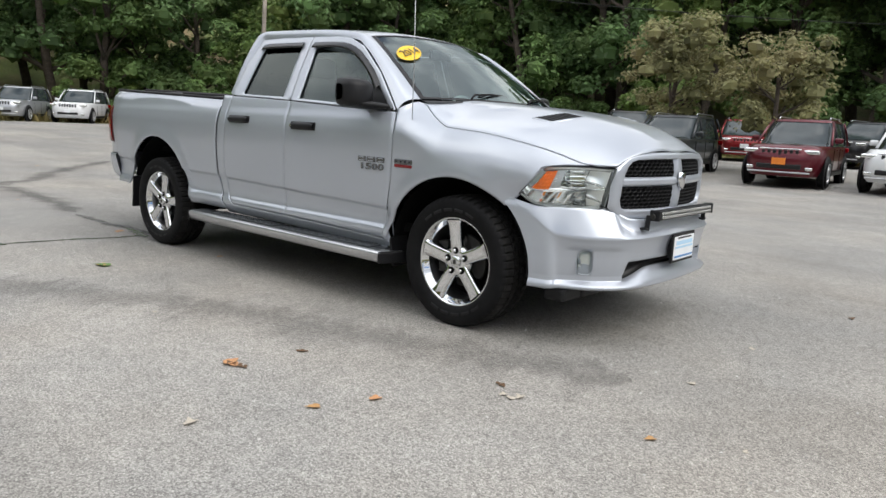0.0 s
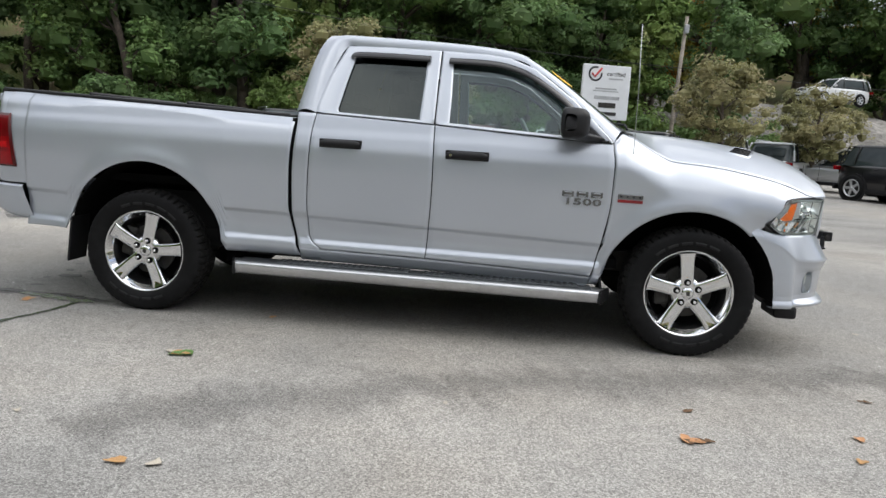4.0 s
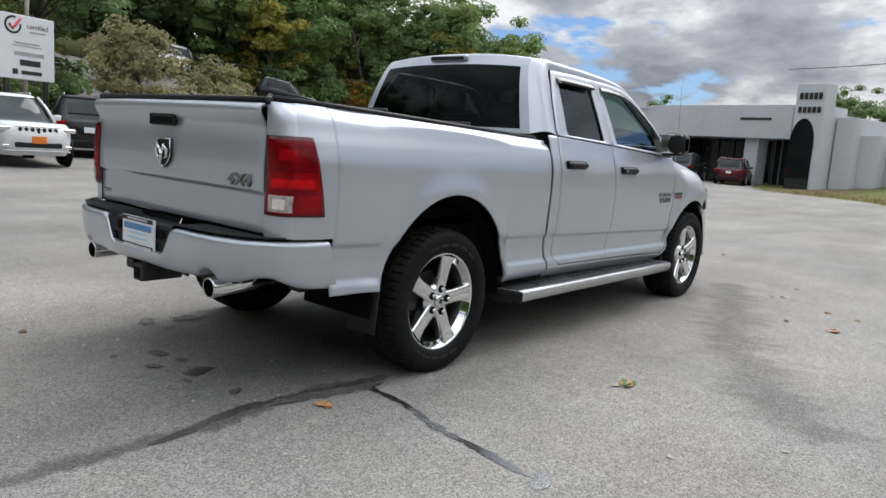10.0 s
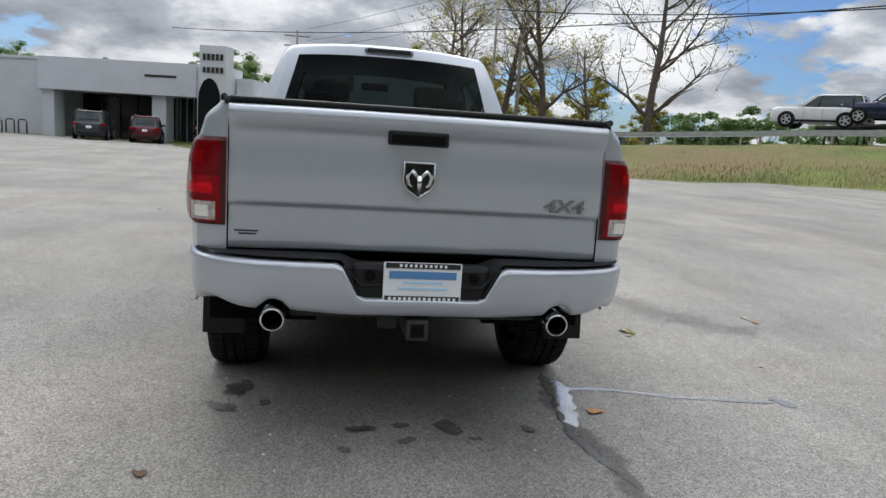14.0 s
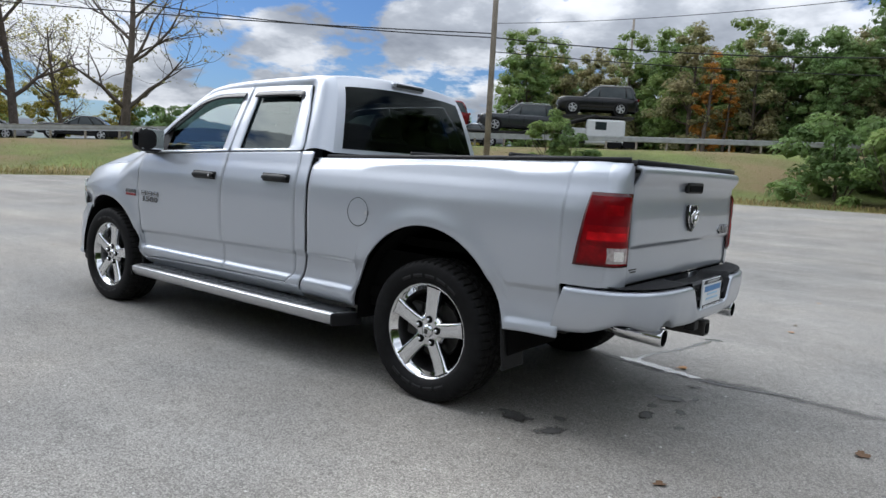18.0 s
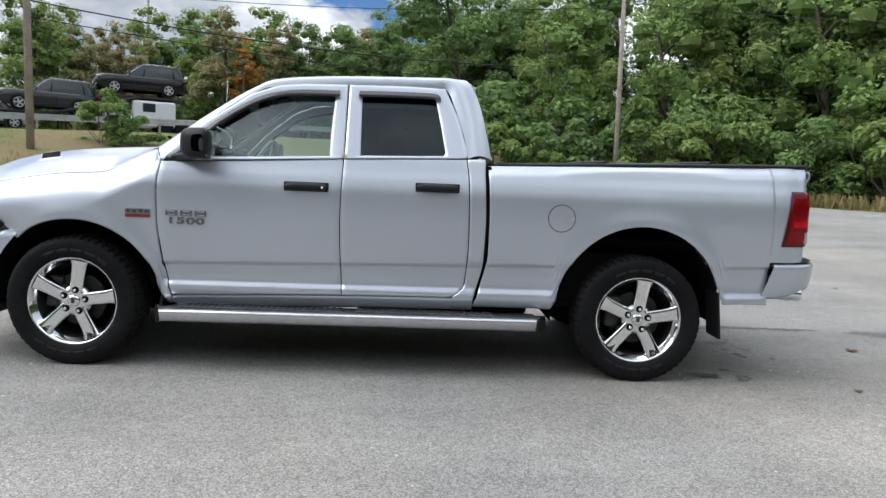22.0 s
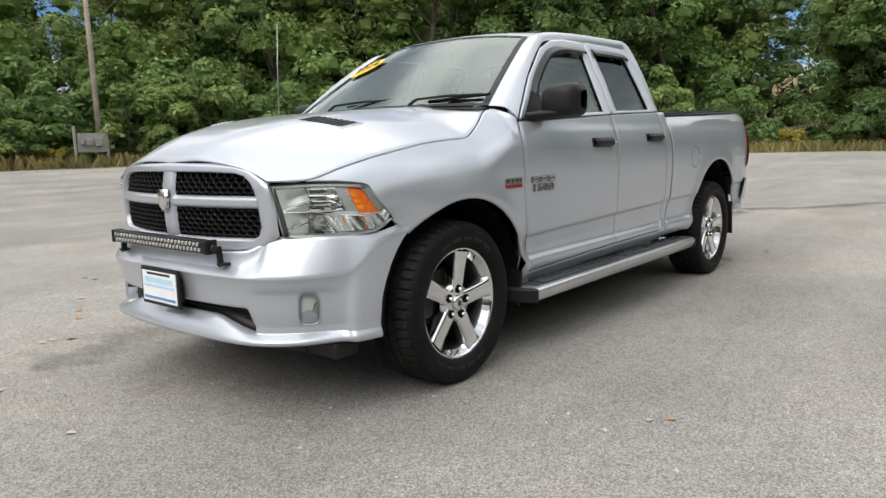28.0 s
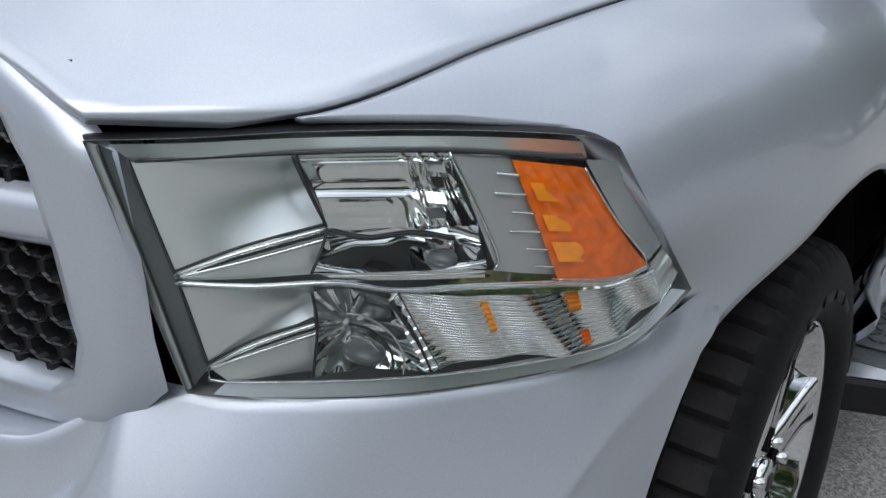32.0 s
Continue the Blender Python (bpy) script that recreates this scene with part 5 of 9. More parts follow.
def bumper_profile(y):
    """Points (height, inset from the plan line) down the bumper at the distance y from the middle."""
    top, inn, ez, ei, cz = bump_top(y), bump_in(y), scoop_z(y), scoop_in(y), shoulder_z(y)
    corner = smooth01(0.60, 0.66, y)
    if y > 0.66:
        ez, ei = top - 0.002, inn - 0.001
    rows = [(top - 0.002, inn + 0.050 * (1 - corner)), (top, inn + 0.004 * (1 - corner))]
    for f, g in ((0.97, 1.0), (0.80, 0.93), (0.58, 0.78), (0.36, 0.56), (0.18, 0.32), (0.06, 0.12), (0.0, 0.0)):
        rows.append((ez + (top - ez) * f, ei + (inn - ei) * g))
    # upper slope down to the shoulder
    for f in (0.93, 0.75, 0.5, 0.28, 0.10):
        rows.append((cz + (ez - cz) * f, ei * f - 0.0015 * corner * math.sin(math.pi * f)))
    rows.append((cz, 0.0))
    rows.append((cz - 0.006, 0.0022))
    recess = 0.008 * smooth01(0.52, 0.66, y) * (1 - smooth01(0.80, 0.86, y))
    for f, off, k in ((0.75, 0.0075, 0), (0.45, 0.013, 0), (0.10, 0.0185, 0), (0.0, 0.0205, 1)):
        rows.append((0.568 + (cz - 0.568) * f - 0.005 * k, off + recess * k))
    for z, off in ((0.552, 0.023), (0.540, 0.025), (0.525, 0.027), (0.510, 0.029)):
        rows.append((z, off + recess))
    # the slot, open over the middle; its lower edge drops towards the ends
    wide = 1 - smooth01(0.550, 0.576, y)
    low = slot_low(y)
    high = slot_high(y)
    face = 0.033 + recess
    rows.append((high + 0.004, 0.031 + recess))
    rows.append((high, face + 0.004 * wide))
    for f, deep in ((0.92, 0.060), (0.72, 0.066), (0.45, 0.066), (0.2, 0.066), (0.04, 0.062)):
        rows.append((low + (high - low) * f, face + deep * wide))
    rows.append((low, face + 0.026 * wide))
    # the lower lip
    lip = 0.006 * smooth01(0.20, 0.58, y) * (1 - smooth01(0.62, 0.86, y))
    end = smooth01(0.74, 0.88, y)
    for f, g in ((0.9, 0.88), (0.65, 0.60), (0.38, 0.30), (0.16, 0.10)):
        rows.append((0.358 + (low - 0.358) * f, (face + 0.022 * (1 - smooth01(0.20, 0.60, y))) * (g + 0.3 * end * (1 - g)) - lip * (1 - g)))
    for z, off in ((0.356, 0.0), (0.346, 0.003), (0.340, 0.012), (0.337, 0.05), (0.340, 0.14)):
        rows.append((z, off - lip + 0.012 * end))
    out = [(z, off + (fog_dent(y, z) if 0.40 < z < 0.58 else 0.0)) for z, off in rows]
    wheel_end = smooth01(0.85, 0.925, y)
    return [(z, off * (1 - 0.5 * wheel_end) if off > 0 else off) for z, off in out]


def bumper_columns(n=150):
    P = polyline([(x, y, 0) for x, y in PLAN], n)
    cols = []
    for i, p in enumerate(P):
        d = (P[min(i + 1, n - 1)] - P[max(i - 1, 0)]).normalized()
        nrm = Vector((d.y, -d.x, 0))
        col = [p - nrm * off + Vector((0, 0, z)) for z, off in bumper_profile(p.y)]
        # the tail of the bumper is cut by the wheel arch
        k = smooth01(0.80, 0.926, p.y)
        for c in col:
            h = ARCH_R ** 2 - (c.z - HUB_Z) ** 2
            edge = max(FRONT_AXLE + (math.sqrt(h) if h > 0 else 0) + 0.012, 2.10)
            c.x += (edge - 2.15) * k ** 2
            if c.z < 0.80:
                c.y += 0.004 * k
        cols.append((p, nrm, [tuple(c) for c in col]))
    return cols


COLUMNS = bumper_columns()
bumper = loft_rows("front_bumper", [[(x, -y, z) for x, y, z in c[2]] for c in COLUMNS[:0:-1]] + [c[2] for c in COLUMNS], M["paint"], truck, flip=True,
                   label="silver front bumper with an open lower slot")
# black lining of the intake slot, with one thin bar across it
lining = []
for p, nrm, _ in COLUMNS:
    if p.y < 0.556:
        low, high = slot_low(p.y), slot_high(p.y)
        lining.append([tuple(p - nrm * off + Vector((0, 0, z))) for z, off in ((high - 0.0025, 0.041), (high - 0.008, 0.088), (low + 0.010, 0.088), (low + 0.0025, 0.061))])
loft_rows("lower_intake", [[(x, -y, z) for x, y, z in c] for c in lining[:0:-1]] + lining, M["mesh_black"], bumper, flip=True)
bar_line = [c[1] for c in lining[:-4:4]]
tube("intake_bar", [(x + 0.012, -y, 0.466 - 0.03 * smooth01(0.3, 0.56, y)) for x, y, z in bar_line[:0:-1]] + [(x + 0.012, y, 0.466 - 0.03 * smooth01(0.3, 0.56, y)) for x, y, z in bar_line], 0.004, M["black_plastic"], bumper, 6)
fog_col = min(COLUMNS, key=lambda c: abs(c[0].y - FOG_Y))
fog_at = fog_col[0] - fog_col[1] * 0.033
for s in (1, -1):
    fog = new("fog_light")
    fog.parent = bumper
    fog.matrix_basis = pose(fog_at.x, s * fog_at.y, FOG_Z, 0, 0, s * math.degrees(math.atan2(fog_col[1].y, fog_col[1].x)))
    tagged(fog, "clear fog light in a rounded satin pocket")
    for nm, mat, rows_ in (("pocket", M["paint"], ((1.0, -0.016), (0.995, -0.004), (0.97, 0.0), (0.94, -0.005), (0.93, -0.012))),
                           ("fog_reflector", M["wing"], ((0.935, -0.010), (0.90, -0.020), (0.74, -0.034), (0.5, -0.040), (0.25, -0.043), (0.02, -0.044))),
                           ("fog_lens", M["lens"], ((0.935, -0.007), (0.7, -0.003), (0.4, -0.001), (0.02, 0.0)))):
        ring_rows = []
        for k_, dx in rows_:
            ring_rows.append([(dx, FOG_W * k_ * math.copysign(abs(math.cos(a)) ** 0.55, math.cos(a)), FOG_H * k_ * math.copysign(abs(math.sin(a)) ** 0.55, math.sin(a))) for a in np.linspace(0, 2 * math.pi, 41)[:-1]])
        loft_rows(nm, ring_rows, mat, fog, closed=True, flip=False)
    # bright folded plate beside the bulb
    link_mesh("mirror_plate", [(-0.040, s * 0.002, -0.052), (-0.040, s * 0.030, -0.040), (-0.012, s * 0.045, 0.030), (-0.030, s * 0.024, 0.018)], [(0, 1, 2, 3)], M["chrome_bright"], fog, False)
    box("bumper_skirt", (0.14, 0.26, 0.08), (2.42, s * 0.70, 0.30), M["black_plastic"], bumper, 0.02)
box("air_dam", (0.08, 1.3, 0.08), (2.46, 0, 0.30), M["black_plastic"], bumper, 0.02)
# number plate: dealer's card in a black frame, writing as plain bars
plate = box("front_plate", (0.014, 0.33, 0.178), (2.800, 0.0, 0.545), M["black_plastic"], truck, 0.006, label="white dealer plate in a black frame")
box("plate_bracket", (0.032, 0.27, 0.12), (2.779, 0.0, 0.545), M["black_plastic"], plate, 0.006)
box("plate_face", (0.004, 0.295, 0.142), (2.8085, 0, 0.545), M["plate_white"], plate, 0.002)
box("ink_bar", (0.002, 0.24, 0.024), (2.811, 0, 0.575), M["ink_pale"], plate, 0)
box("ink_bar", (0.002, 0.26, 0.012), (2.811, 0, 0.548), M["ink_pale"], plate, 0)
box("ink_bar", (0.002, 0.27, 0.012), (2.811, 0, 0.492), M["ink_blue"], plate, 0)
box("ink_bar", (0.002, 0.20, 0.010), (2.811, 0, 0.605), M["ink_black"], plate, 0)
# light bar on the bumper
lbar = box("light_bar", (0.055, 0.80, 0.056), (2.785, 0.0, 0.757), M["black_plastic"], truck, 0.008, label="black light bar with two rows of small lamps")
for k in range(26):
    for z in (0.7455, 0.7685):
        y = -0.368 + k * 0.722 / 25 + (0.010 if z < 0.757 else 0)
        o = cyl("lamp_cup", 0.0088, 0.006, (2.8135, y, z), M["led"], lbar, "X", 12)
for s in (1, -1):
    box("end_cap", (0.06, 0.018, 0.062), (2.785, s * 0.405, 0.757), M["black_plastic"], lbar, 0.006)
    box("bracket", (0.028, 0.014, 0.088), (2.752, s * 0.418, 0.714), M["black_plastic"], lbar, 0.005, Euler((radians(9 * s), 0, 0)).to_matrix())
    box("bracket_foot", (0.06, 0.045, 0.012), (2.734, s * 0.430, 0.681), M["black_plastic"], lbar, 0.004)
    cyl("bolt", 0.016, 0.02, (2.78, s * 0.42, 0.752), M["dark_metal"], lbar, "Y", 6)

# bonnet vents
for s in (1, -1):
    def vent(u, v, grow=0.0, lift=0.004):
        y = 0.35 - grow + (0.21 + 2 * grow) * u
        x = 2.255 - 0.10 * u - (0.12 + 2 * grow) * (1 - v) + grow
        return (x, s * y, bonnet_z(x, y) + lift)
    vt = grid_mesh("bonnet_vent", lambda u, v: vent(u, v, 0.0, 0.004), 8, 5, M["mesh_black"], bonnet, flip=s < 0)
    rim_rows = []
    loop = [(0, 0), (0.5, 0), (1, 0), (1, 0.5), (1, 1), (0.5, 1), (0, 1), (0, 0.5)]
    for g, l in ((0.012, 0.0), (0.008, 0.006), (0.0, 0.006), (0.0, 0.001)):
        rim_rows.append([vent(u, v, g, l) for u, v in loop])
    loft_rows("vent_rim", rim_rows, M["paint"], bonnet, closed=True, flip=s < 0)
    for k in range(1, 8):
        u = k / 8
        tube("vent_slat", [vent(u, 0.03, 0, 0.006), vent(u, 0.97, 0, 0.006)], 0.0025, M["black_plastic"], bonnet, 5)

# cowl and wipers
grid_mesh("cowl", lambda u, v: (1.33 + 0.09 * (1 - abs(2 * u - 1) ** 2) + 0.05 * v - 0.005, (2 * u - 1) * 0.79, 1.352 + 0.022 * (1 - abs(2 * u - 1) ** 2) - 0.012 * v), 20, 3, M["black_plastic"], truck)
for s, y0 in ((1, 0.30), (1, -0.38)):
    base = Vector((1.405, y0, 1.385))
    tip = Vector((1.27, y0 + 0.42, 1.425)) if y0 > 0 else Vector((1.31, y0 + 0.52, 1.43))
    wp = tube("wiper", [base, base + Vector((-0.01, 0.05, 0.03)), base.lerp(tip, 0.5) + Vector((0.0, 0, 0.022)), tip], 0.008, M["black_plastic"], truck, 6)
    tube("wiper_blade", [base.lerp(tip, 0.25) + Vector((-0.02, 0, 0.008)), tip + Vector((-0.005, 0.05, 0.0))], 0.007, M["rubber"], wp, 5)

# year sticker on the windscreen: yellow oval
def sticker(u, v):
    a = 2 * math.pi * u
    r = Vector((math.cos(a), math.sin(a))) * (0.02 + 0.98 * v)
    p = Vector(screen_fn(0.13 + 0.086 * r.x + 0.024 * r.y, 0.60 + 0.108 * r.y + 0.025 * r.x))
    return tuple(p + Vector((0.008, 0, 0.010)))


grid_mesh("year_sticker", sticker, 28, 4, M["yellow"], truck, label="yellow oval year sticker")
f0, f1, f2 = (Vector(screen_fn(0.20, 0.85)), Vector(screen_fn(0.13, 0.85)), Vector(screen_fn(0.165, 0.90)))
ax = (f0 - f1).normalized() * 1
up_ = (f2 - (f0 + f1) / 2)
up_ = (up_ - ax * up_.dot(ax)).normalized()
nrm = ax.cross(up_)


def lettering(name, body, size, origin, right, up, mat, parent, depth=0.001, bold=0.0, stretch=1.0):
    cu = bpy.data.curves.new(name, "FONT")
    cu.body, cu.size, cu.extrude, cu.offset = body, size, depth, bold
    cu.align_x, cu.align_y = "CENTER", "CENTER"
    tmp = bpy.data.objects.new(name, cu)
    scene.collection.objects.link(tmp)
    me = bpy.data.meshes.new_from_object(tmp.evaluated_get(bpy.context.evaluated_depsgraph_get()))
    bpy.data.objects.remove(tmp)
    right, up = Vector(right).normalized(), Vector(up).normalized()
    out = right.cross(up)
    m = Matrix((right * stretch, up, out)).transposed().to_4x4()
    m.translation = origin
    me.transform(m)
    me.materials.clear()
    me.materials.append(mat)
    o = new(name, me)
    o.parent = parent
    return o


mid = Vector(screen_fn(0.135, 0.60)) + Vector((0.011, -0.004, 0.014))
RIGHT_ = Vector((0, 1, 0)) * 1.0
slope = (Vector(screen_fn(0.135, 0.70)) - Vector(screen_fn(0.135, 0.50))).normalized()
across = (Vector(screen_fn(0.18, 0.60)) - Vector(screen_fn(0.09, 0.60))).normalized()
lettering("year_digits", "2014", 0.098, mid, (across + 0.35 * slope), (slope - 0.35 * across), M["ink_black"], truck)

# ---------------------------------------------------------------- rear end
M["badge_gate"] = surface("gate_badge", (0.23, 0.235, 0.245), 0.13, 1.0, grain=(30, 0.2))
gate_x = curve_table([(0.80, -2.785), (0.84, -2.792), (0.975, -2.790), (1.0, -2.806), (1.1, -2.806), (1.22, -2.80), (1.27, -2.802), (1.31, -2.826), (1.345, -2.84), (1.372, -2.832), (1.383, -2.80), (1.386, -2.76)])


def gate_fn(u, v):
    z = 0.805 + 0.581 * v
    y = (2 * u - 1) * 0.776
    return (gate_x(z) - 0.012 * (1 - abs(2 * u - 1) ** 2), y, z - 0.004 * abs(2 * u - 1) ** 3)


tailgate = grid_mesh("tailgate", gate_fn, 30, 60, M["paint"], truck, thick=0.02, flip=True, label="silver tailgate with a moulded top lip")
box("gate_handle", (0.02, 0.25, 0.060), (-2.832, 0.03, 1.280), M["black_plastic"], tailgate, 0.012)
box("gate_handle_recess", (0.012, 0.22, 0.036), (-2.84, 0.03, 1.276), M["dark_cavity"], tailgate, 0.008)
rows_ = []
for s, dx in ((1.0, 0.0), (1.0, -0.010), (0.86, -0.014), (0.84, -0.008), (0.05, -0.008)):
    rows_.append([(-2.822 + dx, 0.02 + s * y, 1.118 + s * z) for y, z in ((-0.064, 0.068), (0.064, 0.068), (0.066, -0.012), (0.048, -0.046), (0.0, -0.078), (-0.048, -0.046), (-0.066, -0.012))])
em = loft_rows("shield_emblem", rows_, M["dark_metal"], tailgate, closed=True, flip=True, label="dark shield emblem with chrome curls")
rows_ = []
loft_rows("shield_rim", [[(-2.834 - d, 0.02 + s * y, 1.118 + s * z) for y, z in ((-0.064, 0.068), (0.064, 0.068), (0.066, -0.012), (0.048, -0.046), (0.0, -0.078), (-0.048, -0.046), (-0.066, -0.012))] for s, d in ((1.02, 0), (1.0, 0.004), (0.93, 0.0))], M["chrome"], em, closed=True, flip=True)
for s in (1, -1):
    tube("curl", [(-2.842, 0.02 + s * 0.008, 1.125), (-2.846, 0.02 + s * 0.03, 1.152), (-2.844, 0.02 + s * 0.048, 1.13), (-2.842, 0.02 + s * 0.044, 1.095), (-2.842, 0.02 + s * 0.028, 1.088)], 0.012, M["chrome"], em, 8, taper=0.007)
tube("curl_stem", [(-2.842, 0.02, 1.13), (-2.846, 0.02, 1.095), (-2.842, 0.02, 1.058)], 0.016, M["chrome"], em, 8, taper=0.006)
lettering("drive_badge", "4X4", 0.078, (-2.815, -0.615, 1.03), (0, -1, 0), (0, -0.2, 1), M["badge_gate"], tailgate, 0.004, 0.002, 1.35).scale = (1, 1, 1)
for k, (w, z) in enumerate(((0.125, 0.873), (0.09, 0.861))):
    box("ink_bar", (0.001, w, 0.007), (-2.7945, 0.69, z), M["dark_metal"], tailgate, 0)
box("gate_gap", (0.02, 1.56, 0.02), (-2.765, 0, 0.797), M["dark_cavity"], truck, 0)
for s in (1, -1):
    box("gate_seam", (0.03, 0.006, 0.56), (-2.775, s * 0.779, 1.09), M["dark_cavity"], truck, 0)

# rear lamps
def tail_pt(u, v, lift):
    """On the rear corner: u from the flank to the gate, v from bottom to top."""
    z = 0.893 + 0.348 * v
    x0 = -2.70 - 0.045 * (1 - abs(2 * ((z - 0.52) / 0.86) - 1))
    if u < 0.45:
        s = u / 0.45
        x = (-2.595 - 0.055 * v) * (1 - s) + x0 * s
        p = Vector((x, side_y(x, z), z))
        n = Vector((-0.15, 1, 0)).normalized()
    else:
        a = (u - 0.45) / 0.55 * math.pi / 2
        y0 = side_y(x0, z)
        p = Vector((x0 - (2.795 + x0) * math.sin(a), 0.786 + (y0 - 0.786) * math.cos(a) ** 0.8, z))
        n = Vector((-math.sin(a) - 0.1, math.cos(a) + 0.15, 0)).normalized()
    edge = min(u, 1 - u, v, 1 - v)
    return tuple(p + n * (lift + 0.010 * min(1, edge / 0.06)))


def tail_sheet(name, u0, u1, v0, v1, lift, mat, parent, nu, nv):
    return grid_mesh(name, lambda u, v: tail_pt(u0 + (u1 - u0) * u, v0 + (v1 - v0) * v, lift), nu, nv, mat, parent, flip=True)


tl = new("taillight")
tl.parent = truck
tagged(tl, "red wraparound taillight with a clear reverse lens")
tail_sheet("red_lens", 0, 1, 0, 1, 0.004, M["red_lens"], tl, 28, 28)
for u0, u1, v0, v1 in ((0, 1, 0.955, 1.0), (0, 1, 0.0, 0.03), (0, 0.06, 0.03, 0.955), (0.965, 1, 0.03, 0.955)):
    tail_sheet("lens_edge", u0, u1, v0, v1, 0.0055, M["red_rim"], tl, 24 if u1 - u0 > 0.5 else 3, 14 if v1 - v0 > 0.5 else 2)
tail_sheet("lamp_chamber", 0.06, 0.965, 0.56, 0.955, 0.0058, M["red_deep"], tl, 24, 10)
tail_sheet("lamp_glow_band", 0.16, 0.90, 0.36, 0.47, 0.0058, M["red_bright"], tl, 20, 5)
tail_sheet("bulb_cap", 0.50, 0.80, 0.70, 0.84, 0.0066, M["red_lens"], tl, 8, 6)
for k_ in range(5):
    tail_sheet("lens_rib", 0.10, 0.94, 0.285 + 0.012 * k_, 0.290 + 0.012 * k_, 0.0068, M["red_deep"], tl, 20, 1)
tail_sheet("reverse_lens", 0.50, 0.93, 0.055, 0.265, 0.0062, M["reverse_lens"], tl, 10, 6)
tail_sheet("reverse_bulb", 0.66, 0.86, 0.09, 0.22, 0.0075, M["reflector"], tl, 6, 4)
tlr = new("taillight")
tlr.parent = truck
tagged(tlr, "red wraparound taillight with a clear reverse lens")
for o in list(tl.children):
    mirrored(o).parent = tlr

# rear bumper
RPLAN = [(-2.985, 0.0), (-2.985, 0.3), (-2.978, 0.5), (-2.955, 0.65), (-2.91, 0.78), (-2.83, 0.885), (-2.73, 0.930), (-2.62, 0.952), (-2.528, 0.962)]


def rear_bumper_rows():
    P = polyline([(x, y, 0) for x, y in RPLAN], 44)
    cols = []
    for i, p in enumerate(P):
        d = (P[min(i + 1, len(P) - 1)] - P[max(i - 1, 0)]).normalized()
        nrm = Vector((-d.y, d.x, 0))
        k = smooth01(0.24, 0.335, p.y)
        top = 0.645 + (0.782 - 0.645) * k
        low = 0.572 + 0.01 * smooth01(0.3, 0.5, p.y)
        notch = 0.045 * math.exp(-((p.y - 0.585) / 0.055) ** 4)
        low += notch
        low += 0.035 * math.exp(-((p.y - 0.87) / 0.10) ** 2) - 0.045 * smooth01(0.89, 0.962, p.y)
        col = []
        for f, off in ((1.0, 0.10), (1.0, 0.03), (0.985, 0.012), (0.95, 0.003), (0.88, 0.0), (0.6, 0.004), (0.3, 0.012), (0.12, 0.02), (0.03, 0.028), (0.0, 0.04), (0.0, 0.12)):
            z = low + (top - low) * f
            out = 0.012 * math.exp(-((p.y - 0.585) / 0.08) ** 4) * (1 - f)
            col.append(tuple(p - nrm * (off - out) + Vector((0.07 * (0.5 - f) * smooth01(0.945, 0.962, p.y), 0, z))))
        cols.append(col)
    return [[(x, -y, z) for x, y, z in c] for c in cols[:0:-1]] + cols


rb = loft_rows("rear_bumper", rear_bumper_rows(), M["paint"], truck, flip=False, label="silver step bumper with a black tread pad")
# tread pad on top
def pad_fn(u, v):
    y = (2 * u - 1) * 0.90
    ay = abs(y)
    x = float(np.interp(ay, [0, 0.3, 0.5, 0.65, 0.78, 0.875, 0.9], [-2.968, -2.968, -2.962, -2.94, -2.893, -2.815, -2.765]))
    inner = -2.80 + 0.1 * smooth01(0.78, 0.9, ay)
    k = smooth01(0.24, 0.335, ay)
    return (x + (inner - x) * v, y, 0.792 - (1 - k) * 0.10 * (1 - v * 0.7) + 0.004 + 0.006 * math.sin(math.pi * min(v * 3, 1)))


pad = grid_mesh("step_pad", pad_fn, 60, 8, M["pad"], rb, flip=True)
box("plate_recess", (0.06, 0.56, 0.16), (-2.925, 0.0, 0.70), M["black_plastic"], rb, 0.02)
for s in (1, -1):
    cyl("plate_lamp", 0.022, 0.02, (-2.955, s * 0.21, 0.735), M["dark_cavity"], rb, "X", 18)
    box("recess_cheek", (0.05, 0.03, 0.15), (-2.95, s * 0.285, 0.705), M["black_plastic"], rb, 0.01, Euler((radians(s * -24), 0, 0)).to_matrix())
rp = box("rear_plate", (0.012, 0.315, 0.165), (-2.968, 0.0, 0.712), M["plate_white"], truck, 0.004, label="white dealer plate in the bumper recess")
box("ink_bar", (0.002, 0.30, 0.022), (-2.9755, 0, 0.783), M["ink_black"], rp, 0)
box("ink_bar", (0.002, 0.27, 0.030), (-2.9755, 0, 0.745), M["ink_blue"], rp, 0)
box("ink_bar", (0.002, 0.16, 0.010), (-2.9755, 0, 0.715), M["ink_pale"], rp, 0)
box("ink_bar", (0.002, 0.20, 0.010), (-2.9755, 0, 0.69), M["ink_pale"], rp, 0)
box("ink_bar", (0.002, 0.30, 0.024), (-2.9755, 0, 0.648), M["ink_black"], rp, 0)
for k in range(14):
    box("ink_glyph", (0.001, 0.012, 0.014), (-2.977, -0.13 + k * 0.02, 0.648), M["plate_white"], rp, 0)
for k in range(10):
    box("ink_glyph", (0.001, 0.010, 0.012), (-2.977, -0.09 + k * 0.02, 0.783), M["plate_white"], rp, 0)
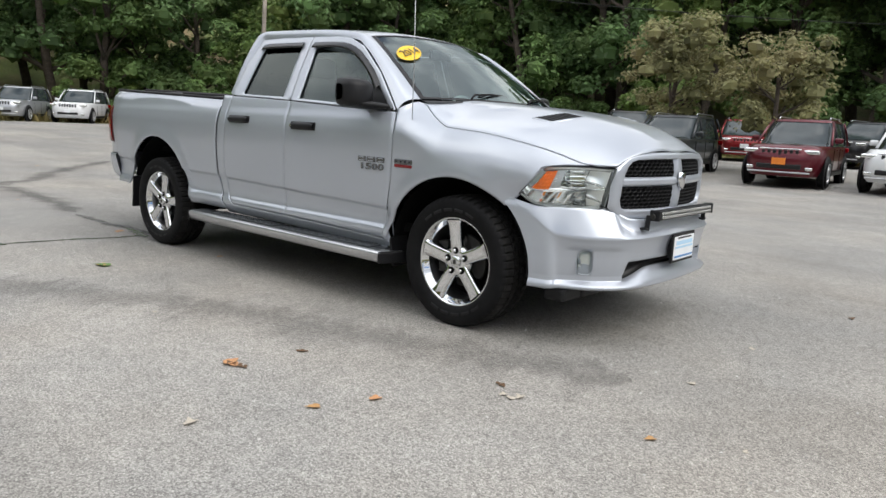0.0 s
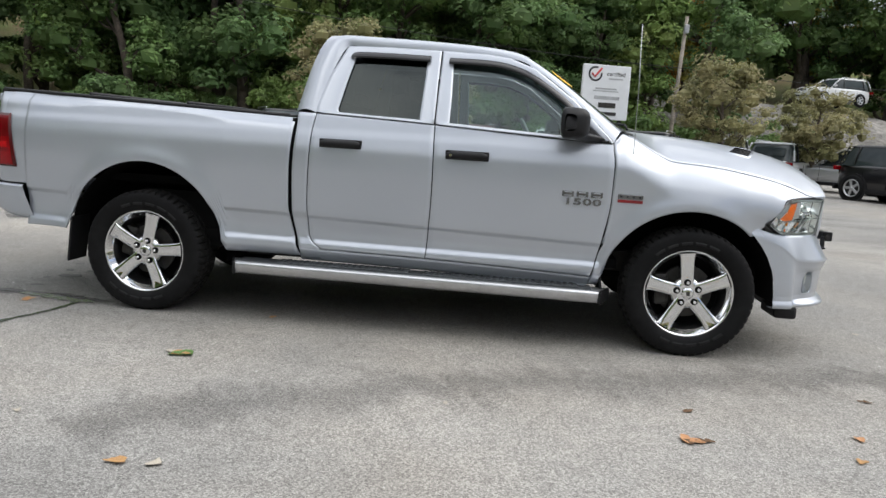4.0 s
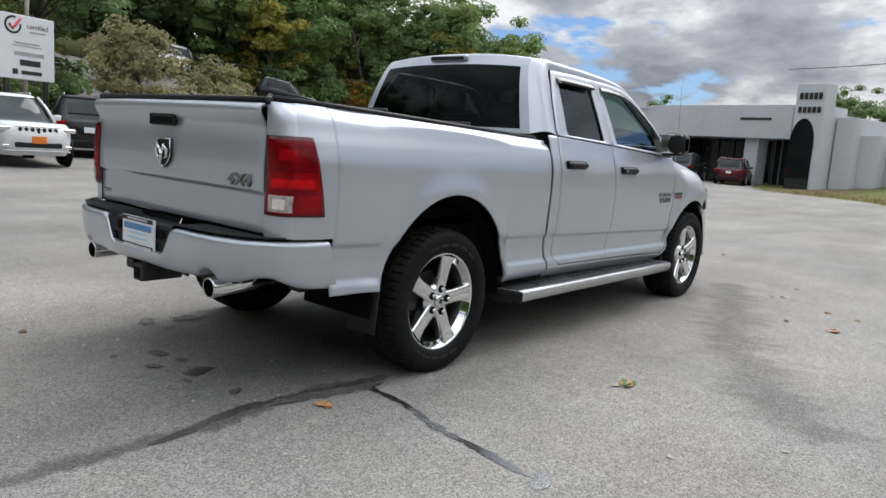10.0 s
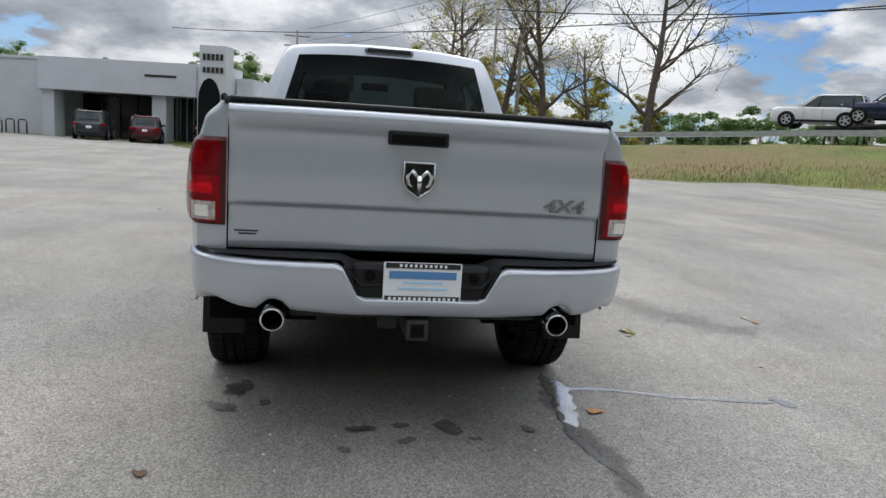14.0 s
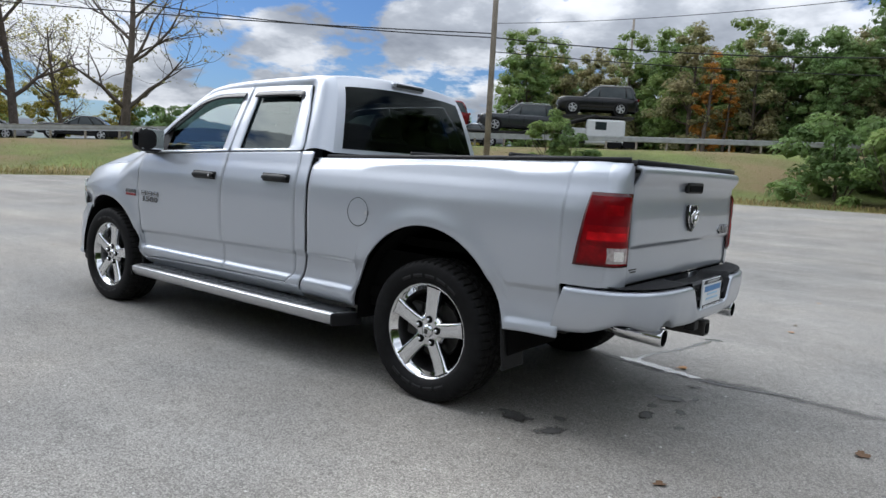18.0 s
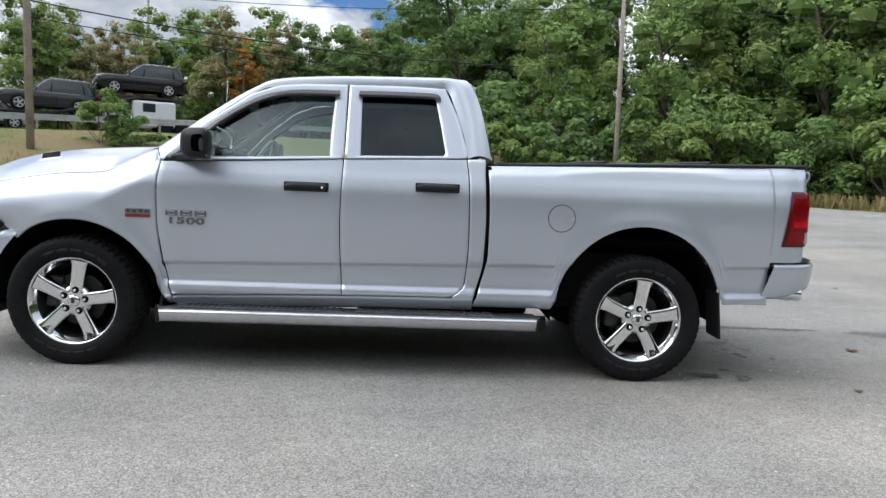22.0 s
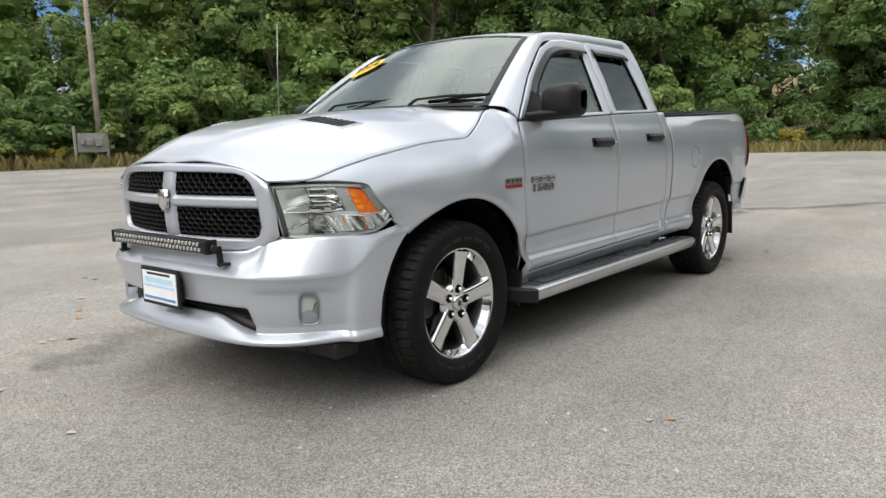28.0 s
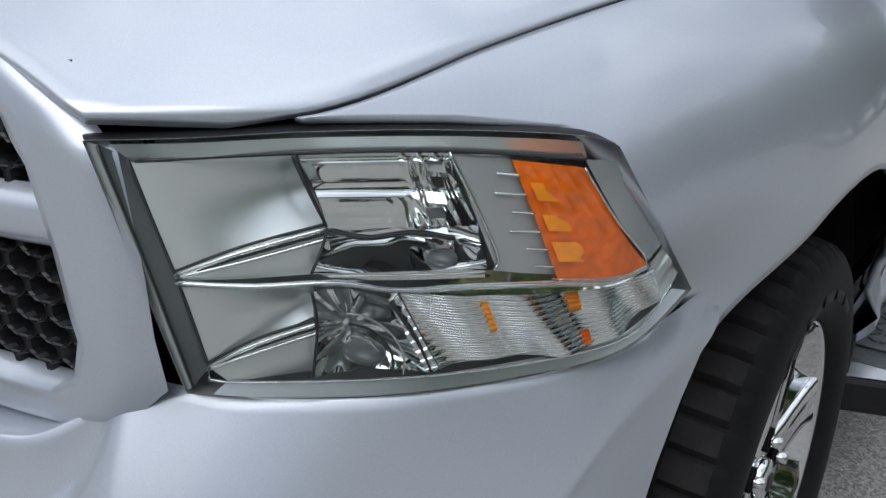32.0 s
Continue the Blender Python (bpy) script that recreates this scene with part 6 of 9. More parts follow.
# hitch and tail pipes
ht = box("tow_hitch", (0.22, 0.09, 0.085), (-2.86, 0.01, 0.515), M["dark_metal"], truck, 0.008, label="black square tow hitch receiver")
box("hitch_socket", (0.02, 0.055, 0.055), (-2.965, 0.01, 0.515), M["dark_cavity"], ht, 0.003)
box("hitch_beam", (0.10, 1.05, 0.07), (-2.78, 0, 0.565), M["dark_metal"], ht, 0.015)
box("wiring_plug", (0.06, 0.08, 0.06), (-2.92, 0.13, 0.545), M["black_plastic"], ht, 0.01)
for s in (1, -1):
    tp = new("tail_pipe")
    tp.parent = truck
    tagged(tp, "round chrome exhaust tip")
    v, f = revolve([(0.041, 0.24), (0.046, 0.24), (0.048, 0.236), (0.047, 0.0), (0.035, -0.02), (0.035, -0.3)], 32)
    link_mesh("outer_pipe", v, f, M["chrome"], tp)
    v, f = revolve([(0.041, 0.24), (0.038, 0.05), (0.001, 0.05)], 32)
    link_mesh("bore", v, f, M["dark_cavity"], tp)
    tp.matrix_basis = pose(-2.70, s * 0.585, 0.553, -3, 0, 90)

# ---------------------------------------------------------------- flanks: trim
def handle(x, z, parent, flip):
    rows = []
    for i in range(17):
        s = i / 16
        xx = x - 0.125 + 0.25 * s
        taper = 0.55 + 0.45 * min(1, min(s, 1 - s) / 0.12)
        base = side_y(xx, z)
        row = []
        for k in range(12):
            a = 2 * math.pi * k / 12
            row.append((xx, (base + 0.016 + 0.020 * math.cos(a) * taper), z + 0.024 * math.sin(a) * taper))
        rows.append(row)
    h = loft_rows("door_handle", rows, M["black_plastic"], parent, closed=True)
    return h


for door, door_r, x, z in ((front_door, front_door_r, 0.37, 1.152), (rear_door, rear_door_r, -0.425, 1.175)):
    h = handle(x, z, door, False)
    hr = mirrored(h)
    hr.parent = door_r
    b_ = box("handle_base", (0.27, 0.012, 0.058), (x, side_y(x, z) + 0.001, z), M["black_plastic"], door, 0.006)
    mirrored(b_).parent = door_r
lk = cyl("door_lock", 0.008, 0.004, (0.27, side_y(0.27, 1.152) + 0.038, 1.152), M["chrome"], front_door, "Y", 14)
mirrored(lk).parent = front_door_r

# window deflectors
def visor(pts, w, parent, parent_r):
    P = polyline([(x, YG(z), z) for x, z in pts], 26)
    rows = []
    for j, (dz, dy) in enumerate(((0.008, 0.004), (0.004, 0.018), (-w * 0.5, 0.028), (-w, 0.030), (-w, 0.024))):
        row = []
        for i, p in enumerate(P):
            d = (P[min(i + 1, 25)] - P[max(i - 1, 0)]).normalized()
            n = Vector((d.z, 0, -d.x))
            if n.z < 0:
                n = -n
            q = p + n * dz
            row.append((q.x, YG(q.z) + dy, q.z))
        rows.append(row)
    o = loft_rows("window_deflector", rows, M["visor"], parent, label="dark smoked window deflector")
    mirrored(o).parent = parent_r


M["visor"] = surface("smoked_plastic", (0.02, 0.02, 0.022), 0.12, grain=(10, 0.1))
visor([(1.04, 1.44), (0.93, 1.545), (0.74, 1.672), (0.60, 1.726), (0.45, 1.748), (0.205, 1.752)], 0.035, front_door, front_door_r)
visor([(0.085, 1.757), (-0.2, 1.762), (-0.40, 1.757), (-0.425, 1.72)], 0.035, rear_door, rear_door_r)
# black belt strips and the mirror sail
for door, door_r, x0, x1 in ((front_door, front_door_r, 0.22, 1.22), (rear_door, rear_door_r, -0.475, 0.07)):
    P = [(x0 + (x1 - x0) * k / 12) for k in range(13)]
    o = tube("belt_strip", [(x, YG(belt(x) + 0.01) - 0.001, belt(x) + 0.012) for x in P], 0.009, M["black_plastic"], door, 6)
    mirrored(o).parent = door_r
sail = [(1.225, 1.292), (1.09, 1.405), (0.95, 1.51), (0.95, 1.31)]
o = loft_rows("mirror_sail", [[(x, YG(z) + 0.004, z) for x, z in (sail[0], sail[1], sail[2])], [(x, YG(z) + 0.004, z) for x, z in ((1.2, 1.29), (1.08, 1.30), sail[3])]], M["black_plastic"], front_door, flip=True)
mirrored(o).parent = front_door_r

# mirrors
def build_mirror():
    m = new("wing_mirror")
    m.parent = truck
    tagged(m, "black plastic wing mirror")
    rows = []
    sec = [(0.985, 1.392, 0.030, 0.045), (0.995, 1.392, 0.055, 0.075), (1.03, 1.392, 0.070, 0.088), (1.09, 1.394, 0.074, 0.092), (1.15, 1.395, 0.072, 0.090), (1.185, 1.395, 0.058, 0.078), (1.20, 1.395, 0.030, 0.05)]
    for y, zc, hx, hz in sec:
        row = []
        for k in range(28):
            a = 2 * math.pi * k / 28
            ca, sa = math.cos(a), math.sin(a)
            sx = math.copysign(abs(ca) ** 0.55, ca)
            sz = math.copysign(abs(sa) ** 0.55, sa)
            back = 0.97 - 0.10 * (y - 1.0)
            x = back + 1.7 * hx * sx * (1.0 if sx > 0 else 0.36)
            row.append((x, y - 0.03, zc + hz * sz - 0.012))
        rows.append(row)
    head = loft_rows("mirror_shell", rows, M["black_plastic"], m, closed=True)
    bm = bmesh.new()
    box_into(bm, (0.004, 0.175, 0.15), (0.922, 1.06, 1.385), 0.001)
    part("mirror_glass", bm, M["chrome"], m, "silvered mirror glass")
    arm = []
    for (x, y, z, hx, hz) in ((1.12, 0.925, 1.300, 0.085, 0.022), (1.09, 0.96, 1.305, 0.075, 0.024), (1.04, 1.02, 1.312, 0.062, 0.026), (1.0, 1.10, 1.318, 0.055, 0.026), (0.985, 1.15, 1.325, 0.045, 0.022)):
        arm.append([(x + hx * math.cos(a), y, z + hz * math.sin(a)) for a in np.linspace(0, 2 * math.pi, 17)[:-1]])
    loft_rows("mirror_arm", arm, M["black_plastic"], m, closed=True)
    return m


mir = build_mirror()
mir_r = new("wing_mirror")
mir_r.parent = truck
tagged(mir_r, "black plastic wing mirror")
for o in list(mir.children):
    mirrored(o).parent = mir_r

M["galv_rod"] = surface("steel_rod", (0.40, 0.41, 0.41), 0.3, 0.8, grain=(20, 0.1))
M["badge_red"] = surface("badge_red", (0.22, 0.015, 0.018), 0.3, grain=(30, 0.2))
M["badge"] = surface("badge_chrome", (0.20, 0.205, 0.215), 0.16, 1.0, grain=(30, 0.2))
# badges: letters of the maker's marks become plain chrome blocks
def block_row(y_sign, x0, x1, z0, z1, n, mat, parent, name="badge_block"):
    w = (x1 - x0) / n
    for k in range(n):
        x = x0 + w * (k + 0.5)
        z = (z0 + z1) / 2
        y = side_y(x, z)
        box(name, (w * 0.82, 0.006, z1 - z0), (x, y_sign * (y + 0.004), z), mat, parent, 0.003)
        for dz in (-0.30, 0.30):
            box("badge_groove", (w * 0.50, 0.002, (z1 - z0) * 0.14), (x, y_sign * (y + 0.0080), z + dz * (z1 - z0)), M["paint"], parent, 0)


for s, door, fender_parent in ((1, front_door, truck), (-1, front_door_r, truck)):
    block_row(s, 0.955, 1.215, 0.948, 0.982, 3, M["badge"], door)
    for k, c_ in enumerate("1500"):
        x_ = 1.088 - s * (k - 1.5) * 0.058
        lettering("digit", c_, 0.054, Vector((x_, s * (side_y(x_, 0.917) + 0.003), 0.917)), (-s, 0, 0), (0, 0, 1), M["badge"], door, 0.004, 0.0016, 1.95)
    x = 1.372
    bz = box("engine_badge", (0.15, 0.006, 0.030), (x, s * (side_y(x, 0.965) + 0.004), 0.968), M["badge"], truck, 0.004)
    box("engine_badge_band", (0.15, 0.005, 0.018), (x, s * (side_y(x, 0.938) + 0.004), 0.940), M["badge_red"], truck, 0.003)
    for k in range(4):
        box("badge_slot", (0.012, 0.002, 0.012), (x - 0.055 + k * 0.037, s * (side_y(x, 0.965) + 0.0085), 0.968), M["ink_black"], truck, 0)

# fuel door on the driver's flank
rows_ = []
for s, dy in ((1.06, 0.0004), (1.03, 0.0006), (1.006, 0.0006), (1.0, -0.003), (0.988, -0.003), (0.982, 0.0008), (0.96, 0.001), (0.8, 0.001), (0.5, 0.001), (0.02, 0.001)):
    rows_.append([(-1.195 + 0.083 * s * math.cos(a), side_y(-1.195 + 0.083 * s * math.cos(a), 1.02 + 0.083 * s * math.sin(a)) + dy, 1.02 + 0.083 * s * math.sin(a)) for a in np.linspace(0, 2 * math.pi, 41)[:-1]])
fd = loft_rows("fuel_door", rows_, M["paint"], truck, closed=True, flip=True)
v_, f_ = [], []
for k in range(40):
    a = 2 * math.pi * k / 40
    for r in (0.0812, 0.0852):
        x, z = -1.195 + r * math.cos(a), 1.02 + r * math.sin(a)
        v_.append((x, side_y(x, z) + 0.0016, z))
    q = (k + 1) % 40
    f_.append((2 * k, 2 * k + 1, 2 * q + 1, 2 * q))
link_mesh("fuel_door_gap", v_, f_, M["dark_cavity"], fd)
cyl("finger_pull", 0.012, 0.004, (-1.265, side_y(-1.265, 1.02) + 0.005, 1.02), M["alu"], fd, "Y", 14)

# running boards
for s in (1, -1):
    st = new("running_board")
    st.parent = truck
    tagged(st, "brushed running board with black treads")
    rows = []
    prof = [(0.86, 0.375), (0.96, 0.385), (1.030, 0.385), (1.046, 0.380), (1.052, 0.370), (1.051, 0.352), (1.040, 0.322), (1.022, 0.307), (0.97, 0.302), (0.89, 0.315)]
    for x in (1.305, 1.295, 0.6, 0.0, -0.6, -1.13, -1.14):
        k = 0.94 if x in (1.305, -1.14) else 1.0
        rise = 0.010 * (1.2 - x) / 2.35
        cut = (-0.40 if x > 1 else 0.40 if x < -1 else 0.0)
        rows.append([(x + cut * (y - 0.86), s * (0.98 + (y - 0.98) * k), 0.342 + (z - 0.342) * k + rise) for y, z in prof])
    o = loft_rows("board", rows, M["alu"], st, closed=True, flip=s < 0)
    for x in (1.308, -1.143):
        way = 1 if x > 0 else -1
        b = box("end_cap", (0.020, 0.205, 0.078), (x - way * 0.036, s * 0.955, 0.342 + 0.010 * (1.2 - x) / 2.35), M["black_plastic"], st, 0.012, Euler((0, 0, way * s * 0.381)).to_matrix())
    box("top_tread", (2.26, 0.150, 0.006), (0.06, s * 0.944, 0.3905), M["tread_plate"], st, 0.002, Euler((0, radians(0.24), 0)).to_matrix())
    for x0, w in ((0.62, 0.98), (-0.38, 0.86)):
        t = box("tread_pad", (w, 0.118, 0.010), (x0, s * 0.946, 0.396 + 0.010 * (1.2 - x0) / 2.35 - 0.004), M["tread_plate"], st, 0.004)
        for k in range(int(w / 0.04)):
            for q in range(4):
                box("tread_stud", (0.026, 0.007, 0.004), (x0 - w / 2 + 0.022 + k * 0.04, s * (0.904 + q * 0.028), 0.402 + 0.010 * (1.2 - x0) / 2.35 - 0.003), M["tread_plate"], t, 0,
                    Euler((0, 0, 0.7 if (k + q) % 2 else -0.7)).to_matrix())
    for x in (0.9, -0.3, -0.95):
        box("board_bracket", (0.06, 0.18, 0.03), (x, s * 0.83, 0.36), M["dark_metal"], st, 0.008)

# mud flaps
for s in (1, -1):
    f_ = box("mud_flap", (0.016, 0.20, 0.30), (-2.235, s * 0.86, 0.44), M["black_plastic"], truck, 0.006, Euler((0, radians(6), 0)).to_matrix())
    f_ = box("mud_flap", (0.016, 0.16, 0.24), (1.25, s * 0.87, 0.40), M["black_plastic"], truck, 0.006, Euler((0, radians(-10), 0)).to_matrix())

# tonneau cover: folded black vinyl panels over the bed
for k, (x0, x1, lift) in enumerate(((-0.80, -1.47, 0.012), (-1.475, -2.14, 0.018), (-2.145, -2.80, 0.006))):
    def cover(u, v, x0=x0, x1=x1, lift=lift):
        x = x0 + (x1 - x0) * u
        r = 2 * v - 1
        z = bed_top(max(x, -2.75)) + 0.012 + lift * (0.7 + 0.6 * math.sin(math.pi * min(max(u, 0), 1))) * (1 - abs(r) ** 6) + 0.004 * noise.noise((x * 5, r * 4, k))
        return (x, r * (0.852 - 0.055 * smooth01(-2.35, -2.8, x)), z)
    c = grid_mesh("tonneau_panel", cover, 14, 20, M["vinyl"], truck, thick=0.03, flip=True, label="black folding bed cover panel")
for s in (1, -1):
    tube("cover_rail", [(-0.79, s * 0.858, bed_top(-0.79) + 0.008), (-1.8, s * 0.858, bed_top(-1.8) + 0.010), (-2.4, s * 0.852, bed_top(-2.4) + 0.010), (-2.78, s * 0.80, bed_top(-2.75) + 0.010)], 0.014, M["black_plastic"], truck, 8)
for x in (-1.47, -2.14):
    tube("cover_hinge", [(x, -0.85, bed_top(x) + 0.03), (x, 0.0, bed_top(x) + 0.036), (x, 0.85, bed_top(x) + 0.03)], 0.013, M["vinyl"], truck, 6)
tube("gate_cap", [(-2.80, -0.775, 1.392), (-2.81, 0, 1.394), (-2.80, 0.775, 1.392)], 0.012, M["black_plastic"], truck, 8)

# roof details
cm = box("brake_lamp", (0.05, 0.34, 0.042), (-0.672, 0.0, 1.868), M["paint"], truck, 0.014, label="high brake lamp in a silver housing")
box("brake_lens", (0.01, 0.30, 0.026), (-0.698, 0.0, 1.866), M["lamp_dark"], cm, 0.006)
bm = bmesh.new()
bmesh.ops.create_uvsphere(bm, u_segments=16, v_segments=8, radius=0.05)
bmesh.ops.scale(bm, vec=(1, 0.7, 0.45), verts=bm.verts)
bmesh.ops.translate(bm, vec=(-0.25, 0.03, 1.916), verts=bm.verts)
part("roof_aerial", bm, M["black_plastic"], truck, smooth=True)
an = tube("aerial_rod", [(1.375, -0.925, 1.15), (1.368, -0.918, 1.60), (1.352, -0.912, 1.99)], 0.0026, M["galv_rod"], truck, 6)
v_, f_ = revolve([(0.001, 0.055), (0.008, 0.05), (0.012, 0.02), (0.020, -0.02), (0.022, -0.045), (0.014, -0.06)], 16)
link_mesh("aerial_base", [(1.376 + x, -0.930 + z, 1.145 + y) for x, y, z in v_], f_, M["black_plastic"], an)

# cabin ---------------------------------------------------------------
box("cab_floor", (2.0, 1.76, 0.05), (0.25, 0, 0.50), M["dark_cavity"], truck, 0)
box("dashboard", (0.42, 1.62, 0.30), (1.10, 0, 1.17), M["cloth"], truck, 0.08)
box("instrument_hood", (0.18, 0.42, 0.08), (1.0, 0.36, 1.33), M["black_plastic"], truck, 0.03)
for y in (0.38, -0.38):
    st = new("front_seat")
    st.parent = truck
    box("seat_base", (0.52, 0.52, 0.20), (0.20, y, 0.86), M["cloth"], st, 0.07, seg=3)
    box("seat_back", (0.15, 0.50, 0.66), (-0.06, y, 1.20), M["cloth"], st, 0.06, Euler((0, radians(-14), 0)).to_matrix(), seg=3)
    box("headrest", (0.10, 0.27, 0.17), (-0.16, y, 1.60), M["cloth"], st, 0.045, seg=3)
rs = new("rear_seat")
rs.parent = truck
box("seat_base", (0.42, 1.40, 0.18), (-0.38, 0, 0.86), M["cloth_shaded"], rs, 0.06)
box("seat_back", (0.14, 1.40, 0.60), (-0.60, 0, 1.16), M["cloth_shaded"], rs, 0.05)
for y in (0.45, -0.45):
    box("headrest", (0.09, 0.25, 0.14), (-0.62, y, 1.50), M["cloth_shaded"], rs, 0.04)
sw = new("steering_wheel")
sw.parent = truck
v_, f_ = [], []
for k in range(40):
    a = 2 * math.pi * k / 40
    for q in range(8):
        b = 2 * math.pi * q / 8
        r = 0.185 + 0.016 * math.cos(b)
        v_.append((0.016 * math.sin(b), r * math.cos(a), r * math.sin(a)))
    j = (k + 1) % 40
    for q in range(8):
        w = (q + 1) % 8
        f_.append((k * 8 + q, j * 8 + q, j * 8 + w, k * 8 + w))
link_mesh("rim", v_, f_, M["cloth_grey"], sw)
box("spokes", (0.02, 0.34, 0.05), (0, 0, 0), M["cloth_grey"], sw, 0.01)
box("airbag_boss", (0.06, 0.15, 0.12), (0.0, 0, -0.01), M["cloth_grey"], sw, 0.03)
sw.matrix_basis = pose(0.78, 0.38, 1.27, 0, -28, 0)
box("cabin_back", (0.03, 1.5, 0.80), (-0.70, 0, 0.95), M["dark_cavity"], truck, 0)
grid_mesh("headliner", lambda u, v: (roof_fn(u, v)[0], roof_fn(u, v)[1] * 0.97, roof_fn(u, v)[2] - 0.03), 12, 10, M["cloth_grey"], truck)
box("interior_mirror", (0.03, 0.24, 0.07), (0.78, 0.0, 1.72), M["black_plastic"], truck, 0.02)
for s in (1, -1):
    box("door_card", (1.75, 0.03, 0.80), (0.28, s * 0.86, 0.92), M["cloth"], truck, 0.01)

# underbody ----------------------------------------------------------------
for s in (1, -1):
    box("chassis_rail", (4.5, 0.09, 0.14), (-0.10, s * 0.45, 0.50), M["dark_metal"], truck, 0.01)
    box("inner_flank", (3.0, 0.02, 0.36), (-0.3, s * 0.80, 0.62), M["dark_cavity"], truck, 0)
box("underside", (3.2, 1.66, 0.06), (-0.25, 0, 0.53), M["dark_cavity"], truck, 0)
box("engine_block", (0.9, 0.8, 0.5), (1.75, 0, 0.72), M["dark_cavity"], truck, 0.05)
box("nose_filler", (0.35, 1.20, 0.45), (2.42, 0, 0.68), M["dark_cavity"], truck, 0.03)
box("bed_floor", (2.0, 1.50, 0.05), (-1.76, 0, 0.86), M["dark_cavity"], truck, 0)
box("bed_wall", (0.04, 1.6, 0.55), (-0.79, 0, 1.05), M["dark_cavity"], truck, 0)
cyl("rear_axle", 0.055, 1.5, (REAR_AXLE, 0, HUB_Z - 0.01), M["dark_metal"], truck, "Y", 16)
bm = bmesh.new()
bmesh.ops.create_uvsphere(bm, u_segments=16, v_segments=10, radius=0.15)
bmesh.ops.translate(bm, vec=(REAR_AXLE, 0.0, HUB_Z), verts=bm.verts)
part("differential", bm, M["dark_metal"], truck, smooth=True)
cyl("front_axle", 0.04, 1.5, (FRONT_AXLE, 0, HUB_Z), M["dark_metal"], truck, "Y", 16)
cyl("muffler", 0.11, 0.8, (-0.9, -0.25, 0.42), M["dark_metal"], truck, "X", 20, bevel=0.03)
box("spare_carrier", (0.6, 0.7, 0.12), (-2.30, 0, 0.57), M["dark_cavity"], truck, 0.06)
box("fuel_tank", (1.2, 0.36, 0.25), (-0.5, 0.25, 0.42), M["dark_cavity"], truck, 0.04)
# shut lines behind the door gaps
for tab, z0, z1 in ((front_cut, 0.42, 1.27), (mid_cut, 0.48, 1.33), (rear_cut, 0.55, 1.36), (bed_front, 0.44, 1.32)):
    P = []
    for k in range(24):
        z = z0 + (z1 - z0) * k / 23
        x = tab(z) + (0.012 if tab is bed_front else 0)
        P.append((x, side_y(x, z) - 0.022, z))
    w = 0.018 if tab is not bed_front else 0.03
    o = loft_rows("shut_line", [[(x - w, y, z) for x, y, z in P], [(x + w, y, z) for x, y, z in P]], M["dark_cavity"], truck)
    mirrored(o)


# ---------------------------------------------------------------- woods
def leaf_material(name, base, hue):
    m = surface(name, base, 0.55, island=0.45, grain=(0.35, 0.3), spread=(hue, 0.25, 0.45, 0.75))
    nt = m.node_tree
    b, out = nt.nodes["Principled BSDF"], nt.nodes["Material Output"]
    b.inputs["Specular IOR Level"].default_value = 0.3
    tr = nt.nodes.new("ShaderNodeBsdfTranslucent")
    src = b.inputs["Base Color"].links[0].from_socket
    nt.links.new(src, tr.inputs["Color"])
    mx = nt.nodes.new("ShaderNodeMixShader")
    mx.inputs[0].default_value = 0.45
    nt.links.new(b.outputs[0], mx.inputs[1])
    nt.links.new(tr.outputs[0], mx.inputs[2])
    nt.links.new(mx.outputs[0], out.inputs["Surface"])
    return m


LEAF = {
    "green": leaf_material("leaf_green", (0.165, 0.262, 0.092), (0.235, 0.295, 0.10)),
    "dark": leaf_material("leaf_dark", (0.130, 0.215, 0.085), (0.180, 0.245, 0.09)),
    "lime": leaf_material("leaf_lime", (0.225, 0.325, 0.105), (0.29, 0.335, 0.11)),
    "yellow": leaf_material("leaf_yellow", (0.40, 0.35, 0.08), (0.27, 0.30, 0.085)),
    "orange": leaf_material("leaf_orange", (0.46, 0.22, 0.045), (0.33, 0.27, 0.07)),
    "olive": leaf_material("leaf_olive", (0.31, 0.305, 0.15), (0.39, 0.31, 0.18)),
}


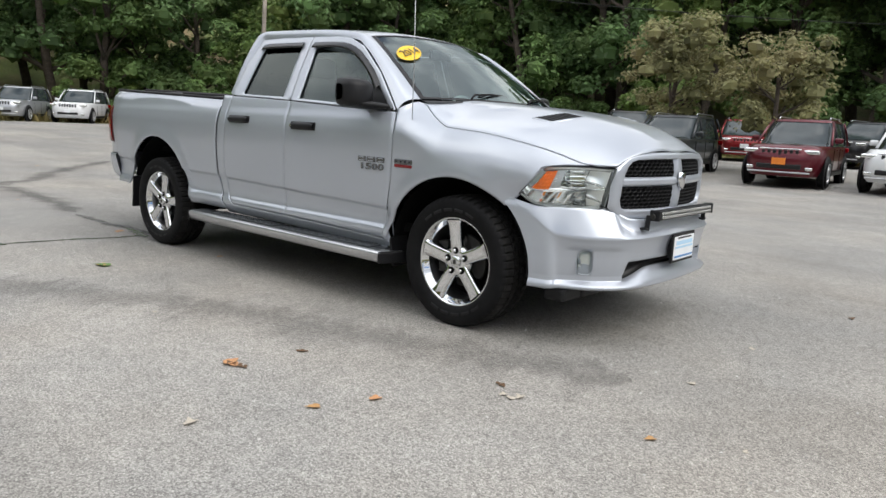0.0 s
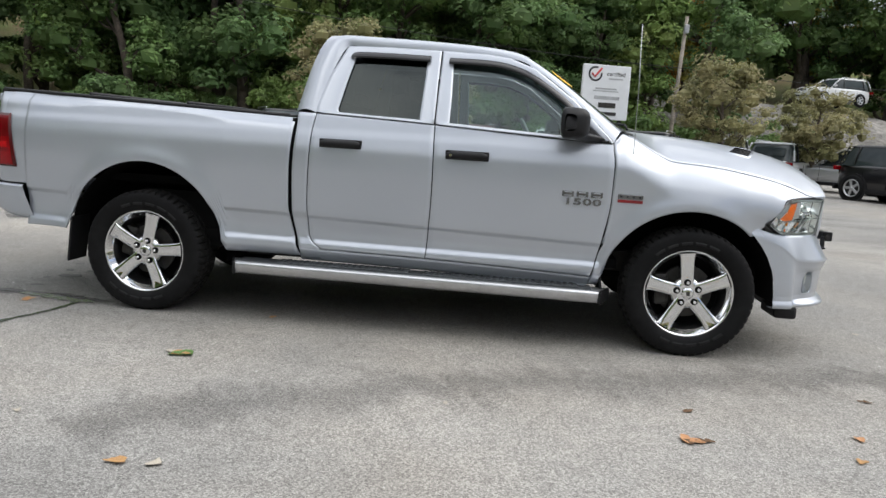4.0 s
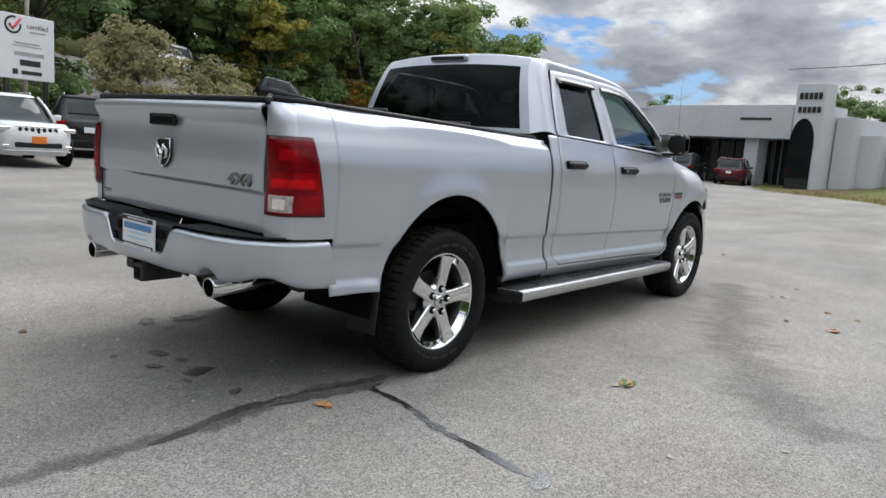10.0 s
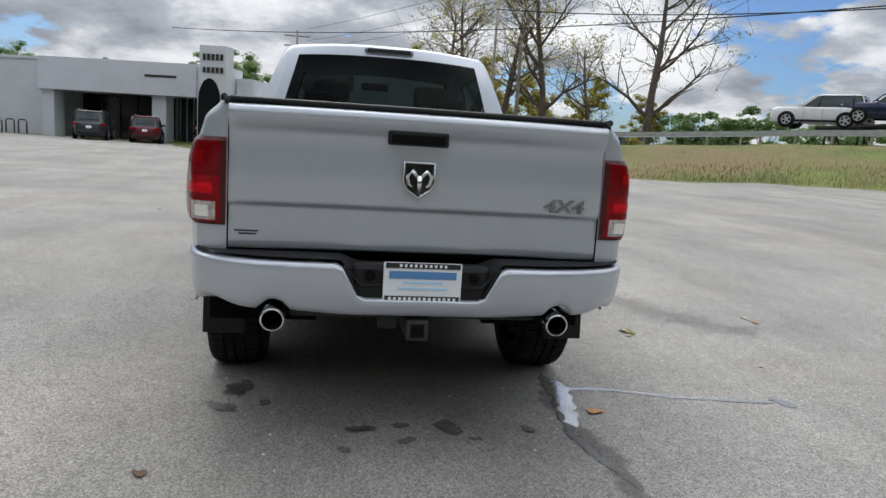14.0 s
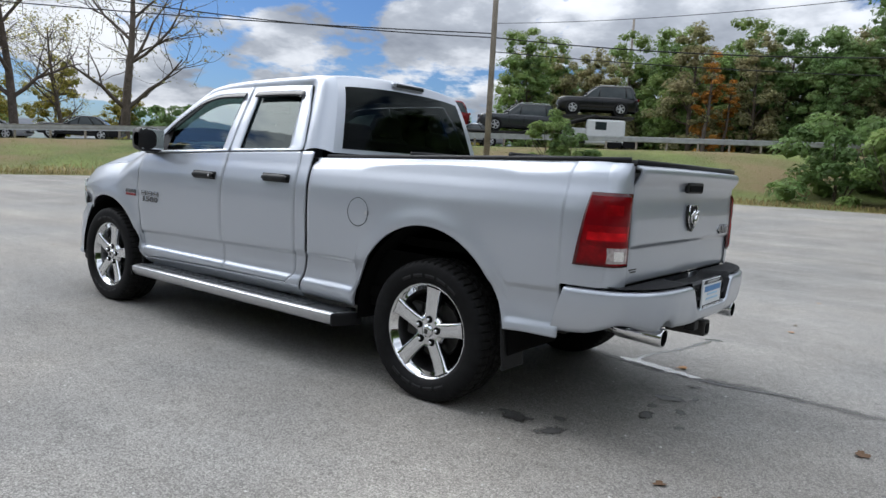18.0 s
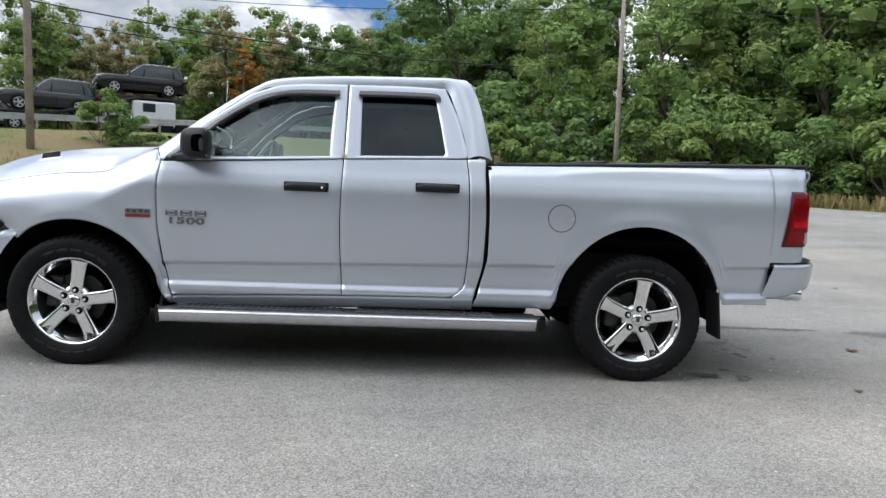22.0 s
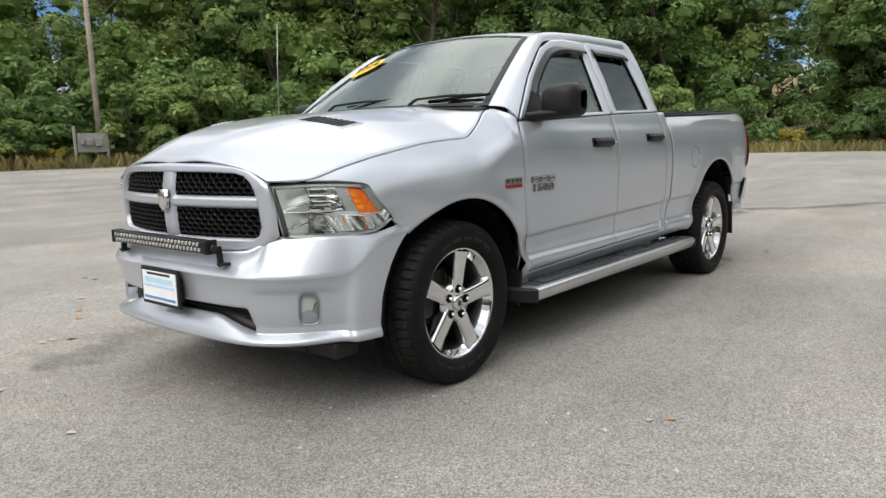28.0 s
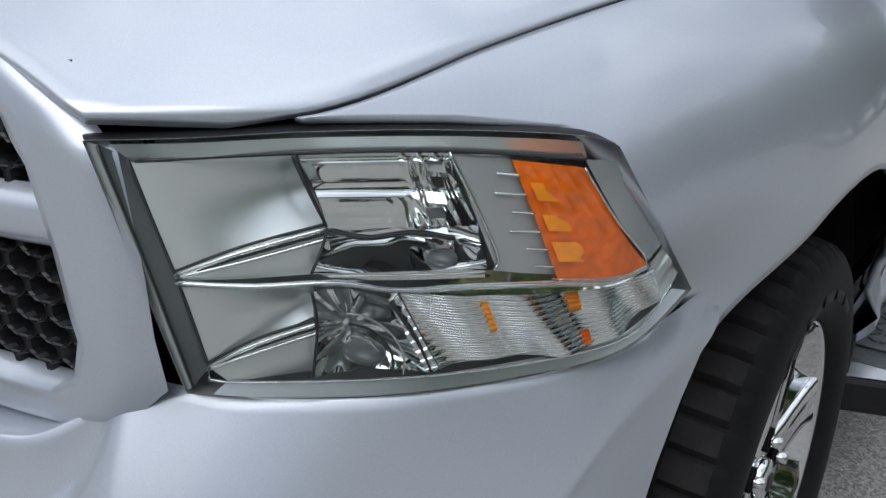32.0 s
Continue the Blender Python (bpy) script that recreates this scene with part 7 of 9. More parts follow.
def leaf_cloud(rng, centres, radii, per, size, squash=0.75, core=True):
    """Small folded leaves over the shells of clumps."""
    c = np.repeat(np.array(centres), per, axis=0)
    r = np.repeat(np.array(radii), per)
    n = len(c)
    d = rng.normal(size=(n, 3))
    d /= np.linalg.norm(d, axis=1)[:, None]
    d[:, 2] = np.where(d[:, 2] < -0.35, -d[:, 2], d[:, 2])
    rad = r * rng.uniform(0.55, 1.08, n) ** 0.6
    p = c + d * rad[:, None] * np.array([1, 1, squash])
    # each leaf faces roughly outward and up
    nrm = d * 0.7 + np.array([0, 0, 0.55]) + rng.normal(size=(n, 3)) * 0.45
    nrm /= np.linalg.norm(nrm, axis=1)[:, None]
    t = np.cross(nrm, rng.normal(size=(n, 3)))
    t /= np.linalg.norm(t, axis=1)[:, None] + 1e-9
    b = np.cross(nrm, t)
    s = size * rng.uniform(0.6, 1.35, n)[:, None]
    v = np.empty((n, 4, 3))
    v[:, 0] = p - t * s
    v[:, 1] = p - b * s * 0.52 + nrm * s * 0.18
    v[:, 2] = p + t * s - nrm * s * 0.15
    v[:, 3] = p + b * s * 0.52 + nrm * s * 0.18
    # lumpy leaf masses inside each clump
    cores = []
    la, lo = np.linspace(-1.45, 1.45, 4), np.linspace(0, 2 * math.pi, 7)
    for q, w in zip(np.array(centres), radii):
        wob = rng.uniform(0.55, 0.88, (4, 7))
        wob[:, -1] = wob[:, 0]
        P = np.stack([np.cos(la)[:, None] * np.cos(lo) * wob, np.cos(la)[:, None] * np.sin(lo) * wob, np.sin(la)[:, None] * wob * squash], 2) * w * 0.66 + q
        cores.append(np.stack([P[:-1, :-1], P[:-1, 1:], P[1:, 1:], P[1:, :-1]], 2).reshape(-1, 3))
    return np.concatenate([v.reshape(-1, 3)] + cores) if core else v.reshape(-1, 3)


def quad_object(name, verts, material, parent):
    n = len(verts) // 4
    me = bpy.data.meshes.new(name)
    me.vertices.add(len(verts))
    me.vertices.foreach_set("co", np.ascontiguousarray(verts, dtype=np.float32).ravel())
    me.loops.add(len(verts))
    me.loops.foreach_set("vertex_index", np.arange(len(verts), dtype=np.int32))
    me.polygons.add(n)
    me.polygons.foreach_set("loop_start", np.arange(0, 4 * n, 4, dtype=np.int32))
    me.update(calc_edges=True)
    me.materials.append(material)
    o = new(name, me)
    o.parent = parent
    return o


def wood_mesh(name, branches, material, parent, seg=6):
    """Branches: lists of (point, radius)."""
    verts, faces = [], []
    for br in branches:
        n, base = len(br), len(verts)
        for i, (p, r) in enumerate(br):
            d = (Vector(br[min(i + 1, n - 1)][0]) - Vector(br[max(i - 1, 0)][0])).normalized()
            a = d.cross(Vector((0.3, 1, 0.1))).normalized()
            c = d.cross(a)
            for k in range(seg):
                w = 2 * math.pi * k / seg
                verts.append(Vector(p) + (a * math.cos(w) + c * math.sin(w)) * r)
        for i in range(n - 1):
            for k in range(seg):
                j = (k + 1) % seg
                faces.append((base + i * seg + k, base + i * seg + j, base + (i + 1) * seg + j, base + (i + 1) * seg + k))
    return link_mesh(name, verts, faces, material, parent)


def grow(rng, start, direction, length, r, steps=6, wander=0.22, lift=0.05):
    pts, p, d = [], Vector(start), Vector(direction).normalized()
    for i in range(steps + 1):
        pts.append((p.copy(), max(r * (1 - 0.75 * i / steps), 0.012)))
        d = (d + Vector(rng.normal(size=3)) * wander * 0.5 + Vector((0, 0, lift))).normalized()
        p = p + d * (length / steps)
    return pts


def make_tree(seed, h, crown, leaf, leaves=4200, size=0.19, low=0.28, label="leafy green tree at the wood's edge", sparse=False, lean=0.0, clumps=46, name="tree"):
    rng = np.random.default_rng(seed)
    t = empty(name, label, "tree")
    trunk = grow(rng, (0, 0, -0.3), (lean, 0.05, 1), h * 0.86, 0.018 * h + 0.06, 9, 0.12, 0.12)
    branches, centres, radii = [trunk], [], []
    for k in range(11 if not sparse else 13):
        f = low + (0.95 - low) * (k + rng.uniform(0, 0.8)) / 11
        i = min(int(f * 9), 8)
        p, r = trunk[i]
        a = rng.uniform(0, 2 * math.pi)
        spread = crown * (0.55 + 0.5 * math.sin(math.pi * min(1, (f - low) / (1 - low) * 0.85 + 0.15)))
        br = grow(rng, p, (math.cos(a), math.sin(a), 0.45 + 0.5 * f), spread, r * 0.55, 5, 0.3, 0.06)
        branches.append(br)
        for _ in range(5 if sparse else 2):
            j = int(rng.integers(1, 5))
            q, rr = br[j]
            sub = grow(rng, q, (math.cos(a + rng.uniform(-1.3, 1.3)), math.sin(a + rng.uniform(-1.3, 1.3)), rng.uniform(0.1, 1.0)), spread * 0.6, rr * 0.6, 5, 0.4, 0.04)
            branches.append(sub)
            centres.append(sub[-1][0])
            if sparse:
                for _ in range(3):
                    q2, r2 = sub[int(rng.integers(1, 5))]
                    tw = grow(rng, q2, rng.normal(size=3) + np.array([0, 0, 0.5]), spread * 0.4, r2 * 0.6, 4, 0.5, 0.03)
                    branches.append(tw)
                    centres.append(tw[-1][0])
        centres.append(br[-1][0])
        centres.append(br[3][0])
    centres.append(trunk[-1][0])
    cs = [np.array(c) for c in centres]
    if not sparse:
        while len(cs) < clumps:
            a, u = rng.uniform(0, 2 * math.pi), rng.uniform(0, 1)
            z = h * (low + (1.0 - low) * u)
            rr = crown * math.sqrt(max(0.05, 1 - (1.7 * u - 0.75) ** 2)) * rng.uniform(0.55, 1.0)
            cs.append(np.array((rr * math.cos(a), rr * math.sin(a), z)))
    radii = rng.uniform(0.10, 0.20, len(cs)) * crown * 1.9 if not sparse else rng.uniform(0.3, 0.75, len(cs))
    per = max(6, leaves // len(cs))
    quad_object("crown", leaf_cloud(rng, cs, radii, per, size, core=not sparse), LEAF[leaf], t)
    wood_mesh("trunk", branches, M["bark"], t)
    return t


def make_bush(seed, w, h, leaf, leaves=2800, size=0.13, label="dense green bush at the lot's edge", clumps=22):
    rng = np.random.default_rng(seed)
    b = empty("bush", label, "bush")
    cs, rr = [], []
    for k in range(clumps):
        a, u = rng.uniform(0, 2 * math.pi), rng.uniform(0.02, 1)
        r = w * math.sqrt(rng.uniform(0, 1)) * (1 - 0.45 * u)
        cs.append((r * math.cos(a), r * math.sin(a), h * u * 0.85))
        rr.append(rng.uniform(0.18, 0.32) * w)
    quad_object("foliage", leaf_cloud(rng, cs, rr, leaves // clumps, size), LEAF[leaf], b)
    stems = [grow(rng, (rng.normal() * 0.1, rng.normal() * 0.1, -0.2), (rng.normal() * 0.4, rng.normal() * 0.4, 1), h * 0.7, 0.03, 4, 0.3) for _ in range(5)]
    wood_mesh("stem", stems, M["bark"], b, 5)
    return b


PARK = pose(0, 0, -400)
rng_w = np.random.default_rng(7)
OFF = Matrix.Identity(4)
stock = {}


def place(ob, x, y, scale=1.0, turn=None, z=None, first=[]):
    """Set the first of a kind down, and copies after it."""
    turn = rng_w.uniform(0, 360) if turn is None else turn
    z = land(x, y) if z is None else z
    m = pose(x, y, z, 0, 0, turn)
    if ob.name not in [o.name for o in first]:
        first.append(ob)
        ob.matrix_world = m
        ob.scale = (scale, scale, scale)
        return ob
    c = copy_thing(ob, m)
    c.scale = (scale, scale, scale)
    return c


stock["oak"] = [make_tree(11, 15, 4.4, "green", 8600, 0.175, 0.16, clumps=64), make_tree(12, 17, 4.2, "dark", 8600, 0.175, 0.18, clumps=64), make_tree(13, 13, 4.0, "lime", 8000, 0.165, 0.14, clumps=60),
                make_tree(14, 16, 4.8, "green", 9200, 0.175, 0.14, clumps=66), make_tree(15, 14, 3.6, "dark", 7400, 0.165, 0.20, clumps=58)]
stock["slim"] = [make_tree(51, 13, 3.0, "green", 9500, 0.14, 0.02, label="slender vine-clad tree beyond the road", clumps=110), make_tree(52, 12, 2.6, "olive", 8000, 0.14, 0.03, label="slender vine-clad tree thinning in autumn", clumps=90),
                 make_tree(53, 14, 3.3, "lime", 9000, 0.15, 0.03, label="slender bright green tree beyond the road", clumps=100), make_tree(54, 11, 1.5, "orange", 4200, 0.12, 0.03, label="narrow stem clad in orange creeper", clumps=60)]
stock["gold"] = [make_tree(16, 12, 3.4, "yellow", 5800, 0.165, 0.18, label="tree turning yellow in autumn", clumps=56), make_tree(17, 11, 3.0, "orange", 5200, 0.16, 0.2, label="tree turning orange in autumn", clumps=52)]
stock["bush"] = [make_bush(21, 2.2, 3.2, "green", 3600, 0.11), make_bush(22, 2.6, 2.4, "dark", 3600, 0.11), make_bush(23, 1.8, 3.8, "lime", 3600, 0.11), make_bush(24, 2.4, 3.0, "green", 3600, 0.115), make_bush(25, 1.6, 1.4, "yellow", 2400, 0.10, "yellow-green bush in the undergrowth")]
stock["bare"] = [make_tree(31, 17, 6.2, "olive", 1500, 0.12, 0.24, label="old half-bare tree with few yellow leaves", sparse=True),
                 make_tree(32, 15, 4.6, "yellow", 1400, 0.12, 0.28, label="half-bare tree with thin yellow leaves", sparse=True)]
stock["small"] = [make_tree(41, 4.9, 1.75, "olive", 5200, 0.075, 0.30, label="small lot tree with browning olive leaves", clumps=60), make_tree(42, 4.3, 1.6, "olive", 4800, 0.075, 0.30, label="small lot tree with browning olive leaves", clumps=60)]


def line_at(line, s):
    """A point and its outward normal at the fraction s of a plan line."""
    L = [math.hypot(b[0] - a[0], b[1] - a[1]) for a, b in zip(line, line[1:])]
    t = s * sum(L)
    for (a, b), l in zip(zip(line, line[1:]), L):
        if t <= l:
            f = t / l
            n = ((b[1] - a[1]) / l, -(b[0] - a[0]) / l)
            return a[0] + (b[0] - a[0]) * f, a[1] + (b[1] - a[1]) * f, n
        t -= l
    a, b = line[-2], line[-1]
    l = L[-1]
    return b[0], b[1], ((b[1] - a[1]) / l, -(b[0] - a[0]) / l)


def plant_woods():
    n = 62
    for row, (d0, d1, sc) in enumerate(((1.5, 4.5, 0.92), (7, 12, 1.12), (15, 24, 1.35))):
        for k in range(n - row * 8):
            s = (k + rng_w.uniform(0.1, 0.9)) / (n - row * 8)
            x, y, nn = line_at(HILL, s)
            d = rng_w.uniform(d0, d1)
            px, py = x + nn[0] * d, y + nn[1] * d
            if near_line(px, py, LEDGE)[0] < 6.5 or (px > 75):
                continue
            u = rng_w.uniform()
            autumn = px > 10 and py > 30
            if autumn and u < 0.15:
                t = stock["gold"][int(u < 0.03)]
            elif u > 0.97 and row > 0:
                t = stock["gold"][0]
            else:
                t = stock["oak"][(0, 2, 3, 0, 2, 3, 1, 4)[int(rng_w.integers(0, 8))]]
            if px < -5 and py < -12 and u < 0.8:
                t = stock["oak"][2 if u < 0.6 else 3]
            far = 0.95 if px > 34 and py > 20 else 1.0
            place(t, px, py, sc * far * rng_w.uniform(0.85, 1.12) * (0.62 if t in stock["gold"] else 1.0))
    # undergrowth along the edge
    for k in range(96):
        s = (k + rng_w.uniform(0, 1)) / 96
        x, y, nn = line_at(HILL, s)
        d = rng_w.uniform(-3.0, 1.5)
        px, py = x + nn[0] * d, y + nn[1] * d
        if near_line(px, py, LEDGE)[0] < 10 or px > 62:
            continue
        b = stock["bush"][int(rng_w.integers(0, 5))]
        place(b, px, py, rng_w.uniform(0.7, 1.25))


LEDGE = [(6, 52, 6.6), (22, 46.5, 5.0), (34, 44, 2.6), (47, 41.5, 0.7)]
plant_woods()
for i, (x, y, k) in enumerate(((-5.6, 19.5, 0), (-2.3, 19.1, 1))):
    place(stock["small"][k], x, y, 1.0, 40 + 70 * i)
place(stock["small"][0], 8.2, 22.0, 0.95, 190)
place(stock["small"][1], 12.5, 24.0, 0.95, 250)
# thicket by the pole, and the big bush on the bank
for x, y, k, s in ((-1.5, -29.5, 2, 1.25), (1.2, -31.5, 3, 1.35), (-4.5, -29.0, 2, 1.2), (-7.0, -28.3, 0, 1.15), (-11.0, -27.0, 2, 1.25), (-13.5, -25.5, 2, 1.3), (-16.5, -24.5, 0, 1.25),
                   (-19, -21.5, 2, 1.3), (-22.5, -19.5, 2, 1.3), (-26, -17.0, 2, 1.25), (-29.5, -14.5, 3, 1.3), (-33, -12, 2, 1.3), (-37, -10, 0, 1.2), (-14, -29, 0, 1.7), (-9.5, -32, 3, 1.8), (-4, -33, 0, 1.9)):
    place(stock["bush"][k], x, y, s)
for x, y, k, s in ((-8.5, -36, 2, 0.85), (-3, -39, 0, 0.8), (-14, -33, 2, 0.9), (-20, -28, 2, 0.95), (-26, -24, 2, 1.0), (-31, -20, 3, 0.9)):
    place(stock["oak"][k], x, y, s)
for x, y, k, s in ((-7.4, -26.6, 4, 0.6), (-11.4, -25.6, 2, 0.6), (-6.0, -27.0, 2, 0.7)):
    place(stock["bush"][k], x, y, s)
place(stock["bush"][2], 15.0, -29.5, 0.75)
place(stock["bush"][0], 13.8, -30.2, 0.62)


# a second stand above the ledge and behind the building
for x, y, k, s in ((30, 55, 3, 1.15), (36, 52, 0, 1.1), (41, 55, 2, 1.2), (46, 50, 3, 1.15), (51, 54, 1, 1.2), (56, 49, 0, 1.15), (61, 52, 3, 1.2), (65, 46, 2, 1.1), (70, 48, 0, 1.1), (25, 58, 1, 1.15), (19, 60, 3, 1.2), (12, 61, 0, 1.1)):
    place(stock["oak"][k], x, y, s)
for x, y, k, s in ((33, 50, 0, 0.95), (43, 49, 1, 0.55), (53, 46, 0, 1.0), (60, 45, 1, 0.6), (16, 57, 0, 0.9)):
    place(stock["gold"][k], x, y, s)


# trees beyond the road
def beyond(az, d, ob, s):
    a = radians(az)
    place(ob, -4 + d * math.cos(a), 2 + d * math.sin(a), s)


for k in range(44):
    az = -57 - k * 0.95 + rng_w.uniform(-0.4, 0.4)
    beyond(az, rng_w.uniform(58, 72), stock["slim"][(0, 2, 1, 0, 2, 0, 1)[int(rng_w.integers(0, 7))]], rng_w.uniform(0.62, 0.92) * (0.85 if az > -62 else 1.0))
beyond(-71.5, 57, stock["slim"][3], 0.78)
beyond(-73.0, 60, stock["slim"][3], 0.62)
for az, d, k, s in ((-59, 86, 3, 0.5), (-62, 80, 0, 0.62), (-65.5, 82, 3, 0.66), (-69, 80, 2, 0.72), (-72, 84, 0, 0.72), (-75, 80, 3, 0.78), (-78, 82, 0, 0.8), (-80.5, 66, 2, 0.8), (-84, 70, 0, 0.9), (-88, 66, 3, 0.9), (-92, 64, 0, 1.0), (-96, 64, 2, 1.05), (-82, 84, 0, 0.95), (-89, 82, 2, 1.05), (-95, 80, 3, 1.1)):
    beyond(az, d, stock["oak"][k], s)
for az, d, k, s in ((-26.6, 70, 0, 1.28), (-19.2, 54, 0, 0.95), (-15.5, 58, 1, 1.0), (-13.0, 62, 1, 0.95), (-10.5, 64, 0, 0.85), (-22.5, 66, 1, 0.75), (-58.5, 62, 1, 0.66)):
    beyond(az, d, stock["bare"][k], s)
for az, d, k, s in ((-7.5, 66, 0, 0.72), (-11, 72, 0, 0.6), (-14.5, 70, 0, 0.72), (-18, 74, 0, 0.68), (-22, 70, 0, 0.62), (-26, 76, 0, 0.55)):
    beyond(az, d, stock["gold"][k], s)
for k in range(46):
    az = 12 - k * 2.35
    if -20 < az + 0 < -5 or az < -24 or az > -5:
        beyond(az, rng_w.uniform(62, 88), stock["bush"][int(rng_w.integers(0, 5))], rng_w.uniform(1.0, 1.8))
for az, d, k, s in ((-33, 92, 0, 0.42), (-40, 88, 3, 0.48), (-46, 95, 4, 0.5), (-50, 90, 0, 0.45), (-53.5, 92, 2, 0.5), (3, 110, 0, 0.7), (6, 105, 3, 0.75), (-1, 115, 1, 0.6), (27, 130, 0, 0.8), (21, 125, 3, 0.75), (16, 130, 1, 0.7), (30, 110, 4, 0.9), (8.6, 82, 0, 0.55), (7.4, 86, 3, 0.6), (6.2, 80, 4, 0.5), (9.6, 84, 2, 0.5)):
    beyond(az, d, stock["oak"][k], s)


# ---------------------------------------------------------------- road, guardrail
M["road"] = surface("road_asphalt", (0.16, 0.16, 0.165), 0.9, grain=(0.4, 0.12), stain=(5, 0.1), bump=(60, 0.3, 0.01))
M["galv"] = surface("galvanised_steel", (0.42, 0.43, 0.44), 0.5, 0.6, grain=(3, 0.15), stain=(20, 0.1))
M["weathered_wood"] = surface("pole_wood", (0.29, 0.255, 0.215), 0.9, grain=(2, 0.25), stain=(18, 0.25), bump=(12, 0.4, 0.01))
M["cable"] = surface("cable_black", (0.015, 0.015, 0.016), 0.6, grain=(3, 0.1))
road_pts = []
for k in range(101):
    x, y, nn = line_at([(p[0], p[1]) for p in ROAD], k / 100)
    _, z, _ = near_line(x, y, ROAD)
    road_pts.append((x, y, z, nn))
rows_ = [[(x + n[0] * o, y + n[1] * o, z + 0.04 + (0.03 if abs(o) < 1 else 0)) for x, y, z, n in road_pts] for o in (-3.9, 0.0, 3.9)]
tagged(loft_rows("road", rows_, M["road"]), "grey asphalt road along the top of the grass bank", "road", kind="structure")
rail = empty("guardrail", "galvanised steel guardrail on short posts beside the road", "guardrail")
side_pts = [(x + n[0] * 4.3, y + n[1] * 4.3, land(x + n[0] * 4.3, y + n[1] * 4.3)) for x, y, z, n in road_pts]
prof = ((0.0, 0.78), (0.05, 0.74), (0.05, 0.68), (-0.02, 0.62), (0.05, 0.56), (0.05, 0.50), (0.0, 0.46))
loft_rows("beam", [[(x + o * 1, y + o * 0.8, z + h) for x, y, z in side_pts[12:78]] for o, h in prof], M["galv"], rail)
for k in range(12, 78):
    x, y, z = side_pts[k]
    box("post", (0.10, 0.10, 1.1), (x + 0.06, y - 0.10, z + 0.25), M["weathered_wood"], rail, 0.01)


# ---------------------------------------------------------------- poles and wires
def pole(x, y, h, r, label, lean=(0, 0), mat="weathered_wood", name="utility_pole"):
    p = empty(name, label, "utility pole")
    z = land(x, y)
    tube("shaft", [(x, y, z - 0.3), (x + lean[0] * 0.5, y + lean[1] * 0.5, z + h * 0.5), (x + lean[0], y + lean[1], z + h)], r, M[mat], p, 10, taper=r * 0.7)
    return p, z


P1, z1 = pole(16.7, -26.4, 15.0, 0.17, "tall grey wooden utility pole on the bank", (0.1, 0.0))
box("cross_arm", (0.12, 2.2, 0.12), (16.8, -26.4, z1 + 14.0), M["weathered_wood"], P1, 0.01, Euler((0, 0, radians(40))).to_matrix())
P2, z2 = pole(-9.1, -26.3, 9.2, 0.12, "bare utility pole with a meter board at its foot", (0.15, 0.1))
box("lamp_head", (0.30, 0.22, 0.14), (-8.85, -26.1, z2 + 9.0), M["galv"], P2, 0.03)
box("bracket", (0.5, 0.05, 0.05), (-8.95, -26.2, z2 + 8.6), M["galv"], P2, 0.01)
mb = empty("meter_board", "grey plywood meter board with utility boxes on two posts", "meter board")
M["ply"] = surface("grey_plywood", (0.30, 0.29, 0.27), 0.9, grain=(4, 0.15), stain=(20, 0.1))
zb = land(-9.0, -25.9)
box("board", (1.15, 0.03, 0.75), (-8.6, -25.9, zb + 0.95), M["ply"], mb, 0.005)
for dx in (-0.62, 0.66):
    box("post", (0.09, 0.09, 1.7), (-8.6 + dx, -25.95, zb + 0.75), M["ply"], mb, 0.01)
for dx, w, h in ((-0.2, 0.28, 0.34), (0.2, 0.22, 0.26), (0.42, 0.12, 0.2)):
    box("meter_box", (w, 0.12, h), (-8.6 + dx, -25.82, zb + 0.98), M["galv"], mb, 0.015)
P3, z3 = pole(37.0, -9.2, 9.6, 0.11, "leaning pale utility pole behind the guardrail", (0.9, -0.3))
P4, z4 = pole(47, -13.5, 12.0, 0.16, "dark wooden utility pole with a cross-arm", (0, 0))
box("cross_arm", (0.1, 2.4, 0.12), (47, -13.5, z4 + 11.2), M["weathered_wood"], P4, 0.01)
P5, z5 = pole(9.3, 36.2, 8.6, 0.13, "wooden utility pole behind the roadside sign", (0.3, 0))
box("insulator_box", (0.25, 0.25, 0.5), (9.6, 36.0, z5 + 7.9), M["galv"], P5, 0.05)
P6, z6 = pole(72, 4, 11, 0.16, "dark utility pole with cross-arms and a transformer", (0, 0))
for dz in (10.4, 9.4):
    box("cross_arm", (0.1, 2.6, 0.14), (72, 4, z6 + dz), M["weathered_wood"], P6, 0.01)
cyl("transformer", 0.3, 0.9, (72.3, 4, z6 + 8.2), M["galv"], P6, "Z", 16, bevel=0.05)
P7, z7 = pole(-30, 20, 10.5, 0.14, "old utility pole among the trees", (0.3, 0.2))
box("cross_arm", (0.1, 1.4, 0.1), (-29.7, 20.2, z7 + 9.6), M["weathered_wood"], P7, 0.01)
P8, z8 = pole(25, -62, 14, 0.15, "far wooden utility pole with cross-arms", (0, 0))
P9, z9 = pole(1.5, -62, 13, 0.15, "vine-covered utility pole beyond the road", (0, 0))


def wire(a, b, sag, r=0.022):
    a, b = Vector(a), Vector(b)
    pts = []
    for k in range(17):
        s = k / 16
        p = a.lerp(b, s)
        p.z -= sag * 4 * s * (1 - s)
        pts.append(p)
    w = tube("overhead_wire", pts, r, M["cable"], None, 5)
    tagged(w, "thin black overhead cable between poles", "wire", "overhead wires")


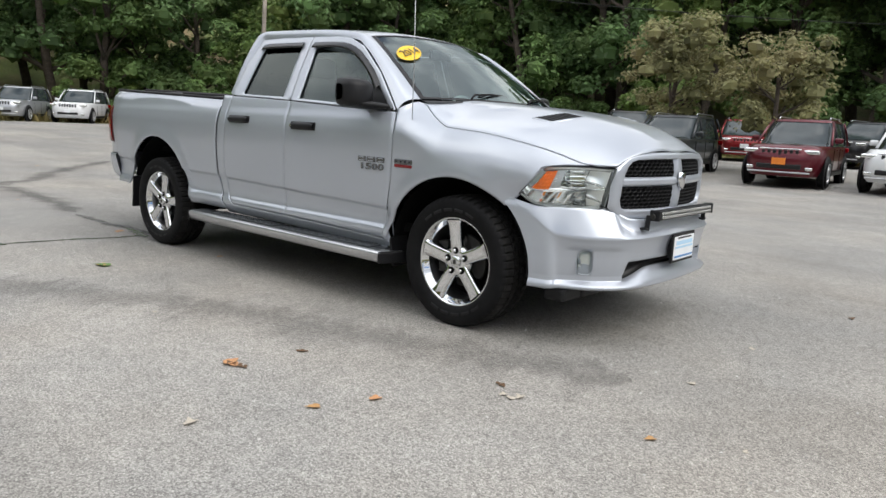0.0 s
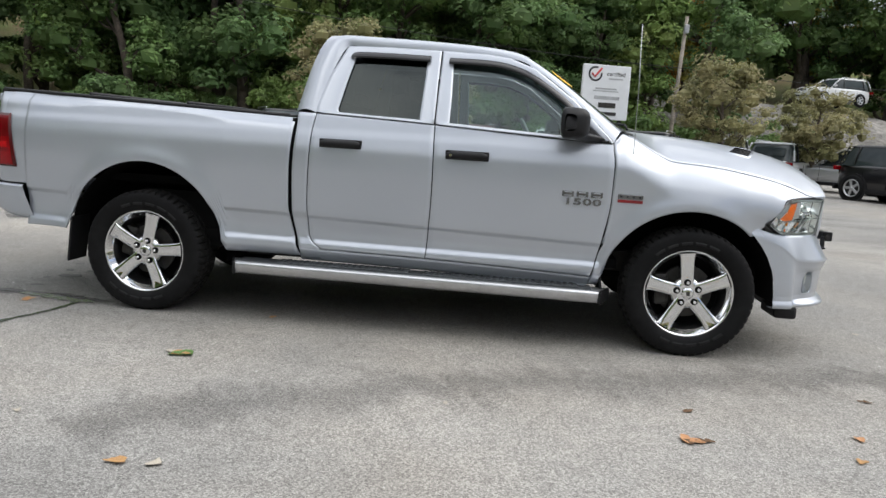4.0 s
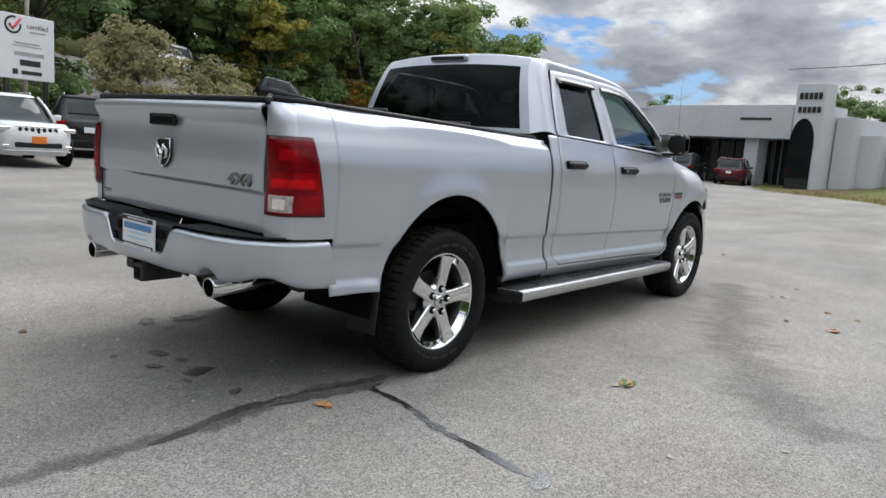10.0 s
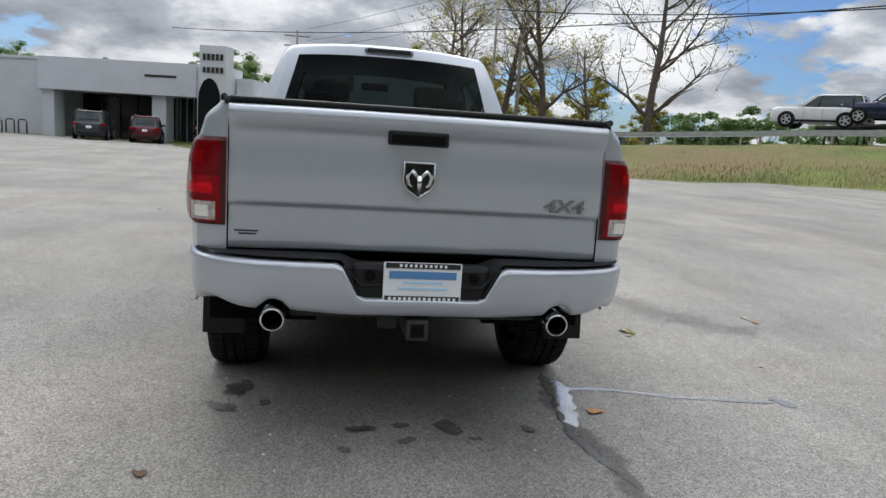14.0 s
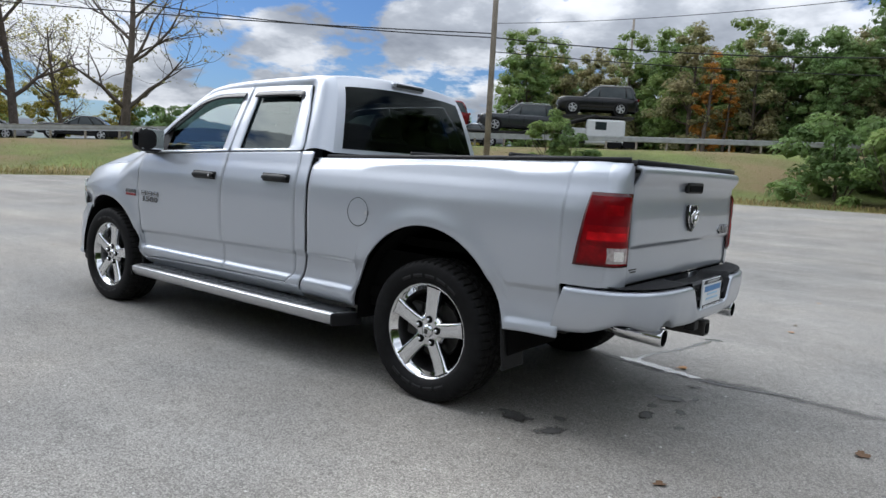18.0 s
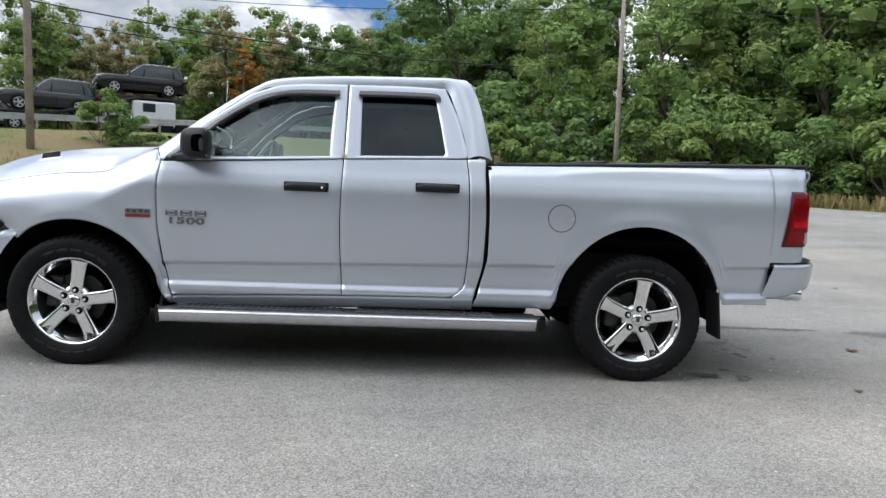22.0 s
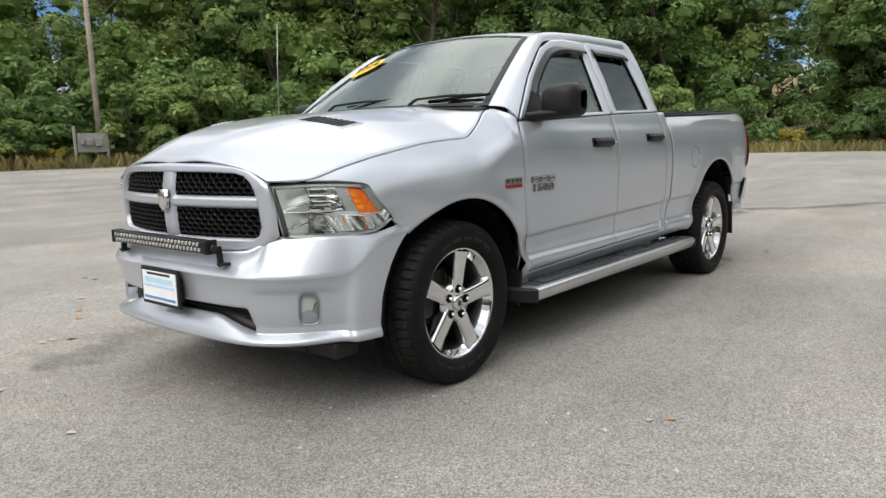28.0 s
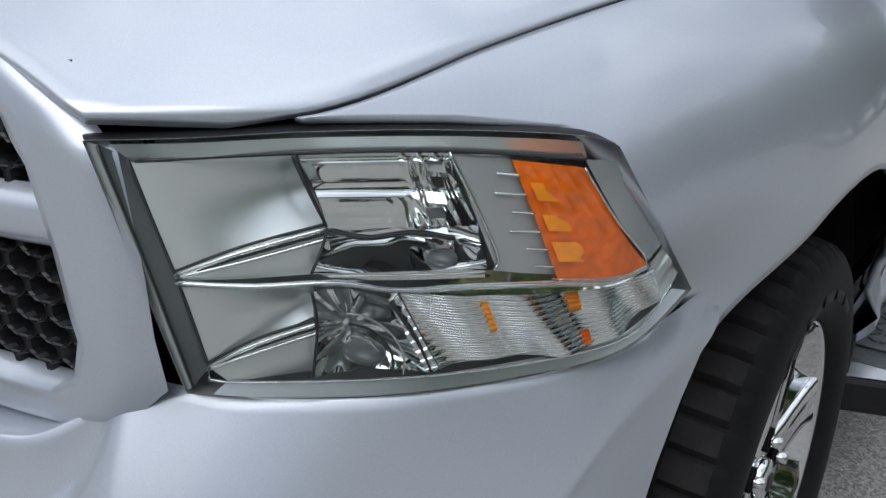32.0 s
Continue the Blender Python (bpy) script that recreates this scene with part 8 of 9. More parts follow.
top1 = (16.8, -26.4, z1 + 14.0)
wire((16.75, -26.4, z1 + 6.3), (37.5, -9.3, z3 + 8.2), 0.5, 0.03)
wire((16.75, -26.4, z1 + 6.5), (60, 14, 9.5), 0.9, 0.03)
wire((16.75, -26.4, z1 + 6.3), (-14, -40, 8.5), 0.9, 0.03)
wire((16.75, -26.4, z1 + 5.6), (-30, -48, 8.5), 1.2)
for dz in (14.0, 12.5, 11.5):
    wire((16.8, -26.4, z1 + dz), (72, 3, z6 + dz * 0.8), 1.0, 0.018)
    wire((16.8, -26.4, z1 + dz), (-45, -60, dz + 3), 1.2, 0.018)
wire((-8.9, -26.2, z2 + 8.4), (-40, -13, 7.2), 0.8, 0.014)
wire((-8.9, -26.2, z2 + 8.2), (16.7, -26.4, z1 + 7.0), 0.5, 0.014)
wire((-30, 20, z7 + 9.3), (9.5, 36, z5 + 5.8), 1.0, 0.016)
wire((9.5, 36, z5 + 5.8), (48, 44, 7.0), 0.8, 0.016)
wire((-30, 20, z7 + 9.3), (-48, 0, 10), 0.5, 0.016)


# ---------------------------------------------------------------- roadside sign
sg = empty("dealer_sign", "white roadside sign on two posts with a red tick mark", "sign")
a_, b_ = Vector((2.78, 19.6, 0)), Vector((4.42, 20.0, 0))
ang = math.atan2(b_.y - a_.y, b_.x - a_.x)
mid_ = (a_ + b_) / 2
zs_ = land(mid_.x, mid_.y)
M["sign_white"] = surface("sign_white", (0.72, 0.74, 0.76), 0.4, grain=(4, 0.04))
sgm = pose(mid_.x, mid_.y, 0, 0, 0, math.degrees(ang))
sg.matrix_world = sgm
sg["label"] = "white roadside sign on two posts with a red tick mark"
box("panel", (1.69, 0.14, 1.82), (0, 0, 3.2), M["sign_white"], sg, 0.02)
for dx in (-0.6, 0.6):
    box("post", (0.12, 0.10, 2.6), (dx, 0.01, zs_ + 1.2), M["dark_metal"], sg, 0.01)
v_, f_ = [], []
for k in range(33):
    a = radians(70 + 300 * k / 32)
    for r in (0.19, 0.25):
        v_.append((-0.42 + r * math.cos(a), -0.076, 3.80 + r * math.sin(a)))
for k in range(32):
    f_.append((2 * k, 2 * k + 1, 2 * k + 3, 2 * k + 2))
link_mesh("ring_mark", v_, f_, M["ink_black"], sg, False)
tube("tick_mark", [(-0.54, -0.08, 3.82), (-0.44, -0.08, 3.70), (-0.20, -0.08, 4.0)], 0.035, M["ink_red"], sg, 6)
lettering("sign_text", "certified", 0.20, Vector((0.32, -0.074, 3.82)), (1, 0, 0), (0, 0, 1), M["dark_metal"], sg, 0.002)
for w, h, x, z in ((0.5, 0.04, 0.32, 3.66), (0.75, 0.05, 0.0, 3.32), (0.9, 0.03, 0.0, 3.24), (0.9, 0.11, 0.05, 3.02), (0.62, 0.17, 0.08, 2.77), (0.16, 0.15, -0.38, 2.50), (0.62, 0.11, 0.12, 2.49)):
    box("mark_bar", (w, 0.01, h), (x, -0.073, z), M["galv"] if z > 3 else M["dark_metal"], sg, 0.0)


# ---------------------------------------------------------------- showroom building
M["wall_panel"] = surface("wall_panel", (0.58, 0.60, 0.64), 0.55, grain=(0.5, 0.05), stain=(3, 0.03))
M["wall_grey"] = surface("wall_panel_grey", (0.46, 0.48, 0.52), 0.55, grain=(0.5, 0.06))
M["dark_glass"] = surface("dark_glass", (0.012, 0.014, 0.016), 0.05, grain=(1, 0.2))
bld = empty("showroom_building", "long low white showroom building with a flat roof and dark openings", "building", pose(46, 10, 0, 0, 0, 76.4))
# local x runs along the front, y points at the lot


def bwall(name, x0, x1, y0, y1, z0, z1, mat="wall_panel", bevel=0.02):
    return box(name, (x1 - x0, y1 - y0, z1 - z0), ((x0 + x1) / 2, (y0 + y1) / 2, (z0 + z1) / 2), M[mat], bld, bevel)


bwall("wall", 10.2, 26, -14, 0, -0.6, 5.15)
bwall("wall", 26.0, 44, -12, -0.3, -0.6, 3.85)
fascia = bwall("fascia", -1.0, 10.2, -1.6, 1.0, 3.15, 5.35)
bwall("wall", -1.0, 10.2, -14, -5, -0.6, 5.2, "wall_grey")
bwall("roof", -1.0, 10.2, -5, -1.6, 5.0, 5.3)
bwall("pillar", 1.3, 2.3, -0.6, 0.6, -0.6, 3.15)
bwall("pillar", 9.3, 10.2, -0.6, 0.6, -0.6, 3.15)
bwall("showroom_glass", 2.3, 9.3, -3.0, -2.9, -0.4, 3.15, "dark_glass", 0)
bwall("showroom_glass", -1.0, 1.3, -1.4, -1.3, -0.4, 3.15, "dark_glass", 0)
for k in range(6):
    bwall("mullion", 2.5 + k * 1.3, 2.58 + k * 1.3, -2.9, -2.8, -0.4, 3.15, "dark_metal", 0)
for k in range(5):
    bwall("mullion", -0.9 + k * 0.5, -0.84 + k * 0.5, -1.3, -1.2, -0.4, 3.15, "galv", 0)
win = bwall("window", 14.2, 23.6, -0.05, 0.02, 3.25, 4.35, "dark_glass", 0)
bwall("window_bar", 18.6, 18.8, -0.05, 0.06, 3.25, 4.35, "dark_metal", 0)
bwall("window", 33.5, 36.2, -0.35, -0.25, 2.1, 3.1, "dark_glass", 0)
for k in range(4):
    bwall("window_bar", 33.5 + k * 0.9, 33.58 + k * 0.9, -0.3, -0.2, 2.1, 3.1, "wall_panel", 0)
bwall("window_bar", 33.5, 36.2, -0.3, -0.2, 2.55, 2.62, "wall_panel", 0)
bwall("door", 29.2, 30.1, -0.35, -0.24, -0.4, 2.2, "dark_metal", 0)
bwall("parapet", 10.2, 26.1, -0.3, 0.08, 5.15, 5.35)
cyl("vent_pipe", 0.12, 0.8, (19, -3, 5.5), M["galv"], bld, "Z", 12)
bwall("wall_lamp", 16.4, 16.7, 0.0, 0.35, 4.7, 4.9, "dark_metal")
tw = bwall("entrance_tower", -3.5, -1.7, 0.9, 2.2, -0.6, 6.5)
bwall("tower_return", -3.5, -1.0, -0.8, 0.9, -0.6, 5.2)
for k in range(5):
    bwall("sign_block", -3.3 + k * 0.29, -3.10 + k * 0.29, 2.2, 2.26, 5.55, 5.95, "dark_metal", 0)
    bwall("sign_block", -3.3 + k * 0.29, -3.10 + k * 0.29, 2.2, 2.26, 4.75, 5.1, "dark_metal", 0)
rows_ = []
for y in (2.21, 2.24):
    rows_.append([(-2.4 + 0.75 * math.cos(a), y, 2.9 + 1.5 * math.sin(a)) for a in np.linspace(0, math.pi, 17)] + [(-3.15, y, -0.3), (-1.65, y, -0.3)])
loft_rows("arched_door", [[(-2.4, 2.24, 1.0)] * 19, rows_[1]], M["dark_glass"], bld, closed=True)
bwall("stepped_wing", -4.7, -3.6, -6, 0.6, -0.6, 4.6)
bwall("stepped_wing", -5.8, -4.7, -7, -0.4, -0.6, 3.6)
bwall("stepped_wing", -7.6, -5.8, -9, -1.5, -0.6, 2.9, "wall_grey")
lg = bwall("logo_bar", 0.4, 2.6, 1.0, 1.05, 4.35, 4.5, "dark_metal", 0)
for k in range(4):
    x = 10.9 + k * 0.9
    rr = empty("bollard_rail", "dark bent-pipe cycle rail before the building", "bike rack", group="bike racks")
    m_ = bld.matrix_world @ Matrix.Translation((x, 1.2, -0.1))
    tube("hoop", [m_ @ Vector((0, 0, -0.3)), m_ @ Vector((0, 0, 0.95)), m_ @ Vector((0.1, 0, 1.05)), m_ @ Vector((0.5, 0, 1.05)), m_ @ Vector((0.6, 0, 0.95)), m_ @ Vector((0.6, 0, -0.3))], 0.05, M["dark_metal"], rr, 6)
# pylon sign and tall lot lamps far beyond
pg = empty("pylon_sign", "tall grey pylon sign on two legs beyond the lot", "sign")
box("sign_panel", (0.3, 3.0, 2.0), (66, 2.4, 3.9), M["wall_grey"], pg, 0.03)
for k in range(3):
    box("mark_bar", (0.02, 2.2, 0.3), (65.84, 2.4, 3.3 + 0.6 * k), M["dark_metal"], pg, 0)
for dy in (-0.9, 0.9):
    box("leg", (0.2, 0.25, 4.4), (66, 2.4 + dy, 1.2), M["wall_grey"], pg, 0.02)
for x, y, h in ((85, 12.5, 9), (92, 3.5, 8), (88, 1.0, 9.5), (80, 14.5, 8.5)):
    lp = empty("lot_lamp", "tall double-headed lot lamp on a steel pole", "street lamp", group="lot lamps")
    tube("mast", [(x, y, -0.5), (x, y, h)], 0.09, M["galv"], lp, 8)
    box("lamp_head", (0.5, 2.0, 0.18), (x, y, h), M["galv"], lp, 0.04)


# rock slope on the hillside
M["rock"] = surface("grey_rock", (0.25, 0.235, 0.215), 0.95, grain=(0.6, 0.3), stain=(3, 0.3), bump=(3, 0.9, 0.2))


def rock_fn(u, v):
    x, y, nn = line_at([(p[0], p[1]) for p in LEDGE], 0.02 + 0.96 * u)
    _, z, _ = near_line(x, y, LEDGE)
    o = -3.5 + 10.5 * v
    px, py = x + nn[0] * o, y + nn[1] * o
    low = land(px, py)
    return (px, py, max(low + 0.05, low + (z - low) * (1 - smooth01(0.25, 1.0, v))) + 0.35 * noise.noise((px * 0.4, py * 0.4, 3)) + 0.16 * noise.noise((px * 1.3, py * 1.3, 5)))


tagged(grid_mesh("rock_slope", rock_fn, 90, 30, M["rock"]), "bare grey rock slope rising behind the lot", "rock", kind="structure")


# ---------------------------------------------------------------- parked vehicles
def car_paint(name, c, metal=0.5):
    return surface(name, c, 0.3, metal, coat=0.7, spec=0.3, grain=(6, 0.04))


PAINT = {"white": car_paint("white_paint", (0.72, 0.73, 0.74), 0.0), "black": car_paint("black_paint", (0.006, 0.006, 0.007), 0.0), "maroon": car_paint("maroon_paint", (0.10, 0.008, 0.015), 0.4),
         "grey": car_paint("grey_paint", (0.040, 0.044, 0.048), 0.4), "silver": car_paint("car_silver", (0.45, 0.46, 0.48), 0.6), "blue": car_paint("navy_paint", (0.02, 0.03, 0.07), 0.5), "red": car_paint("red_paint", (0.22, 0.012, 0.015), 0.4)}
M["car_glass"] = surface("car_glass", (0.035, 0.045, 0.048), 0.03, grain=(2, 0.2))
M["orange_plate"] = surface("orange_card", (0.75, 0.22, 0.03), 0.5, grain=(8, 0.05))


def rounded(x0, x1, w, z, n=40, p=5.0, nose=0.0, tail=0.0):
    """A rounded plan outline at the height z; nose, tail: how far the ends bow."""
    out = []
    cx, hx = (x0 + x1) / 2, (x1 - x0) / 2
    for k in range(n):
        a = 2 * math.pi * (k + 0.5) / n
        ca, sa = math.cos(a), math.sin(a)
        x = math.copysign(abs(ca) ** (2 / p), ca)
        y = math.copysign(abs(sa) ** (2 / p), sa)
        px = cx + hx * x
        bow = (1 - (y * y)) * (nose if x > 0 else -tail) * abs(x) ** 4
        out.append((px + bow, y * w, z))
    return out


def lid(rows):
    """Close the last outline towards its middle."""
    r = rows[-1]
    c = Vector((sum(p[0] for p in r) / len(r), 0, r[0][2]))
    return rows + [[tuple(c + (Vector(p) - c) * 0.55 + Vector((0, 0, 0.012))) for p in r], [tuple(c + (Vector(p) - c) * 0.03 + Vector((0, 0, 0.018))) for p in r]]


def car_wheel(parent, x, y, r, side):
    w = new("wheel")
    w.parent = parent
    v, f = revolve([(r * 0.66, -0.10), (r * 0.93, -0.11), (r, -0.08), (r, 0.08), (r * 0.93, 0.11), (r * 0.66, 0.10)], 28)
    link_mesh("tyre", v, f, M["rubber"], w)
    v, f = revolve([(r * 0.68, 0.10), (r * 0.64, 0.085), (r * 0.60, 0.03), (r * 0.2, 0.03), (0.001, 0.045)], 28)
    link_mesh("rim", v, f, M["dark_metal"], w)
    v, f = revolve([(r * 0.69, 0.095), (r * 0.68, 0.108), (r * 0.63, 0.105), (r * 0.60, 0.07)], 28)
    link_mesh("rim_lip", v, f, M["alu"], w)
    v, f = revolve([(r * 0.17, 0.07), (r * 0.16, 0.09), (0.001, 0.095)], 16)
    link_mesh("hub_cap", v, f, M["alu"], w)
    for k in range(5):
        a = math.radians(90 + 72 * k)
        bm = bmesh.new()
        box_into(bm, (0.085, 0.025, r * 0.56), (0, 0.078, r * 0.36), 0.010)
        bmesh.ops.rotate(bm, verts=bm.verts, matrix=Matrix.Rotation(a, 3, "Y"))
        part("spoke", bm, M["alu"], w)
    w.matrix_basis = pose(x, y, r, 0, 0, 0 if side > 0 else 180)
    return w


def build_car(kind, paint, name, label, orange=False):
    """Shared builder: nose along +x, wheels on z = 0."""
    K = {"suv": dict(L=4.66, W=0.93, belt=1.06, hood=1.03, roof=1.70, cowl=0.78, back=-2.18, r=0.36, wb=2.72, tail=0.10),
         "large_suv": dict(L=5.0, W=0.98, belt=1.12, hood=1.10, roof=1.80, cowl=0.95, back=-2.36, r=0.39, wb=2.95, tail=0.06),
         "sedan": dict(L=4.75, W=0.91, belt=0.95, hood=0.92, roof=1.44, cowl=0.72, back=-1.75, r=0.33, wb=2.8, tail=0.55),
         "jeep": dict(L=4.5, W=0.90, belt=1.20, hood=1.18, roof=1.82, cowl=0.62, back=-2.10, r=0.42, wb=2.95, tail=0.0)}[kind]
    c = empty(name, label, "car")
    h, W = K["L"] / 2, K["W"]
    pm = PAINT[paint]
    rows = [rounded(-h + 0.06, h - 0.10, W * 0.90, 0.26, nose=0.05), rounded(-h + 0.01, h - 0.03, W * 0.97, 0.38, nose=0.08, tail=0.03), rounded(-h, h, W, 0.62, nose=0.10, tail=0.04),
            rounded(-h + 0.01, h - 0.02, W, 0.80, nose=0.09, tail=0.04), rounded(-h + 0.03, h - 0.08, W * 0.985, K["hood"] - 0.10, nose=0.06, tail=0.03), rounded(-h + 0.05, h - 0.22, W * 0.95, K["hood"] - 0.02, nose=0.05, tail=0.02)]
    loft_rows("body", lid(rows), pm, c, closed=True)
    cb, co = K["back"], K["cowl"]
    rise = K["roof"] - K["belt"]
    tl_ = K["tail"]
    rows = [rounded(cb - 0.05, co + 0.22, W * 0.945, K["belt"] - 0.06, p=7), rounded(cb + tl_ * 0.2, co, W * 0.93, K["belt"] + 0.02, p=7), rounded(cb + 0.10 + tl_ * 0.5, co - 0.42 * (0.3 if kind == "jeep" else 1), W * 0.86, K["belt"] + rise * 0.5, p=7, nose=0.05),
            rounded(cb + 0.24 + tl_, co - 0.80 * (0.25 if kind == "jeep" else 1), W * 0.77, K["roof"] - 0.07, p=7, nose=0.06)]
    loft_rows("glasshouse", rows, M["car_glass"], c, closed=True)
    rows = [rounded(cb + 0.20 + tl_, co - 0.76 * (0.25 if kind == "jeep" else 1), W * 0.79, K["roof"] - 0.08, p=7, nose=0.06), rounded(cb + 0.20 + tl_, co - 0.80 * (0.25 if kind == "jeep" else 1), W * 0.78, K["roof"] - 0.035, p=7, nose=0.06), rounded(cb + 0.30 + tl_, co - 0.92 * (0.25 if kind == "jeep" else 1), W * 0.70, K["roof"], p=6, nose=0.06)]
    loft_rows("roof", lid(rows), pm, c, closed=True)
    kk = 0.25 if kind == "jeep" else 1
    for s in (1, -1):
        for n_, (x0, x1) in enumerate(((co + 0.02, co - 0.78 * kk), (0.02 + co * 0.0 - 0.05, -0.12), (cb + 0.62 + tl_ * 0.4, cb + 0.66 + tl_), (cb + 0.06 + tl_ * 0.2, cb + 0.26 + tl_))):
            tube("pillar", [(x0, s * W * 0.935, K["belt"] - 0.02), ((x0 + x1) / 2, s * W * 0.865, K["belt"] + rise * 0.5), (x1, s * W * 0.785, K["roof"] - 0.06)], 0.035 if n_ != 1 else 0.028, pm if n_ in (0, 3) else M["black_plastic"], c, 6)
        for ax in (K["wb"] / 2 + 0.06, -K["wb"] / 2 + 0.06):
            o = cyl("wheel_arch", K["r"] * 1.17, 0.03, (ax, s * (W - 0.008), K["r"]), M["black_plastic"], c, "Y", 28)
            car_wheel(c, ax, s * (W - 0.06), K["r"], s)
        box("sill", (K["wb"] - 2 * K["r"] * 1.1, 0.05, 0.12), (0.06, s * (W - 0.01), 0.34), M["black_plastic"], c, 0.02)
        for x in (0.20, -0.72):
            box("door_handle", (0.18, 0.03, 0.03), (x, s * (W + 0.005), K["belt"] - 0.14), pm, c, 0.01)
        for x in (0.66, -0.28, -1.12):
            box("door_seam", (0.012, 0.012, 0.52), (x, s * (W - 0.0), 0.70), M["dark_cavity"], c, 0)
        box("wing_mirror", (0.12, 0.20, 0.14), (co - 0.20, s * (W + 0.06), K["belt"] + 0.10), pm, c, 0.04)
        if kind != "sedan" and kind != "jeep":
            tube("roof_rail", [(co - 0.95, s * W * 0.66, K["roof"] + 0.0), (co - 1.05, s * W * 0.66, K["roof"] + 0.05), (cb + 0.45, s * W * 0.66, K["roof"] + 0.05), (cb + 0.36, s * W * 0.66, K["roof"] + 0.0)], 0.018, M["alu"], c, 6)
        box("headlight", (0.10, 0.36, 0.10) if kind != "jeep" else (0.08, 0.17, 0.17), (h - 0.09, s * (W - 0.26), K["hood"] - 0.17), M["reflector"], c, 0.03 if kind != "jeep" else 0.07)
        box("fog_light", (0.06, 0.16, 0.08), (h - 0.02, s * (W - 0.27), 0.46), M["reflector"], c, 0.02)
        box("taillight", (0.10, 0.30, 0.14), (-h + 0.03, s * (W - 0.20), K["belt"] - 0.15), M["red_lens"], c, 0.03)
    for k in range(7):
        box("grille_slot", (0.05, 0.075, 0.17 if kind != "jeep" else 0.26), (h + 0.035 - abs(k - 3) * 0.006, (k - 3) * 0.125, K["hood"] - 0.22), M["mesh_black"], c, 0.02)
    box("grille_trim", (0.03, 0.95, 0.03), (h + 0.03, 0, K["hood"] - 0.115), M["chrome"], c, 0.01)
    box("lower_grille", (0.05, 1.0, 0.12), (h + 0.055, 0, 0.50), M["mesh_black"], c, 0.03)
    box("bumper_trim", (0.05, 1.4, 0.04), (h + 0.02, 0, 0.36), M["alu"], c, 0.015)
    box("front_plate", (0.015, 0.31, 0.16), (h + 0.095, 0, 0.62), M["orange_plate"] if orange else M["plate_white"], c, 0.004)
    box("rear_plate", (0.015, 0.31, 0.16), (-h - 0.045, 0, 0.80), M["plate_white"], c, 0.004)
    box("rear_bumper", (0.10, 1.5, 0.16), (-h + 0.0, 0, 0.42), M["black_plastic"], c, 0.04)
    box("rear_window", (0.02, 1.15, rise * 0.5), (cb + 0.06 + tl_ * 0.55, 0, K["belt"] + rise * 0.45), M["car_glass"], c, 0.02, Euler((0, radians(18 + 40 * tl_), 0)).to_matrix())
    if kind == "jeep":
        w = cyl("spare_wheel", 0.38, 0.2, (-h - 0.08, 0, 0.98), M["rubber"], c, "X", 28, bevel=0.04)
    return c


CARS = {}


def car(kind, paint, label, x, y, heading, z=None, orange=False, roll=0.0):
    """heading: degrees of the nose from +x."""
    key = (kind, paint, orange)
    name = {"suv": "suv", "large_suv": "large_suv", "sedan": "sedan", "jeep": "off_road_car"}[kind]
    z = land(x, y) if z is None else z
    m = pose(x, y, z, 0, roll, heading)
    if key not in CARS:
        CARS[key] = build_car(kind, paint, name, label, orange)
        CARS[key].matrix_world = m
        return CARS[key]
    o = copy_thing(CARS[key], m)
    o["label"] = label
    return o


# row facing the truck
car("suv", "grey", "dark grey SUV with an orange front card", -4.35, 16.7, -86, orange=True)
car("suv", "maroon", "maroon SUV with an orange front card, parked in the row", -0.72, 16.5, -86, orange=True)
car("suv", "white", "white SUV with an orange front card, parked in the row", 2.05, 16.8, -93, orange=True)
car("suv", "red", "red SUV far back between the trees", -5.6, 27, -70)
car("large_suv", "black", "black pickup-sized SUV behind the row", -1.2, 28, -100)
car("large_suv", "black", "black SUV seen from behind", -8.6, 22.5, -60)
car("large_suv", "black", "black SUV with its rear towards the lot", 5.6, 20.6, 70)
car("large_suv", "white", "white SUV with red rear lamps in the back row", 8.9, 24.3, 78)
car("large_suv", "white", "white SUV in the back row", 11.8, 25.2, 55)
car("suv", "silver", "silver SUV beside a small tree", 13.6, 24.2, 150)
car("jeep", "black", "black boxy off-road car at the end of the row", 13.2, 18.2, -62)
car("sedan", "silver", "silver saloon parked behind the off-road car", 17.5, 23.5, 200)
car("suv", "black", "black SUV parked nose-on in the lot", 20.0, 17.0, -80)
car("suv", "white", "white SUV seen from behind before the building", 36.0, 21.5, -14)
car("suv", "black", "black SUV parked before the building", 35.0, 25.5, -40)
car("suv", "grey", "dark SUV parked near the building wall", 39.5, 21.5, -20)
car("suv", "black", "black SUV near the building entrance", 33.5, 29.5, -50)
car("large_suv", "grey", "dark pickup-sized car before the showroom", 44.0, 15.5, 10)
car("suv", "maroon", "maroon SUV by the entrance tower", 43.9, 12.2, 10)
car("sedan", "black", "dark saloon beyond the grass strip", 52.0, 5.6, -60)
car("suv", "blue", "navy SUV beyond the grass strip", 47.0, 7.4, -60)
car("sedan", "silver", "silver saloon beyond the grass strip", 60.0, 3.0, -50)
# far corner by the woods
car("large_suv", "silver", "silver SUV at the far edge of the lot", -38.0, 10.3, -38)
car("large_suv", "white", "white SUV at the far edge of the lot", -37.2, 13.2, -38)
car("suv", "maroon", "maroon SUV at the far edge of the lot", -36.0, 16.0, -40)
car("suv", "white", "white SUV with dark roof at the far edge of the lot", -34.4, 18.6, -42)
car("large_suv", "white", "white SUV at the end of the far row", -32.6, 21.0, -42)
